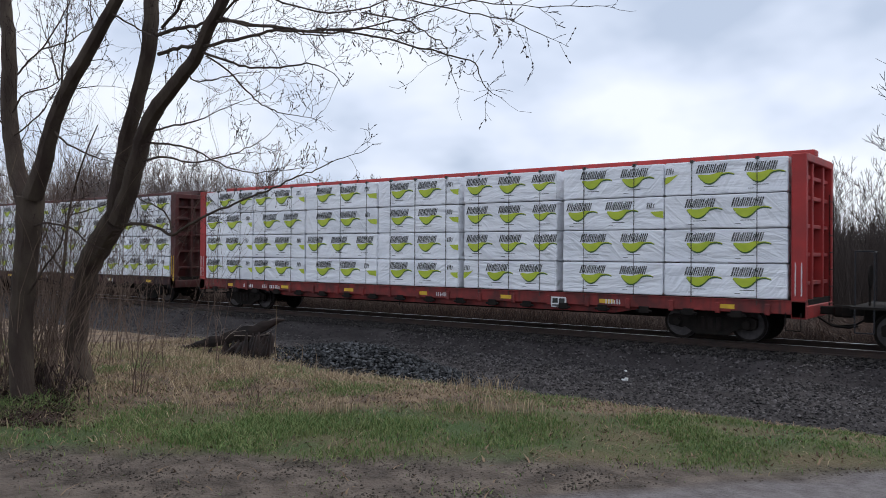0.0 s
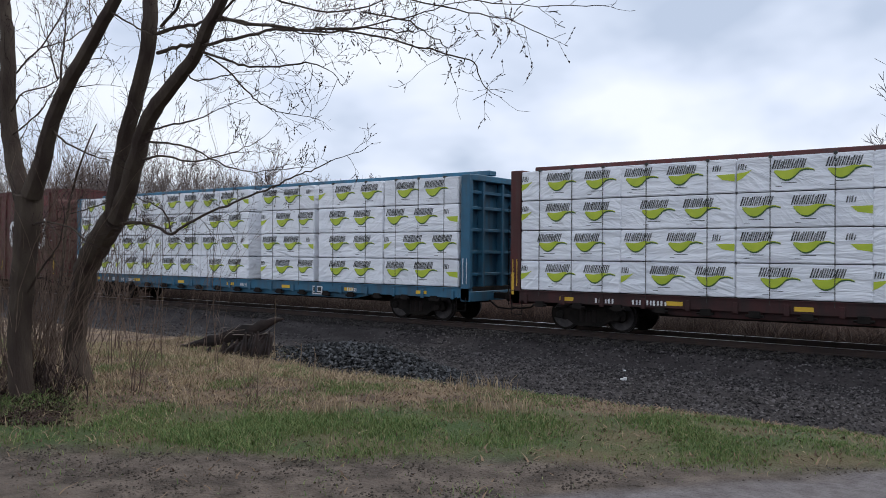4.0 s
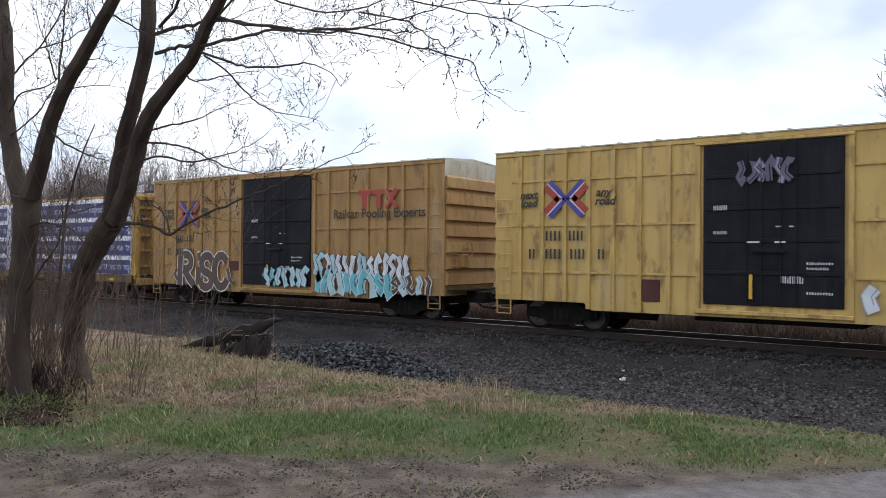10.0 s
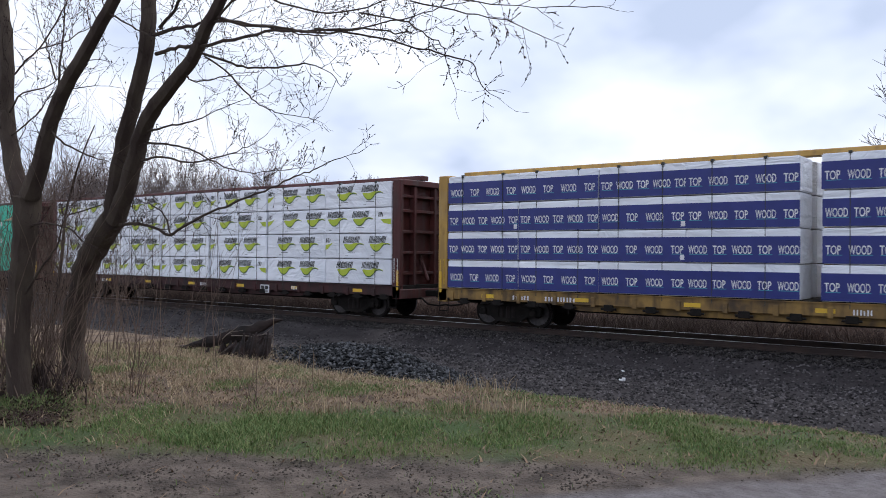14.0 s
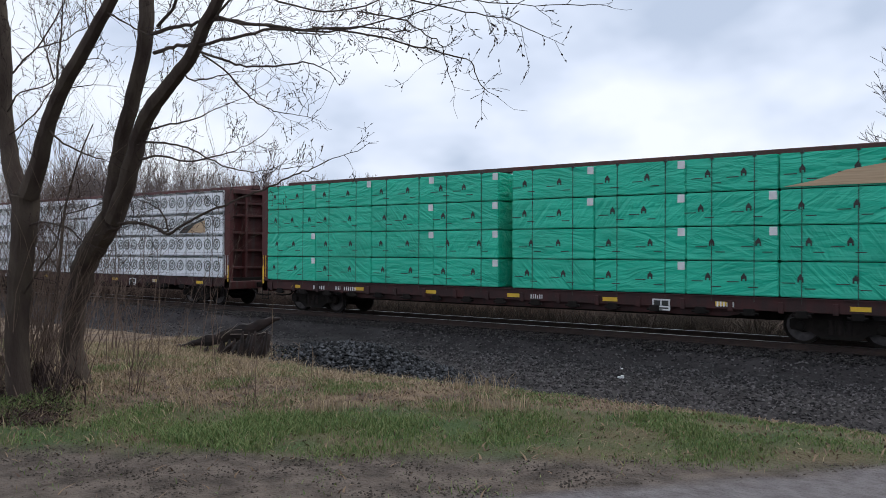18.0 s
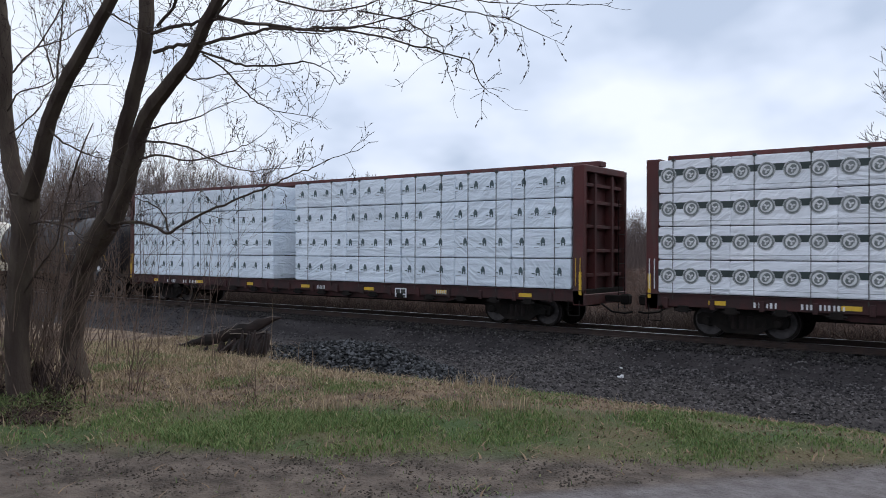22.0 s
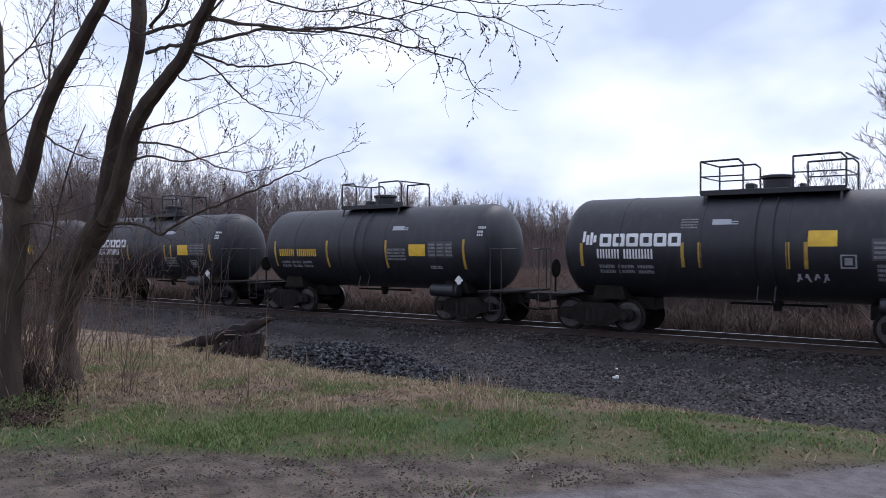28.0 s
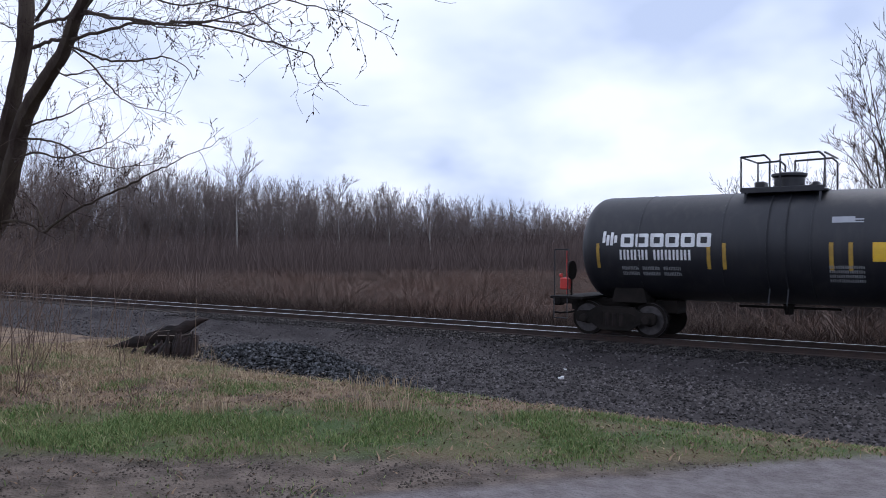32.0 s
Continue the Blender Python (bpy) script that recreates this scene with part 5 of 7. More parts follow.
tag_paths = ([(-5.86, 0.82), (-5.84, 1.4), (-5.80, 2.05)], arc(-5.45, 1.80, 0.36, 0.30, 115, -110), [(-5.55, 1.48), (-5.2, 1.1), (-4.92, 0.88)], [(-4.62, 0.9), (-4.60, 1.6)], [(-4.66, 2.0), (-4.46, 2.04)], arc(-4.05, 1.72, 0.34, 0.34, 20, 250) + arc(-4.12, 1.08, 0.36, 0.30, 75, -190), arc(-3.15, 1.45, 0.42, 0.62, 40, 330, 14), [(-2.75, 1.55), (-2.62, 1.15), (-2.4, 0.98)], [(-6.05, 1.5), (-6.2, 1.3), (-6.0, 1.05)])
gb2 = Build()
for slot, wd, dy in ((0, 0.42, 0.0), (1, 0.33, 0.003)):
    for k, pth in enumerate(tag_paths):
        strokes(gb2, pth, wd * (0.55 if k > 6 else 1.0), P - 0.004 - dy - 0.0002 * k, slot)
part("graffiti", gb2.mesh("graffiti", [S_WHITE, S_BROWN]), None, ochre_box, "white outlined brown sprayed letters")
scrawl(ochre_box, "white sprayed graffiti with black edges", 1.95, 6.5, 1.42, 2.12, 15, [S_BLACK, S_WHITE, S_PALE, S_MAUVE], 13, P - 0.004, 0.2, 0.45)
scrawl(ochre_box, "cyan and white sprayed graffiti along the sill", 2.1, 5.75, 0.82, 1.5, 10, [S_WHITE, S_CYAN, S_PALE, S_BLACK], 14, P - 0.028, 0.29, 0.4)
scrawl(ochre_box, "pale sprayed graffiti at the car's end", 5.7, 7.4, 0.9, 1.45, 5, [S_WHITE, S_BROWN, S_PALE, S_BLACK], 15, P - 0.042, 0.16, 0.6)
scrawl(ochre_box, "cyan and white sprayed graffiti on the door", -0.55, 1.8, 1.0, 1.62, 7, [S_BLACK, S_PALE, S_CYAN, S_WHITE], 16, YW - 0.13, 0.24, 0.45)
for car in (yellow_box, ochre_box):
    bars(car, "door_stencil", [(-1.3, -0.95, 3.34, 3.46, 4), (-1.3, -0.95, 2.74, 2.82, 4), (-0.5, 0.75, 2.52, 2.56, 1), (0.2, 0.75, 2.9, 2.93, 1), (0.3, 0.85, 1.55, 1.72, 5), (0.9, 1.5, 2.0, 2.06, 5), (0.9, 1.4, 1.88, 1.94, 5), (0.9, 1.5, 1.3, 1.36, 5)], M_WHITE, YW - 0.105)
    part("reflector", Build().box(-0.42, -0.34, YW - 0.13, YW - 0.12, 1.15, 1.75), M_MARKYEL, car)
    bars(car, "data_bar", [(6.4, 6.9, 2.7 - 0.14 * k, 2.75 - 0.14 * k, 7) for k in range(8)], M_TAN, P + 0.06)
    part("seal_plate", Build().box(5.75, 6.2, YW - 0.012, YW - 0.004, 1.1, 1.45), M_INK, car)


# -- marks on the tank cars, bent to the shell --
def on_shell(b, x0, x1, z0, z1, slot=0, lift=0.006, lean=0.0):
    k = max(1, int((z1 - z0) / 0.12))
    for i in range(k):
        a, c = z0 + (z1 - z0) * i / k, z0 + (z1 - z0) * (i + 1) / k
        ya, yc = (-math.sqrt(max(1.40 ** 2 - (z - 2.38) ** 2, 0.01)) - lift for z in (a, c))
        b.add([(x0 + lean * (a - z0), ya, a), (x1 + lean * (a - z0), ya, a), (x1 + lean * (c - z0), yc, c), (x0 + lean * (c - z0), yc, c)], [(0, 1, 2, 3)], slot)


def shell_word(b, x0, x1, z0, z1, n, slot=0, lift=0.007):
    """A row of plain bars: two uprights for each letter."""
    w = (x1 - x0) / n
    for i in range(n):
        x, g = x0 + i * w, w * 0.80
        on_shell(b, x, x + g * 0.36, z0, z1, slot, lift)
        on_shell(b, x + g * 0.66, x + g, z0, z1 - (z1 - z0) * (0.15 if i % 3 == 1 else 0), slot, lift)


def shell_rings(b, x0, x1, z0, z1, n):
    """A row of heavy square rings."""
    w = (x1 - x0) / n
    t = (z1 - z0) * 0.27
    for i in range(n):
        x, g = x0 + i * w, w * 0.88
        on_shell(b, x + 0.02, x + g - 0.02, z1 - t, z1)
        on_shell(b, x + 0.02, x + g - 0.02, z0, z0 + t)
        on_shell(b, x, x + t, z0 + 0.02, z1 - 0.02, 0, 0.0065)
        on_shell(b, x + g - t, x + g, z0 + 0.02, z1 - 0.02, 0, 0.0065)


def mark(car, name, draw, mats, label=""):
    b = Build()
    draw(b)
    part(name, b.mesh(name, mats), None, car, label)


def diamond(car, x, z, s, mats):
    b = Build()
    y = -math.sqrt(max(1.4 ** 2 - (z - 2.38) ** 2, 0.1)) - 0.12
    b.add([(x - s, y, z), (x, y - 0.01, z - s), (x + s, y, z), (x, y - 0.01, z + s), (x - s, y + 0.01, z), (x, y, z - s), (x + s, y + 0.01, z), (x, y, z + s)], [(0, 1, 2, 3), (7, 6, 5, 4), (0, 4, 5, 1), (1, 5, 6, 2), (2, 6, 7, 3), (3, 7, 4, 0)])
    b.box(x - 0.03, x + 0.03, y + 0.01, y + 0.14, z - 0.25, z)
    part("placard", b, mats, car, "white diamond placard")


def dress(car, ink, logo, number, stripes, blocks, panel, table, box, placard, note):
    """Marks along a tank: where the emblem, number bars, stripes, data blocks, yellow panel, data table, notice box, placard and
    pale notice stand along it."""
    light = ink is M_WHITE
    if logo:
        x0, x1 = logo
        for k in range(6):
            w = (x1 - x0 - 0.52) / 6
            mark(car, "emblem", lambda b: shell_rings(b, x0 + 0.52 + w * k, x0 + 0.52 + w * (k + 1), 2.39, 2.74, 1), [ink], "heavy square ring of the emblem")
        mark(car, "emblem", lambda b: [on_shell(b, x0 + 0.11 * k, x0 + 0.08 + 0.11 * k, 2.40 + 0.07 * abs(k - 1.5), 2.68 + (0.13, 0.03, 0.10, 0.02)[k], 0, 0.007, 0.04) for k in range(4)], [ink], "upright leaf shaped emblem")
    step = (number[1] - number[0]) / 9.6
    for k in range(9):
        x = number[0] + step * (k if k < 4 else k + 0.6)
        mark(car, "number_bar", lambda b: shell_word(b, x, x + step, 2.06, 2.32, 1), [ink if logo else M_MARKYEL], "" if logo else "yellow number bar")
    for k in range(3):
        x = number[0] + 0.04 + 0.56 * k
        for z in (1.80, 1.66):
            mark(car, "stencil_bar", lambda b: shell_word(b, x, x + 0.46, z, z + 0.09, 5), [M_GREYINK])
    tall = 0.36 if logo else 0.52
    for x in stripes:
        mark(car, "stripe", lambda b: on_shell(b, x - 0.045, x + 0.045, 2.2 - tall, 2.2 + tall * 0.8), [M_STRIPE if light else M_INK])
    zb = 1.58 if logo else 1.95
    for j in range(4):
        mark(car, "data_bar", lambda b: shell_word(b, blocks[0], blocks[1], zb + 0.105 * j, zb + 0.07 + 0.105 * j, 8), [M_GREYINK])
    mark(car, "panel", lambda b: on_shell(b, panel[0], panel[1], panel[2], panel[3]), [M_MARKYEL], "bright yellow panel")
    mark(car, "data_table", lambda b: (on_shell(b, table[0], table[1], 2.05, 2.56, 0, 0.004), [shell_word(b, table[0] + 0.05 + 0.34 * i, table[0] + 0.32 + 0.34 * i, 2.10 + 0.11 * j, 2.16 + 0.11 * j, 5, 1, 0.008) for i in range(3) for j in range(4)]), [M_DATABACK if light else M_INK, M_GREYINK])
    x0, x1, z0, z1 = box
    mark(car, "notice_frame", lambda b: (on_shell(b, x0, x1, z0, z0 + 0.035), on_shell(b, x0, x1, z1 - 0.035, z1), on_shell(b, x0, x0 + 0.035, z0, z1, 0, 0.007), on_shell(b, x1 - 0.035, x1, z0, z1, 0, 0.007), on_shell(b, x0 + 0.09, x0 + 0.19, z0 + 0.08, z1 - 0.08), on_shell(b, x1 - 0.19, x1 - 0.09, z0 + 0.08, z1 - 0.08)), [M_GREYINK if light else M_INK])
    if light:
        mark(car, "notice", lambda b: (on_shell(b, note, note + 0.48, 2.94, 3.08), on_shell(b, note + 0.48, note + 0.66, 2.94, 2.97), on_shell(b, note + 0.48, note + 0.66, 3.0, 3.03)), [S_GREY])
    diamond(car, placard, 1.33, 0.16, M_WHITE)
    part("placard_post", Build().box(placard - 0.025, placard + 0.025, -1.36, -1.33, 0.95, 1.3), M_STEEL, car)


M_STRIPE = surf("dull_yellow_stripe", (0.44, 0.27, 0.035), (0.28, 0.17, 0.03), 5, 0.6, 0, 0.05, streak=0.5)
M_DATABACK = surf("dull_grey_data_panel", (0.06, 0.062, 0.066), (0.04, 0.04, 0.043), 4, 0.6)
by_seed = dict(zip(TANKS, (t[0] for t in tanks)))
dress(by_seed[12], M_WHITE, None, (-3.97, -2.17), (-4.98, -1.57, 1.56, 4.94), (1.60, 2.42), (2.85, 3.56, 2.09, 2.47), (3.71, 4.81), (3.12, 3.6, 1.56, 1.86), 4.0, 1.65)
dress(by_seed[13], M_INK, (-4.57, -1.69), (-4.1, -2.3), (-4.9, -2.06, -1.55, 1.13, 1.57, 4.46), (1.2, 1.6), (2.24, 2.91, 2.09, 2.48), (3.16, 4.19), (3.3, 3.75, 1.6, 1.85), 4.01, 1.6)
dress(by_seed[14], M_WHITE, (-4.39, -1.52), (-3.95, -2.31), (-4.43, -1.53, -1.08, 1.07, 1.48, 4.6), (3.0, 3.6), (1.53, 2.17, 2.38, 2.76), (2.89, 3.9), (2.23, 2.58, 1.86, 2.19), 3.95, -0.79)
dress(by_seed[15], M_WHITE, None, (-4.04, -2.11), (-4.28, -1.6, 1.14, 4.32), (1.21, 2.0), (2.13, 2.81, 2.09, 2.47), (2.9, 3.89), (2.95, 3.4, 1.68, 1.78), 3.9, 1.35)
dress(by_seed[16], M_WHITE, (-4.32, -1.33), (-3.82, -1.89), (-4.41, -1.70, -1.24, 1.48, 1.92, 4.51), (1.41, 2.25), (2.38, 3.09, 2.06, 2.49), (3.13, 4.16), (3.15, 3.56, 1.56, 1.86), 3.94, 1.44)
dress(by_seed[17], M_WHITE, (-4.15, -1.22), (-3.66, -1.74), (-4.28, -1.33, -0.95, 1.45, 1.85, 4.2), (1.4, 2.14), (2.29, 2.95, 2.06, 2.49), (3.05, 4.0), (3.1, 3.5, 1.56, 1.86), 3.75, 1.44)
mark(by_seed[14], "scribble", lambda b: [on_shell(b, 1.22 + 0.1 * k, 1.27 + 0.1 * k, 1.52 + 0.05 * (k % 3), 1.72, 0, 0.007, 0.4 * (-1) ** k) for k in range(8)], [S_GREY])
mark(by_seed[14], "stencil_bar", lambda b: [shell_word(b, -1.6, -1.15, 2.86 + 0.07 * k, 2.90 + 0.07 * k, 6) for k in range(4)], [M_GREYINK])
for seed in (12, 14, 15, 16, 17):
    hb = Build()
    xe = TANKS[seed][1] - 0.52
    for k, z in enumerate((2.95, 2.82, 2.72)):
        for i in range(4 if k == 0 else 3):
            r_ = math.sqrt(1.40 ** 2 - (z - 2.38) ** 2)
            a0 = 0.16 + 0.09 * i
            hb.add([(xe + 0.30 * (a0 + da) / 0.5, -r_ * math.cos(a0 + da) * 0.985 - 0.012, z + dz) for da, dz in ((0, 0), (0.06, 0), (0.06, 0.07), (0, 0.07))], [(0, 1, 2, 3)])
    part("end_stencil", hb.mesh("end_stencil", [M_WHITE]), None, by_seed[seed])
# the red marker hung on the last coupler
last = by_seed[17]
M_MARKER = surf("red_marker_paint", (0.55, 0.03, 0.02), (0.42, 0.03, 0.02), 4, 0.5)
em = part("end_marker", Build().cbox(-5.93, -5.67, -0.42, -0.12, 1.18, 1.52, 0.03), M_MARKER, last, "red end of train marker box")
part("marker_lamp", Build().lathe([(-5.99, 0.05), (-5.93, 0.07)], "x", 12, 0, (0, -0.27, 1.58)), M_MARKER, em)
part("marker_mast", Build().rod((-5.85, -0.1, 0.95), (-5.85, -0.1, 2.3), 0.022), M_MARKER, em)
white_tank = by_seed[13]
part("walkway", Build().cbox(-5.6, 4.0, -1.62, -1.44, 0.98, 1.03, 0.01), M_TANKWHITE, white_tank, "white running board along the side")
part("side_ladder", Build().pipe([(-1.0, -1.6, 0.5), (-1.0, -1.6, 1.75)], 0.025).pipe([(-0.4, -1.6, 0.5), (-0.4, -1.6, 1.75)], 0.025).pipe([(-1.0, -1.6, 0.7), (-0.4, -1.6, 0.7)], 0.02).pipe([(-1.0, -1.6, 1.2), (-0.4, -1.6, 1.2)], 0.02).pipe([(-1.0, -1.6, 1.6), (-0.4, -1.6, 1.6)], 0.02), M_TANKWHITE, white_tank)
part("bolster_panel", Build().cbox(4.3, 4.75, -1.5, -1.42, 0.75, 2.2, 0.02), M_TANKWHITE, white_tank)
mark(white_tank, "rust_band", lambda b: [on_shell(b, x, x + 0.12, 1.5, 3.6, 0, 0.004, -0.04) for x in (-1.42, 1.88)], [surf("rust_stain", (0.40, 0.28, 0.15), (0.5, 0.38, 0.24), 5, 0.7)], "rust stained band round the shell")
part("valve_box", Build().cbox(-0.05, 1.75, -0.5, 0.5, 3.85, 4.3, 0.05), M_TANKWHITE, white_tank)

# -- torn wrap --
green_car, ring_car = cars[5][0], cars[6][0]
gm = (-180.4 - 202.9) / 2
tb = Build()
tb.poly([(-184.0 - gm, 3.82), (-180.85 - gm, 3.82), (-180.85 - gm, 4.26), (-181.6 - gm, 4.30), (-182.6 - gm, 4.16), (-183.3 - gm, 3.94)], -1.478)
part("bare_lumber", tb.mesh("bare_lumber", [M_WOODEND]), None, green_car, "bare planks under torn wrap")
tb = Build()
tb.poly([(-181.9 - gm, 4.34), (-181.5 - gm, 4.52), (-180.9 - gm, 4.60), (-181.0 - gm, 4.40), (-181.4 - gm, 4.30)], -1.484)
part("torn_wrap", tb.mesh("torn_wrap", [M_LIMEINK]), None, green_car)
rm = (-204.8 - 227.2) / 2
tb = Build()
tb.poly([(-207.6 - rm, 2.96), (-206.3 - rm, 2.96), (-206.35 - rm, 3.46), (-207.0 - rm, 3.30)], -1.478)
part("bare_lumber", tb.mesh("bare_lumber", [M_WOODEND]), None, ring_car, "bare planks under torn wrap")
tb = Build()
tb.poly([(-208.1 - rm, 2.94), (-207.5 - rm, 2.96), (-207.0 - rm, 3.30), (-206.4 - rm, 3.46), (-206.35 - rm, 3.58), (-207.1 - rm, 3.36), (-207.7 - rm, 3.20)], -1.484)
tb.poly([(-210.0 - rm, 3.10), (-209.0 - rm, 3.05), (-208.6 - rm, 3.20), (-208.55 - rm, 3.12), (-209.1 - rm, 2.96)], -1.484)
part("torn_wrap", tb.mesh("torn_wrap", [M_INK]), None, ring_car)


# ---- plants ----
M_BARK = surf("grey_brown_bark", (0.048, 0.034, 0.028), (0.080, 0.062, 0.047), 6, 0.95, 0, 0.9, fine=28, stretch=(1, 1, 0.35), spec=0.15)
M_TWIG = surf("dark_twig_bark", (0.036, 0.024, 0.021), (0.06, 0.042, 0.036), 8, 0.9, 0, 0.1, spec=0.15)
M_SHOOT = surf("brown_shoot_bark", (0.105, 0.072, 0.056), (0.17, 0.122, 0.096), 8, 0.9, 0, 0.1, spec=0.15)
M_FARBARK = island("far_bare_branches", [(0.125, 0.10, 0.095), (0.25, 0.205, 0.19), (0.18, 0.148, 0.138)], 0.95)
M_BRUSH = island("dry_brush_stems", [(0.085, 0.052, 0.04), (0.145, 0.09, 0.068), (0.11, 0.069, 0.053)], 0.95)
M_BIRCH = surf("pale_birch_bark", (0.42, 0.40, 0.37), (0.28, 0.26, 0.24), 5, 0.9, 0, 0.2, stretch=(1, 1, 4))


def curve_points(pts, n=5):
    """A smooth line through points of (x, y, z, radius)."""
    p = [np.array(q, float) for q in pts]
    p = [2 * p[0] - p[1]] + p + [2 * p[-1] - p[-2]]
    out = []
    for i in range(1, len(p) - 2):
        for k in range(n):
            t = k / n
            a, b, c, d = p[i - 1:i + 3]
            q = 0.5 * (2 * b + (c - a) * t + (2 * a - 5 * b + 4 * c - d) * t ** 2 + (3 * b - a - 3 * c + d) * t ** 3)
            q[3] = b[3] + (c[3] - b[3]) * t
            out.append(q)
    out.append(p[-2])
    return out


def tube(b, pts, sides=6, slot=0):
    """A tapered tube along points of (x, y, z, radius)."""
    k0 = len(b.v)
    n = len(pts)
    ring = [(math.cos(2 * math.pi * s / sides), math.sin(2 * math.pi * s / sides), math.sin(6 * math.pi * s / sides)) for s in range(sides)]
    for i, q in enumerate(pts):
        e, f = pts[min(i + 1, n - 1)], pts[max(i - 1, 0)]
        dx, dy, dz = float(e[0] - f[0]), float(e[1] - f[1]), float(e[2] - f[2])
        m = math.sqrt(dx * dx + dy * dy + dz * dz) + 1e-9
        dx, dy, dz = dx / m, dy / m, dz / m
        hx, hy, hz = (0.3, 0.9, 0.2) if abs(dy) < 0.9 else (1.0, 0.0, 0.0)
        ux, uy, uz = dy * hz - dz * hy, dz * hx - dx * hz, dx * hy - dy * hx
        m = math.sqrt(ux * ux + uy * uy + uz * uz) + 1e-9
        ux, uy, uz = ux / m, uy / m, uz / m
        wx, wy, wz = dy * uz - dz * uy, dz * ux - dx * uz, dx * uy - dy * ux
        x, y, z, r0 = (float(c) for c in q)
        for c, s, w in ring:
            r = r0 * (0.93 + 0.06 * w)
            b.v.append((x + r * (ux * c + wx * s), y + r * (uy * c + wy * s), z + r * (uz * c + wz * s)))
    for i in range(len(pts) - 1):
        for s in range(sides):
            b.f.append((k0 + i * sides + s, k0 + i * sides + (s + 1) % sides, k0 + (i + 1) * sides + (s + 1) % sides, k0 + (i + 1) * sides + s))
            b.m.append(slot)
    b.f.append(tuple(k0 + (len(pts) - 1) * sides + s for s in range(sides)))
    b.m.append(slot)


rt = random.Random(41)


def sprig(b, start, way, length, r, level, spread_=0.9, droop=0.0, bud=0.009, sides=4):
    """A crooked shoot with side shoots; the last ones end in small buds."""
    n = 4 if level else 3
    p = Vector(start)
    d = Vector(way).normalized()
    pts = [(*p, r)]
    for i in range(n):
        d = (d + Vector((rt.gauss(0, 0.16), rt.gauss(0, 0.16), rt.gauss(0.03 - droop, 0.14)))).normalized()
        p = p + d * (length / n)
        pts.append((*p, max(r * (1 - 0.75 * (i + 1) / n), 0.0014)))
        if level > 0:
            for _ in range(1 if rt.random() < 0.62 else 0):
                side = d.orthogonal().normalized()
                side.rotate(Matrix.Rotation(rt.uniform(0, 6.28), 3, d))
                sprig(b, p, d + side * spread_ * rt.uniform(0.6, 1.3) + Vector((0, 0, 0.12)), length * rt.uniform(0.38, 0.62), max(r * 0.55, 0.0017), level - 1, spread_, droop, bud, 3)
        if bud and level < 2 and rt.random() < 0.4:
            q = p + d * 0.01
            b.add([q + Vector((bud, 0, 0)), q - Vector((bud, 0, 0)) * 0.6, q + Vector((0, bud, 0)) * 0.7, q - Vector((0, bud, 0)) * 0.7, q + d * bud * 1.7, q - d * bud], [(0, 2, 4), (2, 1, 4), (1, 3, 4), (3, 0, 4), (2, 0, 5), (1, 2, 5), (3, 1, 5), (0, 3, 5)])
    tube(b, pts, sides)


grown = {}


def limb(tree, name, *pts):
    b = Build()
    line = curve_points(pts, 4)
    if name != "branch":
        for q in line:
            q[:3] += 0.004 * np.array([rt.gauss(0, 1), rt.gauss(0, 1), 0]) * (q[3] / 0.08)
    else:
        for i, q in enumerate(line):
            q[:3] += min(i, 4) * 0.0012 * np.array([rt.gauss(0, 1), rt.gauss(0, 1), rt.gauss(0, 1)])
            q[3] = max(q[3] * 0.58, 0.0028)
    tube(b, line, 12 if name == "trunk" else 10 if name == "stem" else 6)
    if name == "trunk":
        q = line[0]
        for k in range(5):
            a = 1.3 * k
            tube(b, [(q[0], q[1], q[2] + 0.16, q[3] * 0.55), (q[0] + 0.2 * math.cos(a), q[1] + 0.2 * math.sin(a), q[2] + 0.02, q[3] * 0.42), (q[0] + 0.42 * math.cos(a), q[1] + 0.42 * math.sin(a), q[2] - 0.1, 0.03)], 6)
    part(name, b, M_BARK, tree, smooth=True)
    grown.setdefault(tree, []).append((name, line))


def twigs(tree, every, reach, levels):
    """Shoots along the limbs, denser where they are thin."""
    b = Build()
    for name, line in grown[tree]:
        if name == "trunk":
            continue
        acc = 0.0
        for a, c in zip(line, line[1:]):
            step = float(np.linalg.norm(c[:3] - a[:3]))
            acc += step
            gap = every * (1.0 if name == "branch" else 1.2)
            while acc > gap:
                acc -= gap * rt.uniform(0.6, 1.4)
                d = Vector(c[:3] - a[:3]).normalized()
                side = d.orthogonal().normalized()
                side.rotate(Matrix.Rotation(rt.uniform(0, 6.28), 3, d))
                side.y *= 0.7
                r = min(max(c[3] * 0.3, 0.0028), 0.006)
                sprig(b, c[:3], d * 0.8 + side + Vector((0, 0, 0.15)), reach * rt.uniform(0.5, 1.2) * (0.7 + 0.3 * min(1, c[3] / 0.02)), r, levels)
        q, p = line[-1], line[-2]
        sprig(b, q[:3], Vector(q[:3] - p[:3]), reach * 0.6, max(q[3], 0.003), levels - 1)
    tagged(part("crown", b.mesh("crown", [M_TWIG]), None, tree, "fine bare twigs with opening buds"), kind="stuff")


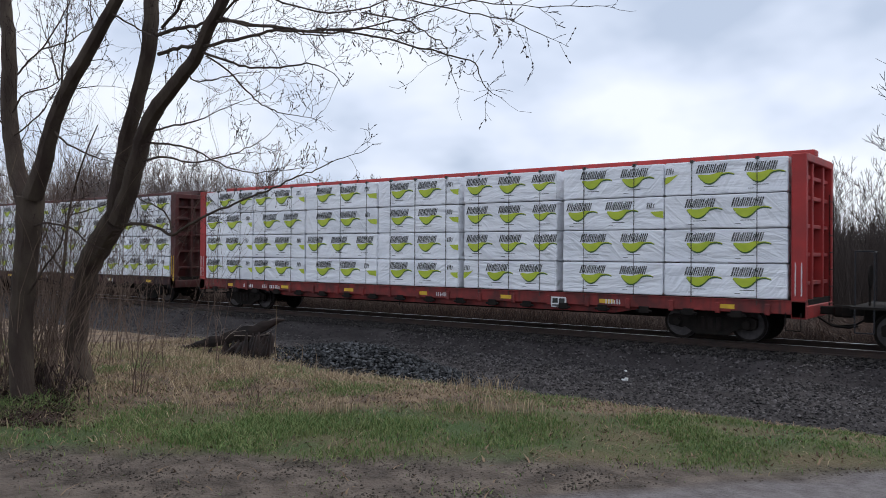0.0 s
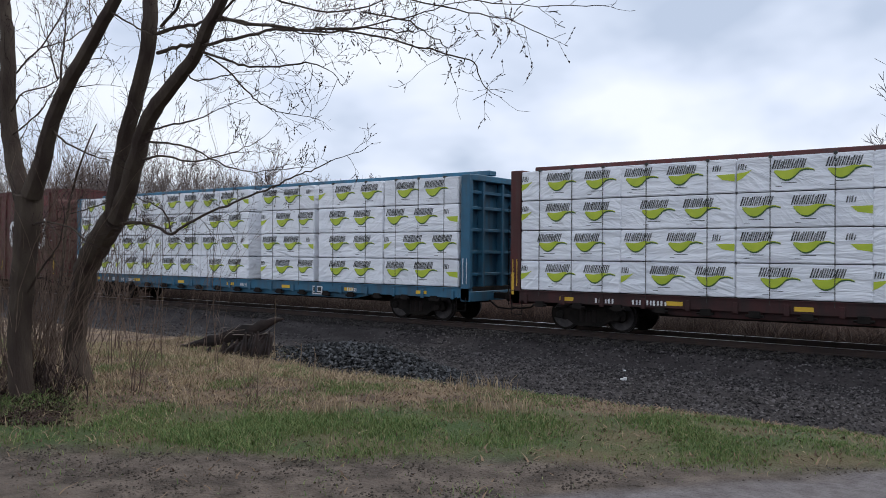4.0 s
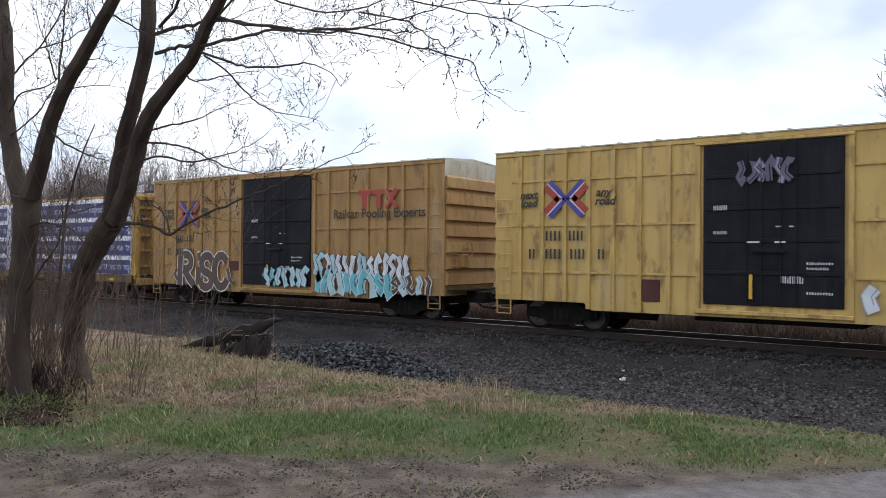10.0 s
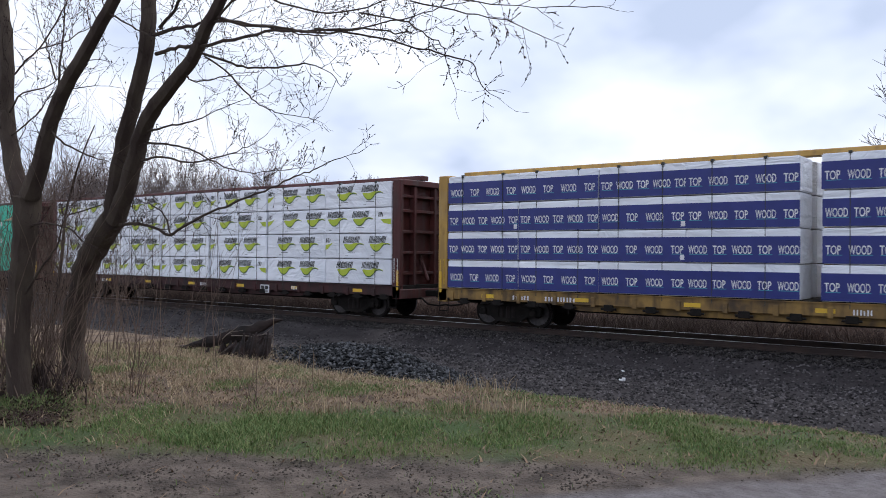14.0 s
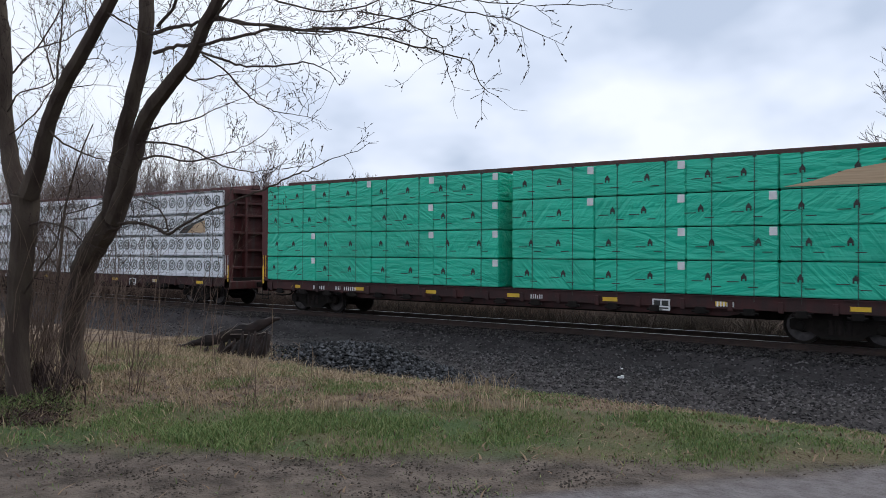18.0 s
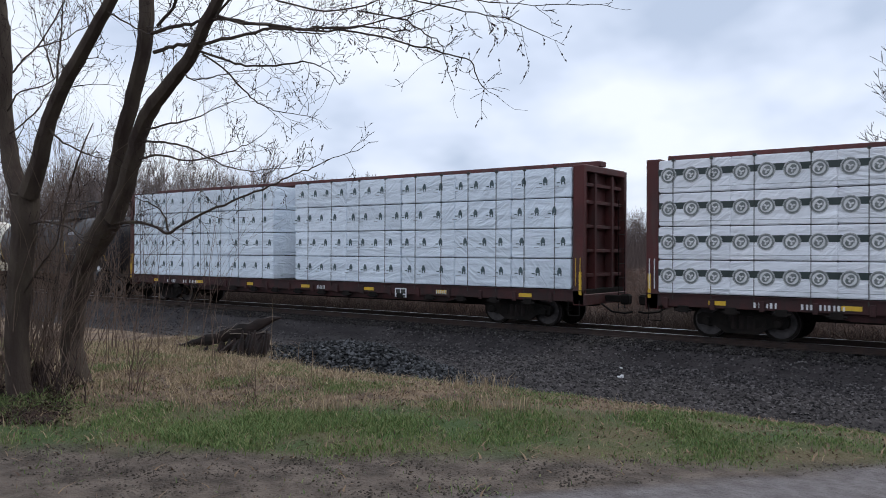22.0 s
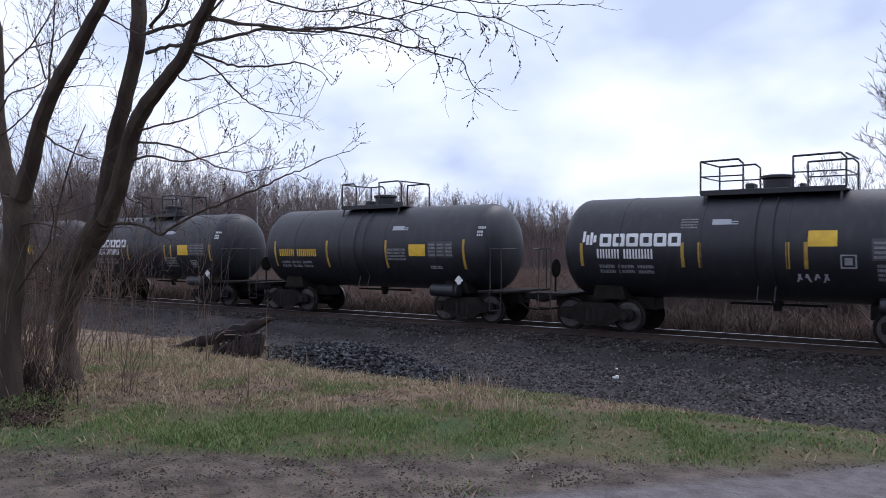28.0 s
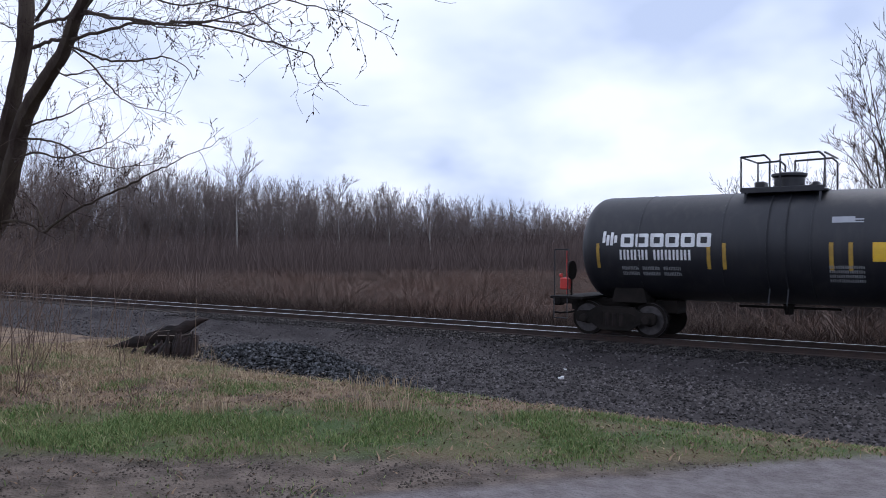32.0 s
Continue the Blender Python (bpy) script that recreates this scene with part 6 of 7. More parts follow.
tree_a = tagged(new("tree"), "leaning two-stemmed bare tree with budding twigs on the grassy bank", "tree", "trees of the bank")
limb(tree_a, "trunk", (-8.56, -17.4, 0.64, 0.186), (-8.59, -17.4, 0.83, 0.155), (-8.7, -17.4, 1.13, 0.131), (-8.67, -17.4, 1.5, 0.128), (-8.46, -17.4, 2.01, 0.135), (-8.16, -17.43, 2.31, 0.141), (-7.78, -17.48, 2.55, 0.134))
limb(tree_a, "stem", (-7.81, -17.48, 2.51, 0.099), (-7.75, -17.48, 2.89, 0.087), (-7.61, -17.5, 3.26, 0.083), (-7.37, -17.53, 3.66, 0.079), (-7.15, -17.56, 4.07, 0.077), (-7.04, -17.58, 4.38, 0.079), (-7.04, -17.58, 4.71, 0.074), (-7.1, -17.57, 5.16, 0.06), (-6.98, -17.59, 5.74, 0.038))
limb(tree_a, "stem", (-7.72, -17.49, 2.53, 0.104), (-7.43, -17.52, 2.93, 0.093), (-7.21, -17.55, 3.31, 0.086), (-6.95, -17.59, 3.56, 0.081), (-6.53, -17.65, 3.77, 0.07), (-6.19, -17.7, 3.93, 0.063), (-5.94, -17.74, 4.15, 0.059), (-5.71, -17.75, 4.37, 0.053), (-5.46, -17.75, 4.66, 0.038), (-5.14, -17.75, 5, 0.021))
limb(tree_a, "branch", (-6.92, -17.59, 4.3, 0.035), (-6.49, -17.65, 4.28, 0.031), (-6.04, -17.72, 4.23, 0.025), (-5.63, -17.75, 4.19, 0.022), (-5.27, -17.75, 4.09, 0.016), (-4.93, -17.75, 3.99, 0.013), (-4.55, -17.75, 3.89, 0.009))
limb(tree_a, "branch", (-6.87, -17.6, 4.11, 0.035), (-6.49, -17.65, 4.1, 0.031), (-6.17, -17.7, 4.06, 0.03), (-5.86, -17.75, 4.02, 0.027), (-5.45, -17.75, 4.01, 0.024), (-5.03, -17.75, 4.01, 0.02), (-4.55, -17.75, 3.93, 0.017), (-4.08, -17.75, 3.87, 0.012), (-3.75, -17.75, 3.79, 0.01), (-3.55, -17.75, 3.76, 0.006))
limb(tree_a, "branch", (-5.74, -17.75, 4.23, 0.029), (-5.41, -17.75, 4.12, 0.023), (-4.93, -17.75, 4.01, 0.018), (-4.55, -17.75, 3.91, 0.015), (-4.25, -17.75, 3.88, 0.013), (-3.97, -17.75, 3.87, 0.01), (-3.6, -17.75, 3.88, 0.008), (-3.26, -17.75, 3.9, 0.006), (-2.89, -17.75, 3.88, 0.004))
limb(tree_a, "branch", (-6, -17.73, 3.97, 0.022), (-5.63, -17.75, 3.84, 0.019), (-5.34, -17.75, 3.75, 0.016), (-4.99, -17.75, 3.71, 0.014), (-4.67, -17.75, 3.69, 0.011), (-4.45, -17.75, 3.62, 0.007), (-4.3, -17.75, 3.5, 0.005))
limb(tree_a, "branch", (-5.94, -17.74, 3.93, 0.017), (-5.63, -17.75, 3.76, 0.014), (-5.33, -17.75, 3.52, 0.012), (-5.16, -17.75, 3.41, 0.009), (-4.95, -17.75, 3.33, 0.007), (-4.63, -17.75, 3.27, 0.004))
limb(tree_a, "branch", (-6.32, -17.68, 3.86, 0.015), (-6.16, -17.7, 3.75, 0.013), (-5.86, -17.75, 3.71, 0.01), (-5.55, -17.75, 3.72, 0.007), (-5.27, -17.75, 3.71, 0.005))
limb(tree_a, "branch", (-7.02, -17.58, 3.39, 0.019), (-6.64, -17.63, 3.39, 0.016), (-6.21, -17.69, 3.39, 0.013), (-5.78, -17.75, 3.43, 0.007), (-5.44, -17.75, 3.49, 0.005))
limb(tree_a, "branch", (-7.09, -17.57, 3.28, 0.022), (-6.64, -17.63, 3.23, 0.018), (-6.21, -17.69, 3.15, 0.015), (-5.83, -17.75, 3.02, 0.012), (-5.58, -17.75, 2.93, 0.01), (-5.26, -17.75, 2.88, 0.007), (-4.92, -17.75, 2.88, 0.004))
limb(tree_a, "branch", (-7.16, -17.56, 3.11, 0.022), (-6.75, -17.61, 3.12, 0.019), (-6.26, -17.69, 3.03, 0.015), (-5.77, -17.75, 3.03, 0.012), (-5.4, -17.75, 3.08, 0.007), (-5.16, -17.75, 3.15, 0.005))
limb(tree_a, "branch", (-8.05, -17.45, 2.46, 0.039), (-7.46, -17.52, 2.5, 0.031), (-7.01, -17.58, 2.48, 0.027), (-6.57, -17.64, 2.39, 0.026), (-6.25, -17.69, 2.47, 0.023), (-5.83, -17.75, 2.57, 0.019), (-5.43, -17.75, 2.66, 0.016), (-5.05, -17.75, 2.74, 0.014), (-4.77, -17.75, 2.82, 0.011), (-4.58, -17.75, 2.86, 0.009), (-4.35, -17.75, 2.92, 0.006), (-4.1, -17.75, 2.97, 0.004))
limb(tree_a, "branch", (-6.8, -17.61, 4.35, 0.029), (-6.51, -17.65, 4.45, 0.026), (-6.28, -17.69, 4.57, 0.023), (-5.79, -17.75, 4.78, 0.015))
limb(tree_a, "branch", (-5.42, -17.75, 4.67, 0.021), (-4.8, -17.75, 4.47, 0.018), (-4.19, -17.75, 4.22, 0.013), (-3.65, -17.75, 4.04, 0.01), (-3.16, -17.75, 3.91, 0.008), (-2.72, -17.75, 3.79, 0.005), (-2.27, -17.75, 3.71, 0.003))
limb(tree_a, "branch", (-5.96, -17.73, 4.13, 0.02), (-5.42, -17.75, 4.37, 0.019), (-4.8, -17.75, 4.16, 0.013), (-4.31, -17.75, 4.03, 0.011), (-3.75, -17.75, 4.04, 0.008), (-3.45, -17.75, 3.98, 0.005))
limb(tree_a, "branch", (-5.42, -17.75, 4.7, 0.021), (-4.55, -17.75, 4.55, 0.017), (-3.76, -17.75, 4.26, 0.012), (-3.36, -17.75, 4.08, 0.007))
limb(tree_a, "branch", (-6.57, -17.64, 2.4, 0.016), (-6.67, -17.63, 2.57, 0.013), (-6.92, -17.59, 2.67, 0.011), (-7.28, -17.54, 2.75, 0.008))
limb(tree_a, "branch", (-4.57, -17.75, 3.95, 0.015), (-4.1, -17.75, 3.83, 0.013), (-3.77, -17.75, 3.73, 0.012), (-3.51, -17.75, 3.64, 0.011), (-3.27, -17.75, 3.55, 0.01), (-3.09, -17.75, 3.48, 0.008), (-3.02, -17.75, 3.34, 0.006), (-2.95, -17.75, 3.27, 0.005))
limb(tree_a, "branch", (-4.1, -17.75, 3.99, 0.011), (-3.72, -17.75, 3.87, 0.01), (-3.46, -17.75, 3.72, 0.008), (-3.32, -17.75, 3.61, 0.006), (-3.27, -17.75, 3.43, 0.005))
limb(tree_a, "branch", (-3.62, -17.75, 3.99, 0.01), (-3.13, -17.75, 3.82, 0.008), (-2.82, -17.75, 3.72, 0.006), (-2.59, -17.75, 3.6, 0.005))
twigs(tree_a, 0.15, 0.36, 2)
tree_b = tagged(new("tree"), "forked bare tree with dark bark beside the brush", "tree", "trees of the bank")
limb(tree_b, "trunk", (-8.08, -18.25, 0.62, 0.154), (-8.13, -18.25, 0.86, 0.122), (-8.18, -18.25, 1.35, 0.117), (-8.13, -18.25, 1.91, 0.119), (-8.04, -18.25, 2.36, 0.124), (-8.03, -18.25, 2.77, 0.143))
limb(tree_b, "stem", (-8.1, -18.25, 2.74, 0.111), (-8.29, -18.25, 3.03, 0.093), (-8.44, -18.25, 3.49, 0.085), (-8.46, -18.25, 3.95, 0.082), (-8.48, -18.25, 4.35, 0.074), (-8.58, -18.25, 4.77, 0.063), (-8.74, -18.25, 5.32, 0.046), (-8.69, -18.25, 5.95, 0.029))
limb(tree_b, "stem", (-7.96, -18.25, 2.75, 0.104), (-7.77, -18.25, 3.05, 0.086), (-7.57, -18.25, 3.44, 0.074), (-7.34, -18.25, 3.71, 0.07), (-7.07, -18.25, 3.93, 0.066), (-6.78, -18.25, 4.18, 0.06), (-6.5, -18.25, 4.42, 0.054), (-6.19, -18.25, 4.71, 0.038), (-5.95, -18.25, 5.13, 0.021))
limb(tree_b, "branch", (-7.43, -18.25, 3.77, 0.021), (-7.41, -18.25, 3.98, 0.018), (-7.35, -18.25, 4.23, 0.013), (-7.33, -18.25, 4.54, 0.01))
limb(tree_b, "branch", (-8.28, -18.25, 3.98, 0.017), (-8.06, -18.25, 4.08, 0.017), (-7.79, -18.25, 4.17, 0.014), (-7.38, -18.25, 4.44, 0.01), (-7.18, -18.25, 4.67, 0.008))
limb(tree_b, "branch", (-7.79, -18.25, 4.16, 0.014), (-7.37, -18.25, 4.16, 0.01), (-6.98, -18.25, 4.21, 0.008), (-6.53, -18.25, 4.25, 0.005))
limb(tree_b, "branch", (-7.49, -18.25, 3.83, 0.016), (-7.63, -18.25, 4.09, 0.011), (-7.74, -18.25, 4.29, 0.008))
limb(tree_b, "branch", (-8.36, -18.25, 3.37, 0.017), (-8.05, -18.25, 3.46, 0.014), (-7.73, -18.25, 3.59, 0.011), (-7.47, -18.25, 3.77, 0.005))
limb(tree_b, "branch", (-8.4, -18.25, 3.6, 0.017), (-8.11, -18.25, 3.77, 0.014), (-7.57, -18.25, 3.79, 0.011), (-7.27, -18.25, 3.91, 0.005))
limb(tree_b, "branch", (-8, -18.25, 2.46, 0.025), (-7.65, -18.25, 2.49, 0.019), (-7.24, -18.25, 2.43, 0.016), (-6.95, -18.25, 2.3, 0.01))
limb(tree_b, "branch", (-7.62, -18.25, 3.39, 0.019), (-7.31, -18.25, 3.21, 0.016), (-6.92, -18.25, 3.08, 0.013), (-6.6, -18.25, 3.01, 0.007))
limb(tree_b, "branch", (-6.62, -18.25, 4.31, 0.017), (-6.31, -18.25, 4.16, 0.014), (-6, -18.25, 4.01, 0.009))
limb(tree_b, "branch", (-8.02, -18.25, 1.81, 0.025), (-7.7, -18.25, 2.08, 0.019), (-7.46, -18.25, 2.25, 0.013), (-7.32, -18.25, 2.48, 0.01))
twigs(tree_b, 0.12, 0.48, 2)
tree_c = tagged(new("tree"), "thin crooked bare sapling behind the larger trunks", "tree", "trees of the bank")
limb(tree_c, "trunk", (-10.05, -17, 0.71, 0.026), (-9.92, -17, 1.21, 0.024), (-9.78, -17, 1.77, 0.022), (-9.69, -17, 2.25, 0.019), (-9.62, -17, 2.66, 0.016), (-9.42, -17, 3.1, 0.012), (-9.2, -17, 3.44, 0.009), (-8.98, -17, 3.7, 0.006))
limb(tree_c, "branch", (-9.67, -17, 2.32, 0.017), (-10.04, -17, 2.53, 0.014), (-10.39, -17, 2.65, 0.011))
limb(tree_c, "branch", (-9.62, -17, 2.66, 0.017), (-9.06, -17, 2.72, 0.013), (-8.59, -17, 2.83, 0.01), (-8.42, -17, 2.95, 0.006))
limb(tree_c, "branch", (-9.74, -17, 1.98, 0.021), (-10.17, -17, 2.25, 0.014), (-10.53, -17, 2.32, 0.011))
twigs(tree_c, 0.14, 0.6, 2)


# a thicket of upright shoots and a low bare shrub round the trunks
def thicket(name, label, cx, cy, rx, ry, n, h0, h1, lean, r=0.006, levels=1):
    b = Build()
    for _ in range(n):
        x, y = cx + rt.gauss(0, rx), cy + rt.gauss(0, ry)
        z = ground_z(x, y) - 0.03
        sprig(b, (x, y, z), (rt.gauss(lean, 0.16), rt.gauss(0, 0.14), 1), rt.uniform(h0, h1), r * rt.uniform(0.6, 1.5), levels, 0.5, 0.0, 0)
    tagged(new(name, b.mesh(name, [M_TWIG if name == "root_tangle" else M_SHOOT])), label, "shrub", kind="stuff")


thicket("thicket", "dense upright bare shoots round the tree trunks", -8.45, -17.95, 0.26, 0.2, 120, 0.7, 2.3, 0.03, 0.005)
thicket("root_tangle", "dark tangle of dead shoots and roots at the trunks' feet", -8.3, -18.0, 0.3, 0.1, 70, 0.12, 0.32, 0.1, 0.012)
thicket("thicket", "tangle of bare brush at the bank's edge", -10.6, -16.6, 0.8, 0.5, 48, 1.0, 2.8, 0.05, 0.004, 2)
thicket("thicket", "tangle of bare brush at the bank's edge", -12.6, -15.2, 1.3, 0.7, 75, 1.0, 3.0, 0.05, 0.005, 2)
thicket("thicket", "thin dry stalks in front of the ballast", -13.2, -13.0, 0.9, 0.6, 30, 0.3, 0.8, 0.05, 0.003)
thicket("shrub", "small bare shrub in the dry grass", -7.75, -17.2, 0.05, 0.04, 9, 0.5, 0.9, 0.1, 0.005)
thicket("shrub", "small bare shrub in the dry grass", -6.3, -16.9, 0.04, 0.04, 5, 0.35, 0.6, 0.1, 0.004)

# a tall dry weed stalk and a few stems of last year
for x, y, h in ((-10.2, -13.2, 1.05), (-8.3, -14.4, 0.45), (-7.0, -15.4, 0.35), (-14.2, -12.6, 1.1), (-11.9, -13.6, 0.8)):
    b = Build()
    z = ground_z(x, y) - 0.02
    tube(b, [(x, y, z, 0.007), (x + 0.01, y, z + h * 0.5, 0.006), (x + 0.03, y, z + h, 0.004)], 5)
    for k in range(4):
        sprig(b, (x + 0.02, y, z + h * (0.6 + 0.1 * k)), (rt.gauss(0, 1), rt.gauss(0, 1), 1.2), 0.12, 0.003, 0, 0.8, 0, 0.006)
    tagged(new("weed_stalk", b.mesh("weed_stalk", [surf("straw_stalk", (0.20, 0.14, 0.09), None, 9, 0.9)])), "tall dry weed stalk standing at the edge of the ballast", "weed", "dry stalks")

# ---- the broken stump with its leaning log ----
M_ROT = surf("rotten_dark_wood", (0.011, 0.007, 0.006), (0.034, 0.020, 0.016), 5, 0.95, 0, 0.9, fine=22, stretch=(0.4, 1, 1))
stump = tagged(new("stump"), "dark rotten stump with a leaning broken log and torn roots", "tree stump")
b = Build()
log_line = [(-13.1, -13.0, 0.44, 0.03), (-12.6, -12.85, 0.54, 0.08), (-12.05, -12.7, 0.67, 0.125), (-11.6, -12.6, 0.79, 0.15), (-11.2, -12.55, 0.93, 0.10), (-10.76, -12.5, 1.07, 0.02)]
tube(b, curve_points(log_line, 5), 10)
for q in range(len(b.v)):
    x, y, z = b.v[q]
    b.v[q] = (x, y, z + 0.05 * noise.noise((x * 5, y * 7, z * 7)))
part("log", b, M_ROT, stump, smooth=True)
b = Build()
tube(b, curve_points([(-11.4, -12.62, 0.12, 0.46), (-11.3, -12.62, 0.38, 0.34), (-11.22, -12.6, 0.58, 0.24), (-11.15, -12.58, 0.78, 0.10)], 4), 18)
for q in range(len(b.v)):
    x, y, z = b.v[q]
    b.v[q] = (x + 0.16 * noise.noise((x * 6, y * 6, z * 2)), y + 0.16 * noise.noise((x * 6, y * 6, z * 2 + 9)), z + 0.06 * noise.noise((x * 9, y * 9, 4)))
part("stump_body", b, M_ROT, stump, "rotten reddish brown stump core")

for k in range(19):
    u = k / 18
    x, y = -12.1 + 1.4 * u + rt.gauss(0, 0.05), -12.95 + 0.1 * u + rt.gauss(0, 0.11)
    z = ground_z(x, y) - 0.08
    top = (0.58 + 0.34 * u) * rt.uniform(0.86, 1.03)
    lean = rt.gauss(0.05, 0.06)
    b = Build()
    tube(b, [(x, y, z, 0.075), (x + lean, y, (z + top) / 2, rt.uniform(0.03, 0.065)), (x + 1.4 * lean, y + 0.03, top, 0.015)], 6)
    part("splinter", b, M_ROT, stump)
for k in range(7):
    a = rt.uniform(2.2, 5.6)
    x, y = -11.5 + 0.25 * math.cos(a), -12.7 + 0.2 * math.sin(a)
    b = Build()
    z = ground_z(x, y)
    tube(b, [(x, y, z + 0.2, 0.045), (x + 0.25 * math.cos(a), y + 0.2 * math.sin(a), z + 0.14 + rt.gauss(0, 0.06), 0.03), (x + 0.6 * math.cos(a), y + 0.4 * math.sin(a), z - 0.02, 0.012)], 6)
    part("root", b, M_ROT, stump)
for x0, z0, dx, dz in ((-12.0, 0.66, 0.45, 0.34), (-11.75, 0.74, 0.75, 0.22), (-12.2, 0.6, 0.2, 0.42)):
    b = Build()
    sprig(b, (x0, -12.8, z0), (dx, 0.1, dz), math.hypot(dx, dz) * 1.2, 0.012, 1, 0.6, 0, 0)
    part("dead_branch", b, surf("bleached_dead_wood", (0.24, 0.19, 0.155), None, 9, 0.9), stump)

# ---- litter ----
b = Build().cbox(-0.05, 0.05, -0.03, 0.03, 0, 0.05, 0.015).cbox(0.02, 0.09, -0.02, 0.04, 0.01, 0.08, 0.012)
lit = tagged(new("litter", fixed(b.mesh("litter", [M_WHITE]))), "small crumpled white scrap lying on the ballast", "litter")
lit.location = (-7.5, -5.8, ground_z(-7.5, -5.8) - 0.005)
b = Build().cbox(-0.04, 0.04, -0.025, 0.025, 0, 0.035, 0.01)
lit2 = tagged(new("litter", fixed(b.mesh("litter", [M_WHITE]))), "grey white stone chip lying higher on the ballast", "litter")
lit2.location = (-8.1, -4.4, ground_z(-8.1, -4.4) - 0.005)

# ---- stones of the ballast ----
def stones(name, label, n, place, s0, s1, mat, seed):
    rng = np.random.default_rng(seed)
    base = np.array([(1, 0, 0), (-1, 0, 0), (0, 1, 0), (0, -1, 0), (0, 0, 0.75), (0, 0, -0.75)], float)
    faces = np.array([(0, 2, 4), (2, 1, 4), (1, 3, 4), (3, 0, 4), (2, 0, 5), (1, 2, 5), (3, 1, 5), (0, 3, 5)])
    vs, fs = [], []
    k = 0
    tries = 0
    while k < n and tries < n * 8:
        tries += 1
        q = place(rng)
        if q is None:
            continue
        x, y, z = q
        s = rng.uniform(s0, s1)
        v = base * s * rng.uniform(0.65, 1.25, (6, 3)) + rng.normal(0, 0.12 * s, (6, 3))
        a, c = rng.uniform(0, 6.28), rng.uniform(-0.6, 0.6)
        ra = np.array([[math.cos(a), -math.sin(a), 0], [math.sin(a), math.cos(a), 0], [0, 0, 1]])
        rb = np.array([[1, 0, 0], [0, math.cos(c), -math.sin(c)], [0, math.sin(c), math.cos(c)]])
        vs.append(v @ rb.T @ ra.T + (x, y, z))
        fs.append(faces + 6 * k)
        k += 1
    me = bpy.data.meshes.new(name)
    me.from_pydata(np.concatenate(vs).tolist(), [], np.concatenate(fs).tolist())
    me.materials.append(mat)
    return tagged(new(name, me), label, "ballast", kind="stuff")


M_STONE = island("grey_ballast_stone", [(0.0105, 0.0095, 0.010), (0.034, 0.0295, 0.030), (0.132, 0.119, 0.119)], 0.85)
M_STONE2 = island("blue_grey_coarse_stone", [(0.006, 0.006, 0.007), (0.016, 0.0165, 0.018), (0.10, 0.103, 0.11)], 0.85)


def on_shoulder(rng):
    x = rng.uniform(-34, 3.5) if rng.random() < 0.35 else rng.uniform(-17, 3.0)
    y = rng.uniform(-13.5, -1.35)
    if zones(x, y)[0] < rng.uniform(0.35, 0.9):
        return None
    return x, y, ground_z(x, y) + 0.005


def on_pile(rng):
    u, w = rng.normal(0, 1), rng.normal(0, 0.33)
    x, y = -9.2 + 1.2 * u, -12.1 - 0.28 * u + w * 1.3
    if y < -13.6 or abs(u) > 2.2:
        return None
    lift = 0.30 * math.exp(-0.5 * u * u) * math.exp(-3 * w * w)
    return x, y, ground_z(x, y) + lift * rng.uniform(0.3, 1)


stones("ballast_stones", "angular grey crushed stones of the railway shoulder", 30000, on_shoulder, 0.022, 0.046, M_STONE, 5)


def between_ties(rng):
    y = rng.uniform(-2.5, 1.2)
    if abs(abs(y) - 0.755) < 0.12:
        return None
    return rng.uniform(-26, 3.0), y, -0.19 + 0.02 * rng.random()


# toned darker than the shoulder's stones: the train's shade is in their colour
stones("ballast_stones", "dark crushed stones between the ties of the track", 9000, between_ties, 0.025, 0.05, island("train_shaded_ballast", [(0.012, 0.010, 0.010), (0.024, 0.021, 0.020), (0.06, 0.053, 0.05)], 0.9), 7)
stones("coarse_stone_heap", "heap of coarse dark stones beside the stump", 8500, on_pile, 0.022, 0.05, M_STONE2, 6)


def on_dirt(rng):
    x = rng.uniform(-8.0, 0.5)
    y = rng.uniform(-20.4, -15.6)
    z = zones(x, y)
    if z[1] < 0.4 or z[2] > 0.4 or noise.noise((x * 1.4, y * 1.4, 12)) + rng.normal(0, 0.2) < 0:
        return None
    return x, y, ground_z(x, y)


M_CLOD = island("dark_soil_clods", [(0.04, 0.032, 0.026), (0.07, 0.056, 0.046), (0.13, 0.11, 0.09)], 0.95)
stones("soil_clods", "small clods and gravel on the bare roadside soil", 7000, on_dirt, 0.004, 0.014, M_CLOD, 15)

# ---- grass ----
GX, GY = np.arange(-15.0, 1.3, 0.1), np.arange(-20.6, -9.8, 0.1)
ZONE = np.array([[zones(x, y) + (ground_z(x, y), noise.noise((x * 1.2, y * 1.2, 21)), noise.noise((x * 1.7, y * 1.7, 2)), noise.noise((x * 1.3, y * 1.3, 31))) for y in GY] for x in GX])


def bank(x, y):
    """Zones, height and three drifts of growth on the bank, from a grid."""
    i = ((x + 15.05) * 10).astype(int).clip(0, len(GX) - 1)
    j = ((y + 20.65) * 10).astype(int).clip(0, len(GY) - 1)
    return ZONE[i, j].T


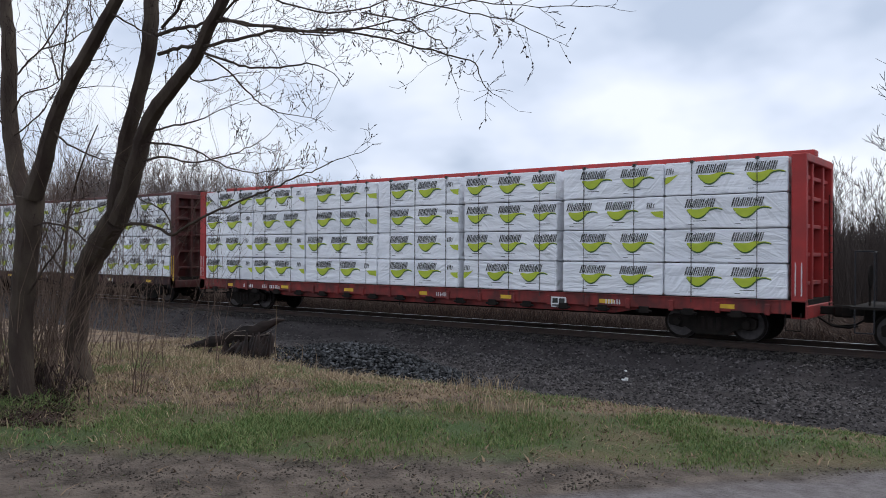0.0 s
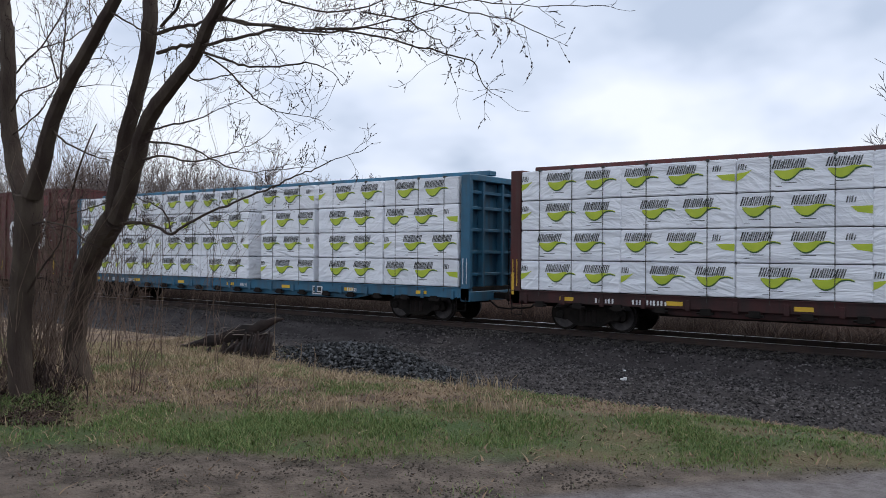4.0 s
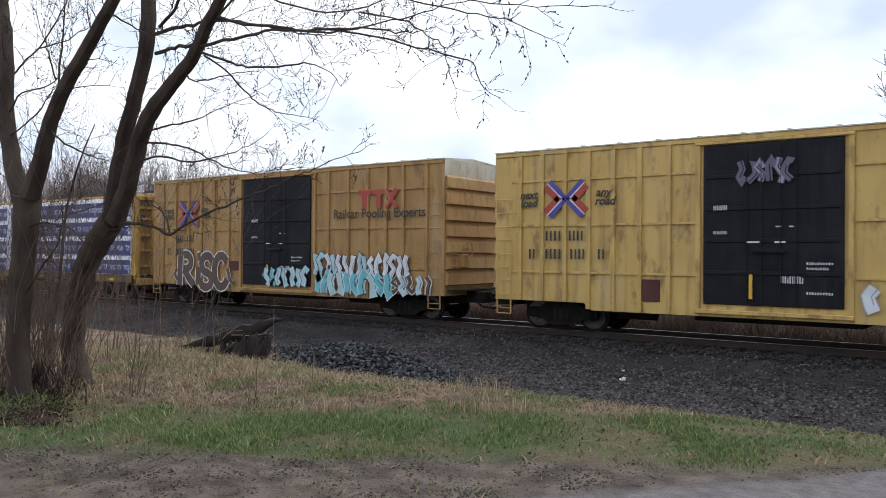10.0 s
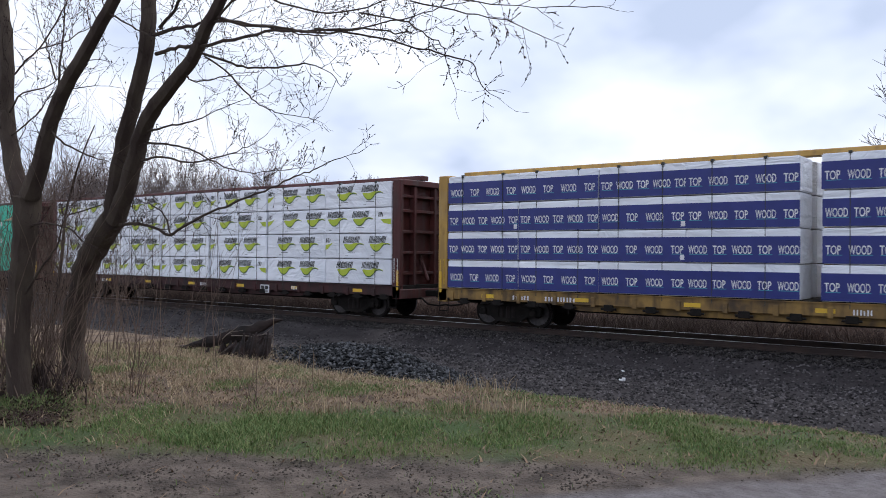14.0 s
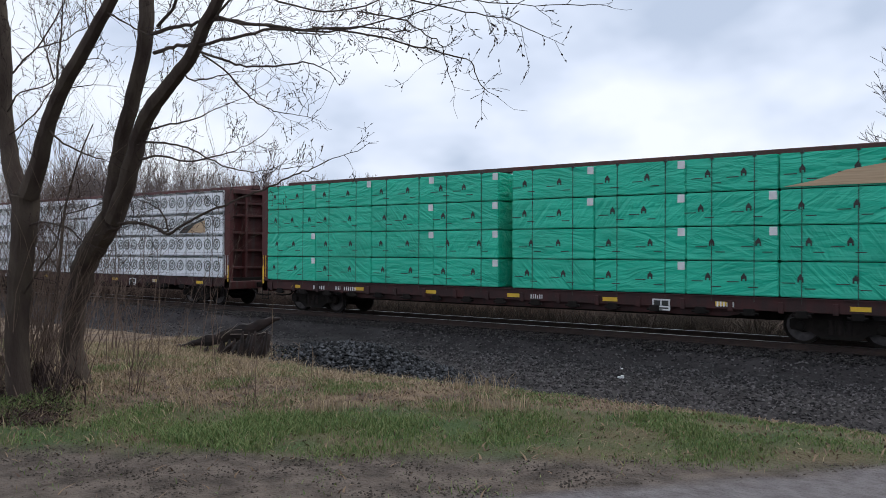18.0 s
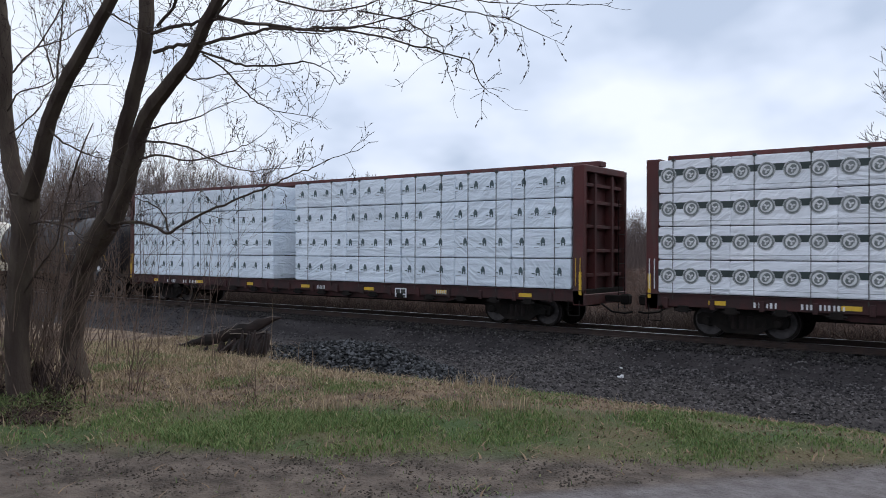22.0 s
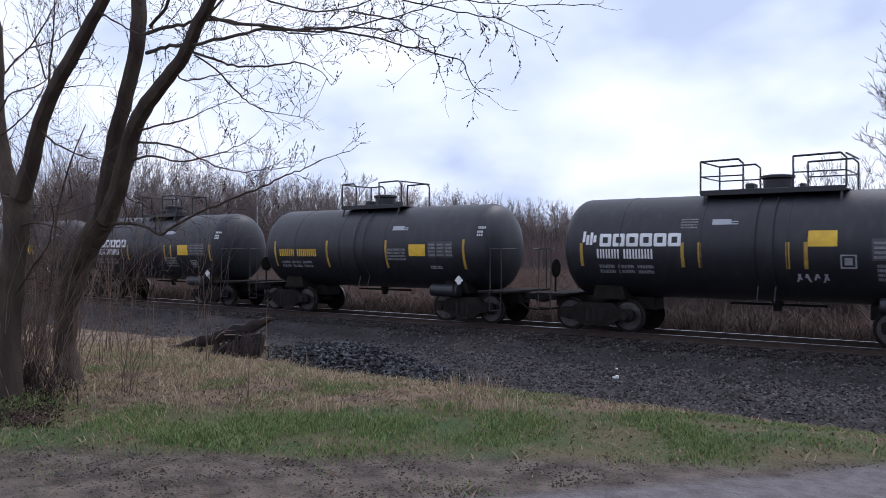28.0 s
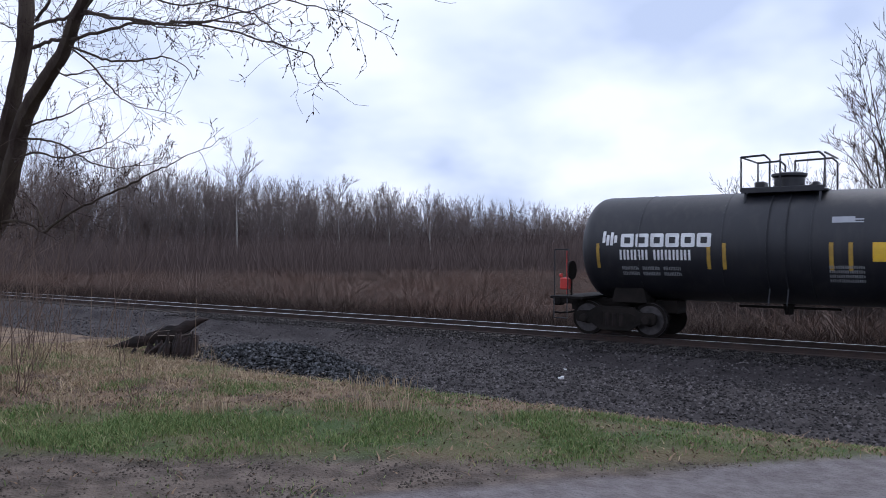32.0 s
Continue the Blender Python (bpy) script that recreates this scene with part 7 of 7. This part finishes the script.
def blades(name, label, n, weight, h0, h1, wide, mat, seed, bend=0.35, spots=None):
    """Blades of two faces, set by chance where weight() favours them, or round the given spots."""
    rng = np.random.default_rng(seed)
    if spots is None:
        x, y = rng.uniform(-14.5, 0.9, n * 14), rng.uniform(-20.3, -10.2, n * 14)
    else:
        c = np.array(spots)[rng.integers(len(spots), size=n)]
        x, y = c[:, 0] + rng.normal(0, 0.10, n), c[:, 1] + rng.normal(0, 0.10, n)
    zn = bank(x, y)
    w, f = weight(x, zn)
    ok = np.flatnonzero(rng.random(len(x)) < w)[:n]
    x, y, z, f = x[ok], y[ok], zn[4][ok], f[ok]
    n = len(x)
    h = rng.uniform(h0, h1, n) * f
    a = rng.uniform(0, 6.28, n)
    o = np.zeros(n)
    u = np.stack([np.cos(a), np.sin(a), o], 1) * (wide * rng.uniform(0.6, 1.3, n))[:, None]
    l = np.stack([rng.normal(0, bend, n) * h, rng.normal(0, bend, n) * h, o], 1)
    p = np.stack([x, y, z - 0.01], 1)
    m = p + l * 0.35 + np.stack([o, o, h * 0.6], 1)
    e = p + l + np.stack([o, o, h * rng.uniform(0.75, 1.0, n)], 1)
    V = np.stack([p - u, p + u, m - u * 0.7, m + u * 0.7, e - u * 0.15, e + u * 0.15], 1).reshape(-1, 3)
    k = np.arange(n)[:, None] * 6
    F4 = np.concatenate([k + (0, 1, 3, 2), k + (2, 3, 5, 4)])
    me = bpy.data.meshes.new(name)
    me.vertices.add(len(V))
    me.vertices.foreach_set("co", V.ravel())
    me.loops.add(F4.size)
    me.loops.foreach_set("vertex_index", F4.ravel())
    me.polygons.add(len(F4))
    me.polygons.foreach_set("loop_start", np.arange(0, F4.size, 4))
    me.update(calc_edges=True)
    me.materials.append(mat)
    return tagged(new(name, me), label, "grass", kind="stuff")


M_GRASS = island("spring_grass", [(0.05, 0.118, 0.031), (0.21, 0.23, 0.09), (0.093, 0.174, 0.045)], 0.7)
M_DRY = island("dry_grass", [(0.135, 0.096, 0.06), (0.46, 0.355, 0.225), (0.24, 0.175, 0.11)], 0.85)
M_LITTER = island("brown_leaf_litter", [(0.075, 0.047, 0.036), (0.24, 0.165, 0.105), (0.13, 0.088, 0.063)], 0.9)


def green(x, zn):
    st, rd, tr, dr, z, n1, n2, n3 = zn
    w = (1 - st) * (1 - 0.995 * rd) * (1 - tr) * (1 - 0.8 * dr)
    thin = ((x + 5) / 4).clip(0, 1)
    return w * (1 - 0.55 * thin) * (0.06 + 1.9 * np.maximum(0, n1 + 0.1)), (1 - 0.35 * thin) * (0.7 + 0.6 * np.maximum(0, n2 + 0.3))


def straw(x, zn):
    st, rd, tr, dr, z, n1, n2, n3 = zn
    lf = 1 - ((x + 8.5) / 4.5).clip(0, 1)
    return (1 - st) * (1 - rd) * (1 - tr) * (0.10 + 0.9 * dr * (0.25 + 0.75 * lf)) * (0.3 + 1.2 * np.maximum(0, n3 + 0.3)), 0.6 + 0.6 * lf


def fallen(x, zn):
    st, rd, tr, dr, z, n1, n2, n3 = zn
    return (1 - st) * (1 - tr) * (1 - 0.85 * rd) * (0.35 + 0.65 * dr), np.ones(len(x))


def sprout(x, zn):
    st, rd, tr, dr, z, n1, n2, n3 = zn
    return rd * (1 - tr) * np.maximum(0, n2 + 0.05) * np.maximum(0, n1 + 0.2) * 2, np.ones(len(x))


def everywhere(x, zn):
    return np.ones(len(x)) * 2, np.ones(len(x))


TUFTS = ((-5.51, -16.77), (-5.4, -16.7), (-5.06, -14.43), (-5.2, -14.5), (-5.35, -14.7), (-4.3, -15.8), (-3.95, -15.7), (-4.6, -15.9), (-6.5, -17.4), (-9.2, -15.6), (-10.0, -14.6), (-8.6, -15.2), (-10.8, -15.4), (-3.2, -15.2))
blades("grass", "fresh green spring grass along the roadside", 105000, green, 0.02, 0.085, 0.0038, M_GRASS, 8, 0.45)
blades("dry_grass", "matted straw coloured grass of last year", 30000, straw, 0.03, 0.12, 0.0035, M_DRY, 9, 0.8)
blades("grass_tufts", "upright tufts of pale dry grass", 520, everywhere, 0.10, 0.27, 0.004, M_DRY, 10, 0.28, TUFTS)
blades("dirt_sprouts", "low green shoots in the bare soil by the road", 9000, sprout, 0.015, 0.05, 0.0045, M_GRASS, 12, 0.8)
MOULD = tuple((-8.55 + 0.24 * (i % 7) - 0.25 * (i // 7), -17.55 - 0.17 * (i % 7) - 0.06 * (i // 7)) for i in range(28))
blades("leaf_mould", "dark brown leaf mould heaped at the trunks' feet", 7000, everywhere, 0.02, 0.06, 0.012, island("dark_leaf_mould", [(0.022, 0.013, 0.011), (0.075, 0.048, 0.036), (0.04, 0.025, 0.02)], 0.95), 13, 1.4, MOULD)
blades("leaf_litter", "brown leaves and stems lying flat on the bank", 30000, fallen, 0.02, 0.05, 0.009, M_LITTER, 11, 1.6)


# ---- the far side: brush, woods, single trees ----
def undergrowth(name, label, places, stems, wide, seed, mat, spread_=0.6, lean_=0.5):
    """Many leaning stems round each place of (x, y, foot, height)."""
    rng = np.random.default_rng(seed)
    n = len(places) * stems
    base = np.repeat(np.array(places), stems, 0)
    h = base[:, 3] * rng.uniform(0.4, 1.1, n)
    p = np.stack([base[:, 0] + rng.normal(0, spread_, n), base[:, 1] + rng.normal(0, spread_, n), base[:, 2] - 0.1], 1)
    lean = np.stack([rng.normal(0, lean_, n) * h, rng.normal(0, lean_, n) * h, np.zeros(n)], 1)
    u = np.outer(rng.uniform(0.5, 1.3, n), (0.8, 0.6, 0)) * (wide * (1 + base[:, 1:2] / 60))
    up = np.stack([0 * h, 0 * h, h], 1)
    m, e = p + lean * 0.4 + up * 0.55, p + lean + up
    V = np.stack([p - u, p + u, m - u * 0.7, m + u * 0.7, e - u * 0.3, e + u * 0.3], 1).reshape(-1, 3)
    k = np.arange(n)[:, None] * 6
    F4 = np.concatenate([k + (0, 1, 3, 2), k + (2, 3, 5, 4)])
    me = bpy.data.meshes.new(name)
    me.vertices.add(len(V))
    me.vertices.foreach_set("co", V.ravel())
    me.loops.add(F4.size)
    me.loops.foreach_set("vertex_index", F4.ravel())
    me.polygons.add(len(F4))
    me.polygons.foreach_set("loop_start", np.arange(0, F4.size, 4))
    me.update(calc_edges=True)
    me.materials.append(mat)
    return tagged(new(name, me), label, "brush", kind="stuff")


rb2 = np.random.default_rng(31)
field = []
for _ in range(6500):
    x, y = rb2.uniform(-150, 30), 6 + 74 * rb2.random() ** 1.4
    field.append((x, y, ground_z(x, y), rb2.uniform(0.9, 2.1) * (0.85 + 0.4 * noise.noise((x * 0.09, y * 0.09, 1)))))
M_BRUSH2 = island("grey_brown_brush_stems", [(0.08, 0.057, 0.047), (0.14, 0.104, 0.084), (0.108, 0.08, 0.066)], 0.95)
for odd in (0, 1):
    undergrowth("brush", "dense reddish brown leafless brush beyond the railway" if odd else "dense grey brown leafless brush beyond the railway", [q for q in field if (noise.noise((q[0] * 0.13, q[1] * 0.13, 6)) + rb2.normal(0, 0.12) > 0) == bool(odd)], 40, 0.009, 3 + 2 * odd, (M_BRUSH2, M_BRUSH)[odd], 0.8, 1.15)
# dead weeds coloured darker than the brush, to carry the shade beneath the cars
verge = []
for _ in range(2600):
    x, y = rb2.uniform(-80, 14), rb2.uniform(3.5, 7.5)
    verge.append((x, y, ground_z(x, y), rb2.uniform(0.45, 1.3)))
undergrowth("brush", "low dry weeds along the far edge of the ballast", verge, 20, 0.007, 4, island("shade_toned_dead_weeds", [(0.026, 0.018, 0.015), (0.042, 0.028, 0.022), (0.06, 0.042, 0.034)], 0.95), 0.35, 0.6)


def bare_tree(b, x, y, z, h, seed, r0, spread_=0.5, fine=0.025, levels=3, lean=0.0):
    """A leafless tree of straight tapering pieces."""
    rn = random.Random(seed)

    def grow(p, d, length, r, lev):
        n = 3 if lev == levels else 2
        for i in range(n):
            d2 = (d + Vector((rn.gauss(0, 0.10), rn.gauss(0, 0.10), rn.gauss(0.04, 0.07)))).normalized()
            q = p + d2 * (length / n)
            b.rod(p, q, max(r, fine * 0.6), max(r * 0.72, fine * 0.5), 4 if lev == levels else 3)
            if lev > 0:
                for _ in range(3 if lev < levels else (2 if i == 0 else 4)):
                    s = d2.orthogonal().normalized()
                    s.rotate(Matrix.Rotation(rn.uniform(0, 6.28), 3, d2))
                    if lev == levels and i == 0 and rn.random() < 0.6:
                        continue
                    grow(q, (d2 + s * spread_ * rn.uniform(0.7, 1.5) + Vector((0, 0, 0.25))).normalized(), length * rn.uniform(0.3, 0.5), r * 0.42, lev - 1)
            p, d, r = q, d2, r * 0.72

    grow(Vector((x, y, z - 0.2)), Vector((lean, 0, 1)).normalized(), h, r0, levels)


# three wood blocks made of a few grown forms, set out along the far edge of the field
def wood(name, label, spots, forms, seed):
    rng = np.random.default_rng(seed)
    stock = []
    for k in range(forms):
        b = Build()
        bare_tree(b, 0, 0, 0, 1.0, 100 + 13 * k + seed, 0.0085, 0.42 + 0.05 * (k % 3), 0.0026, 3)
        q = [f for f in b.f if len(f) == 4]
        stock.append((np.array(b.v), np.array(q)))
    vs, fs = [], []
    k = 0
    for x, y, h in spots:
        v, f = stock[rng.integers(forms)]
        a = rng.uniform(0, 6.28)
        c, s = math.cos(a) * h * 0.82, math.sin(a) * h * 0.82
        vs.append(np.stack([v[:, 0] * c - v[:, 1] * s + x, v[:, 0] * s + v[:, 1] * c + y, v[:, 2] * h - 1.0], 1))
        fs.append(f + k)
        k += len(v)
    me = bpy.data.meshes.new(name)
    V, Fq = np.concatenate(vs), np.concatenate(fs)
    me.vertices.add(len(V))
    me.vertices.foreach_set("co", V.ravel())
    me.loops.add(Fq.size)
    me.loops.foreach_set("vertex_index", Fq.ravel())
    me.polygons.add(len(Fq))
    me.polygons.foreach_set("loop_start", np.arange(0, Fq.size, 4))
    me.update(calc_edges=True)
    me.materials.append(M_FARBARK)
    return tagged(new(name, me), label, "woods", kind="stuff")


rw = np.random.default_rng(77)
edge = [(-150, 2, 14), (-107, 30, 13.6), (-92, 45, 13.2), (-82, 57, 12.2), (-75, 72, 11.2), (-68, 92, 10.8), (-62, 112, 10.2), (-52, 150, 9.5), (-30, 175, 10), (5, 185, 11), (40, 180, 12)]
spots = []
for _ in range(1350):
    u = rw.uniform(0, len(edge) - 1.001)
    i = int(u)
    t = u - i
    a, c = edge[i], edge[i + 1]
    back = rw.exponential(16)
    x, y, h = a[0] + (c[0] - a[0]) * t, a[1] + (c[1] - a[1]) * t, a[2] + (c[2] - a[2]) * t
    dx, dy = x, y + 22
    n = math.hypot(dx, dy)
    spots.append((x + dx / n * back, y + dy / n * back, h * rw.uniform(0.48, 0.80) * (1 + back / 200)))
for _ in range(140):
    u = rw.random()
    back = rw.exponential(12)
    spots.append((-150 + 60 * u - back * 0.8, 2 + 45 * u + back * 0.5, rw.uniform(8.0, 13.0)))
wood("far_woods", "leafless grey brown woods along the far edge of the field", spots, 9, 3)
under = []
for _ in range(6500):
    u = rw.uniform(0, len(edge) - 1.001)
    i = int(u)
    t = u - i
    a, c = edge[i], edge[i + 1]
    x, y = a[0] + (c[0] - a[0]) * t, a[1] + (c[1] - a[1]) * t
    n = math.hypot(x, y + 22)
    back = rw.uniform(-14, 22)
    under.append((x + x / n * back, y + (y + 22) / n * back, -1.3, 5.0 + 0.14 * back + rw.uniform(-1.8, 2.2)))


M_UNDER = island("dark_wood_undergrowth", [(0.088, 0.064, 0.057), (0.16, 0.12, 0.107), (0.118, 0.087, 0.078)], 0.95)
undergrowth("wood_edge_brush", "dense leafless undergrowth in front of the woods", under, 30, 0.016, 19, M_UNDER, 1.1, 0.26)

for x, y, h, pale in ((-86, 51.5, 15.5, 1), (-75.5, 71, 11.5, 1), (-72.5, 77, 11.0, 1), (-99, 36, 13, 0), (-79, 64, 12.2, 1)):
    bt = tagged(new("tree"), "slim pale birch standing out of the woods" if pale else "tall bare tree at the edge of the woods", "tree", "trees of the woods' edge")
    bt.location = (x, y, -1.2)
    tb = Build()
    tube(tb, [(0, 0, 0, 0.16), (0.1, 0, h * 0.3, 0.13), (-0.05, 0, h * 0.6, 0.08), (0.05, 0, h * 0.95, 0.03)], 8)
    part("trunk", tb, M_BIRCH if pale else M_BARK, bt, smooth=True)
    cb = Build()
    for k in range(12):
        zz = h * (0.45 + 0.045 * k)
        bare_tree(cb, 0, 0, zz, h * 0.22, 300 + k + int(h * 10), 0.035, 0.5, 0.03, 2, rt.gauss(0, 0.8))
    part("crown", cb, M_FARBARK, bt)

# the tree and the scrub at the crossing end
M_SCRUB = island("dark_scrub_branches", [(0.038, 0.029, 0.026), (0.082, 0.065, 0.058), (0.055, 0.043, 0.038)], 0.95)
edge_tree = tagged(new("tree"), "spreading bare tree beyond the railway", "tree", "trees beyond the railway")
edge_tree.location = (-4.4, 25, -1.1)
for k, (dx, dz, ln, r) in enumerate(((-0.08, 1, 8.7, 0.16), (-0.34, 1, 7.5, 0.10), (-0.2, 1, 8.1, 0.11), (0.35, 1, 8, 0.12))):
    b = Build()
    bare_tree(b, 0, 0, 0.0 if k == 0 else 1.8, ln, 510 + k, r, 0.62, 0.02, 3, dx)
    part("limb", b, M_TWIG, edge_tree)
scrub = []
for _ in range(700):
    x, y = rb2.uniform(-15, 9), rb2.uniform(15, 30)
    scrub.append((x, y, ground_z(x, y), rb2.uniform(3.0, 5.2) * (0.72 + 0.38 * smooth(-15, -7, x))))
undergrowth("brush", "dense dark leafless scrub beyond the railway", scrub, 60, 0.007, 23, M_SCRUB, 0.7, 0.30)
for k, (x, y, h) in enumerate(((-8.6, 21, 5.0), (-7.2, 19, 5.0), (-5.6, 20, 5.0), (-11.0, 25, 4.8), (-3.4, 21, 5.4), (2.2, 18, 6.0), (-10.2, 20, 4.6), (-12.4, 23, 4.2))):
    sh = tagged(new("small_tree"), "bushy bare small tree beyond the railway", "tree", "scrub beyond the railway")
    sh.location = (x, y, -1.15)
    b = Build()
    for j in range(4):
        bare_tree(b, 0.3 * math.cos(j * 1.7), 0.3 * math.sin(j * 1.7), 0, h * (0.8 + 0.07 * j), 700 + 9 * k + j, 0.045, 0.5, 0.012, 3, rt.gauss(0, 0.22))
    part("crown", b, M_SCRUB, sh)


# ---- what moves: the train rolls by at one speed, its wheels turn ----
def motions():
    beats = [0, 0.1] + list(range(1, 32)) + [31.9, 32]
    starts = {}
    for car, mid in cars:
        starts[car] = mid
        walk(car, [(t, pose(mid + SPEED * t, 0, 0)) for t in beats])
    step = 1.0 / 15
    for car, axle in spinning:
        t0 = max(0.0, (-40 - starts[car]) / SPEED)
        t1 = min(32.0, (6 - starts[car]) / SPEED)
        rows, x = [(0.0, 0.0)], axle.location
        k = 0
        while t0 + k * step < t1:
            t = t0 + k * step
            if t > 0.02:
                rows.append((t, math.degrees(SPEED * step * k / WHEEL_R)))
            k += 1
        if rows[-1][0] < 31.9:
            rows.append((32.0, rows[-1][1]))
        walk(axle, [(t, pose(x[0], x[1], x[2], 0, a % 360, 0)) for t, a in rows])


motions()
